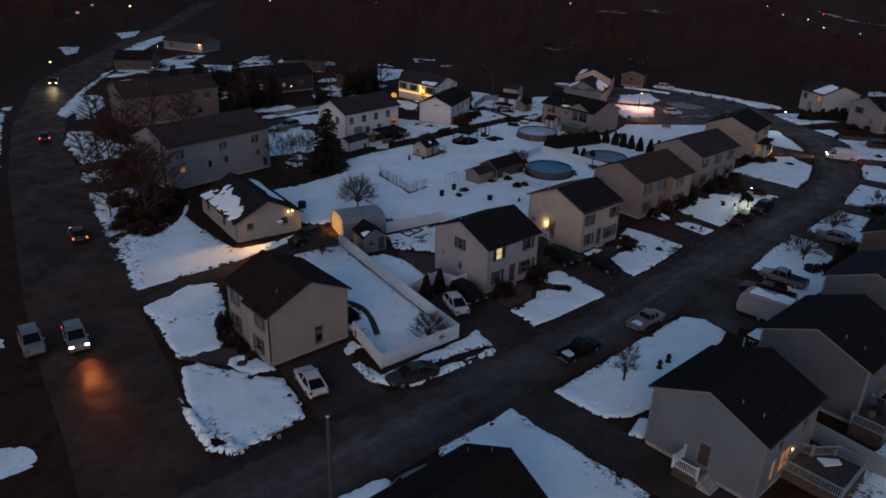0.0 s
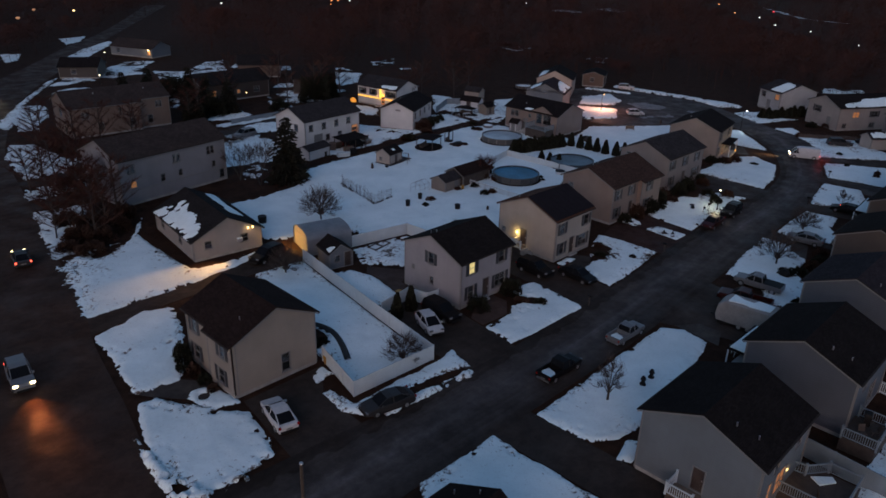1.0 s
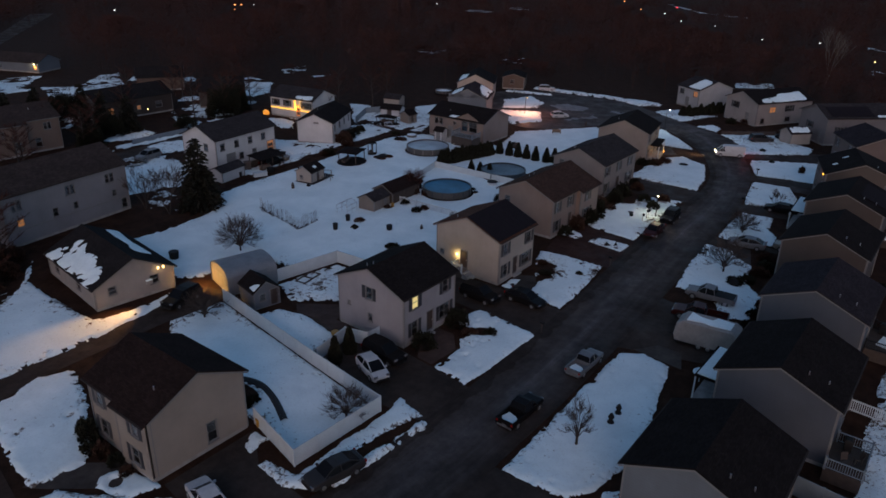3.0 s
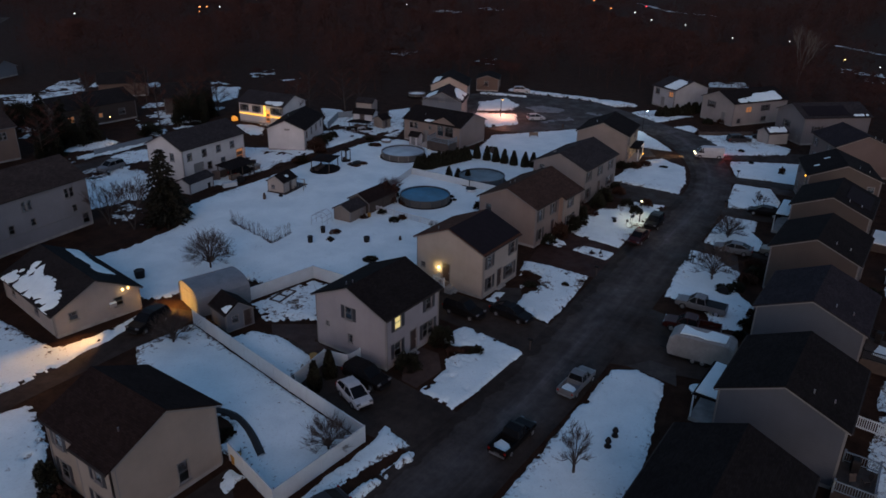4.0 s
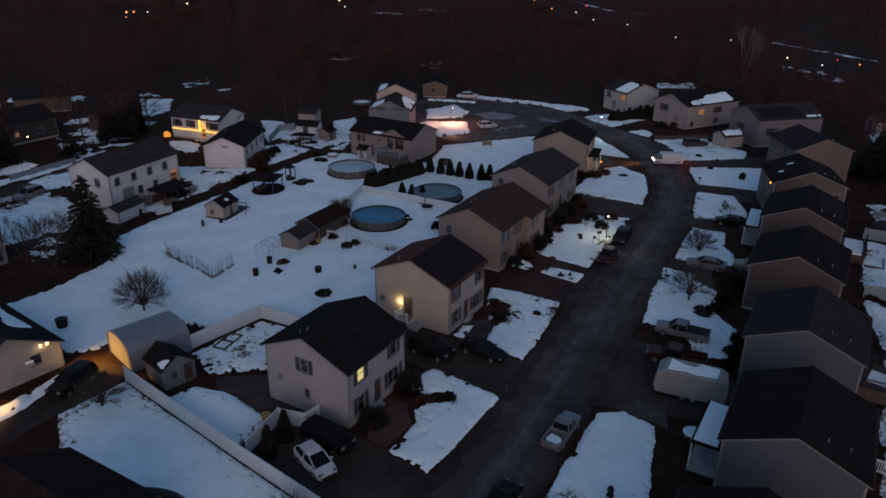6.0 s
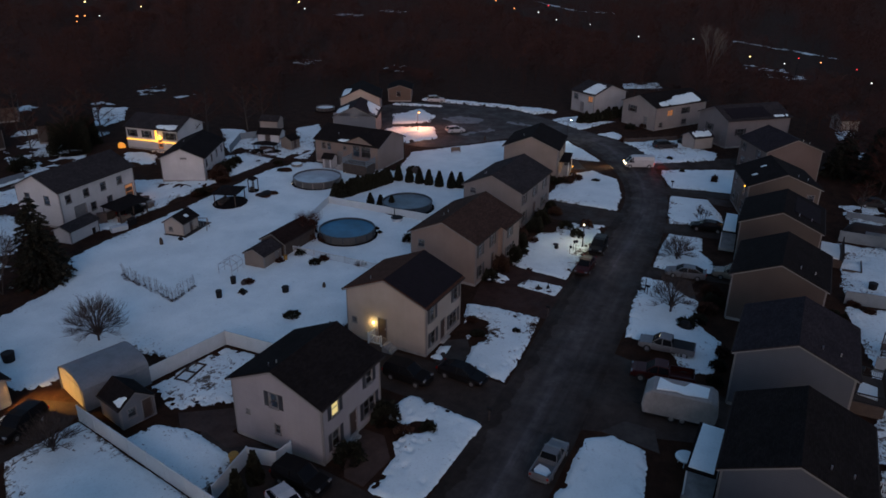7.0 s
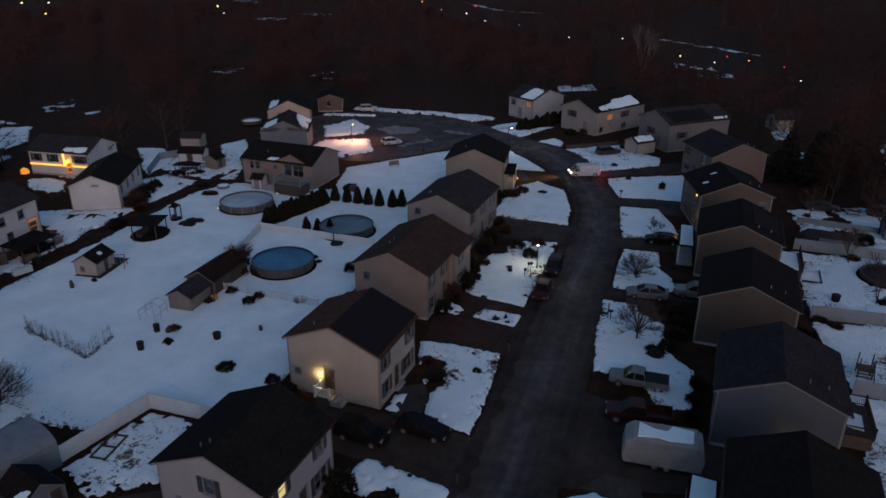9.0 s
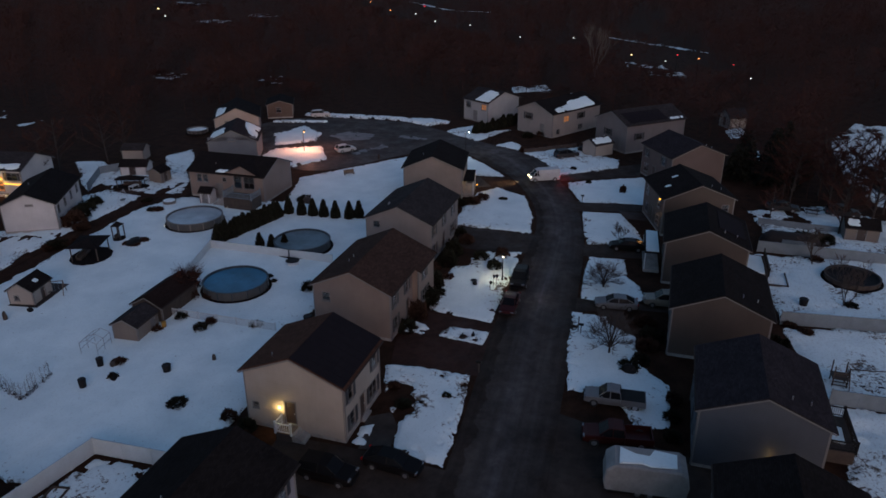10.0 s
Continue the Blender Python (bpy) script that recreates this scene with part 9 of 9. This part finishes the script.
    me.polygons.foreach_set("loop_start", np.arange(0, faces.size, 3, dtype=np.int32))
    me.update(calc_edges=True)
    me.materials.append(WOODS)
    return tagged(new("woodland", me), "dense leafless brown woods behind the houses", "woods", "", "stuff")


woods()
for n, (cx, cy, w, h) in enumerate(SNOWY):
    snow_sheet("woodland_snow", "thin snow between the trunks of a wood", [(cx - w, cy - h), (cx + w * 0.6, cy - h * 0.7), (cx + w, cy + h), (cx - w * 0.5, cy + h * 0.8)], res=0.6, rag=1.6, bare=0.62, seed=500 + n, material=SNOW_OLD_SHADED)
for n, ((ax, ay), (bx, by), (cx, cy)) in enumerate(FAR_ROAD):
    snow_sheet("verge_snow", "line of old snow beside a road far off in the woods", [(ax, ay), (bx, by), (cx, cy), (cx - 3, cy), (bx - 3.5, by + 2), (ax - 3, ay)], res=0.6, rag=1.5, bare=0.62, seed=540 + n, material=SNOW_OLD_SHADED)
pale = bare_tree("tall pale leafless tree standing above the woods", pose(240.0, 49.0, 0), 15.0, 0.5, 2, 5, seed=61)
for piece in pale.children:
    piece.data.materials[0] = PALE_BARK
FAR_GLOW = {
    "red": glowing("far red car light", (1.0, 0.04, 0.05), 0.7), "orange": glowing("far orange light", (1.0, 0.3, 0.08), 0.7), "yellow": glowing("far street lamp", (1.0, 0.68, 0.25), 0.9),
    "white": glowing("far white light", (0.9, 0.85, 0.75), 0.6), "dim": glowing("dim far lamp", (1.0, 0.45, 0.2), 0.08),
}
# car lights as well as lamps, all set on added posts
for tone, x, y, r in FAR:
    root = thing("distant_light", "distant red car light above dark woods" if tone == "red" else "distant " + tone.replace("dim", "dim orange") + " light glowing through dark woods", "lamp", pose(x, y, 0))
    part("post", Shape().tube((0, 0, 0), (0, 0, 5.7), 0.12, 0.08, 6), BLACK, root)
    part("bulb", Shape().rings([[(0.8 * r * c * math.cos(k * 0.785), 0.8 * r * c * math.sin(k * 0.785), 5.7 + r * q) for k in range(8)] for c, q in ((0.5, 0.0), (1.0, 0.3), (1.0, 0.6), (0.5, 0.9))]), FAR_GLOW[tone], root)
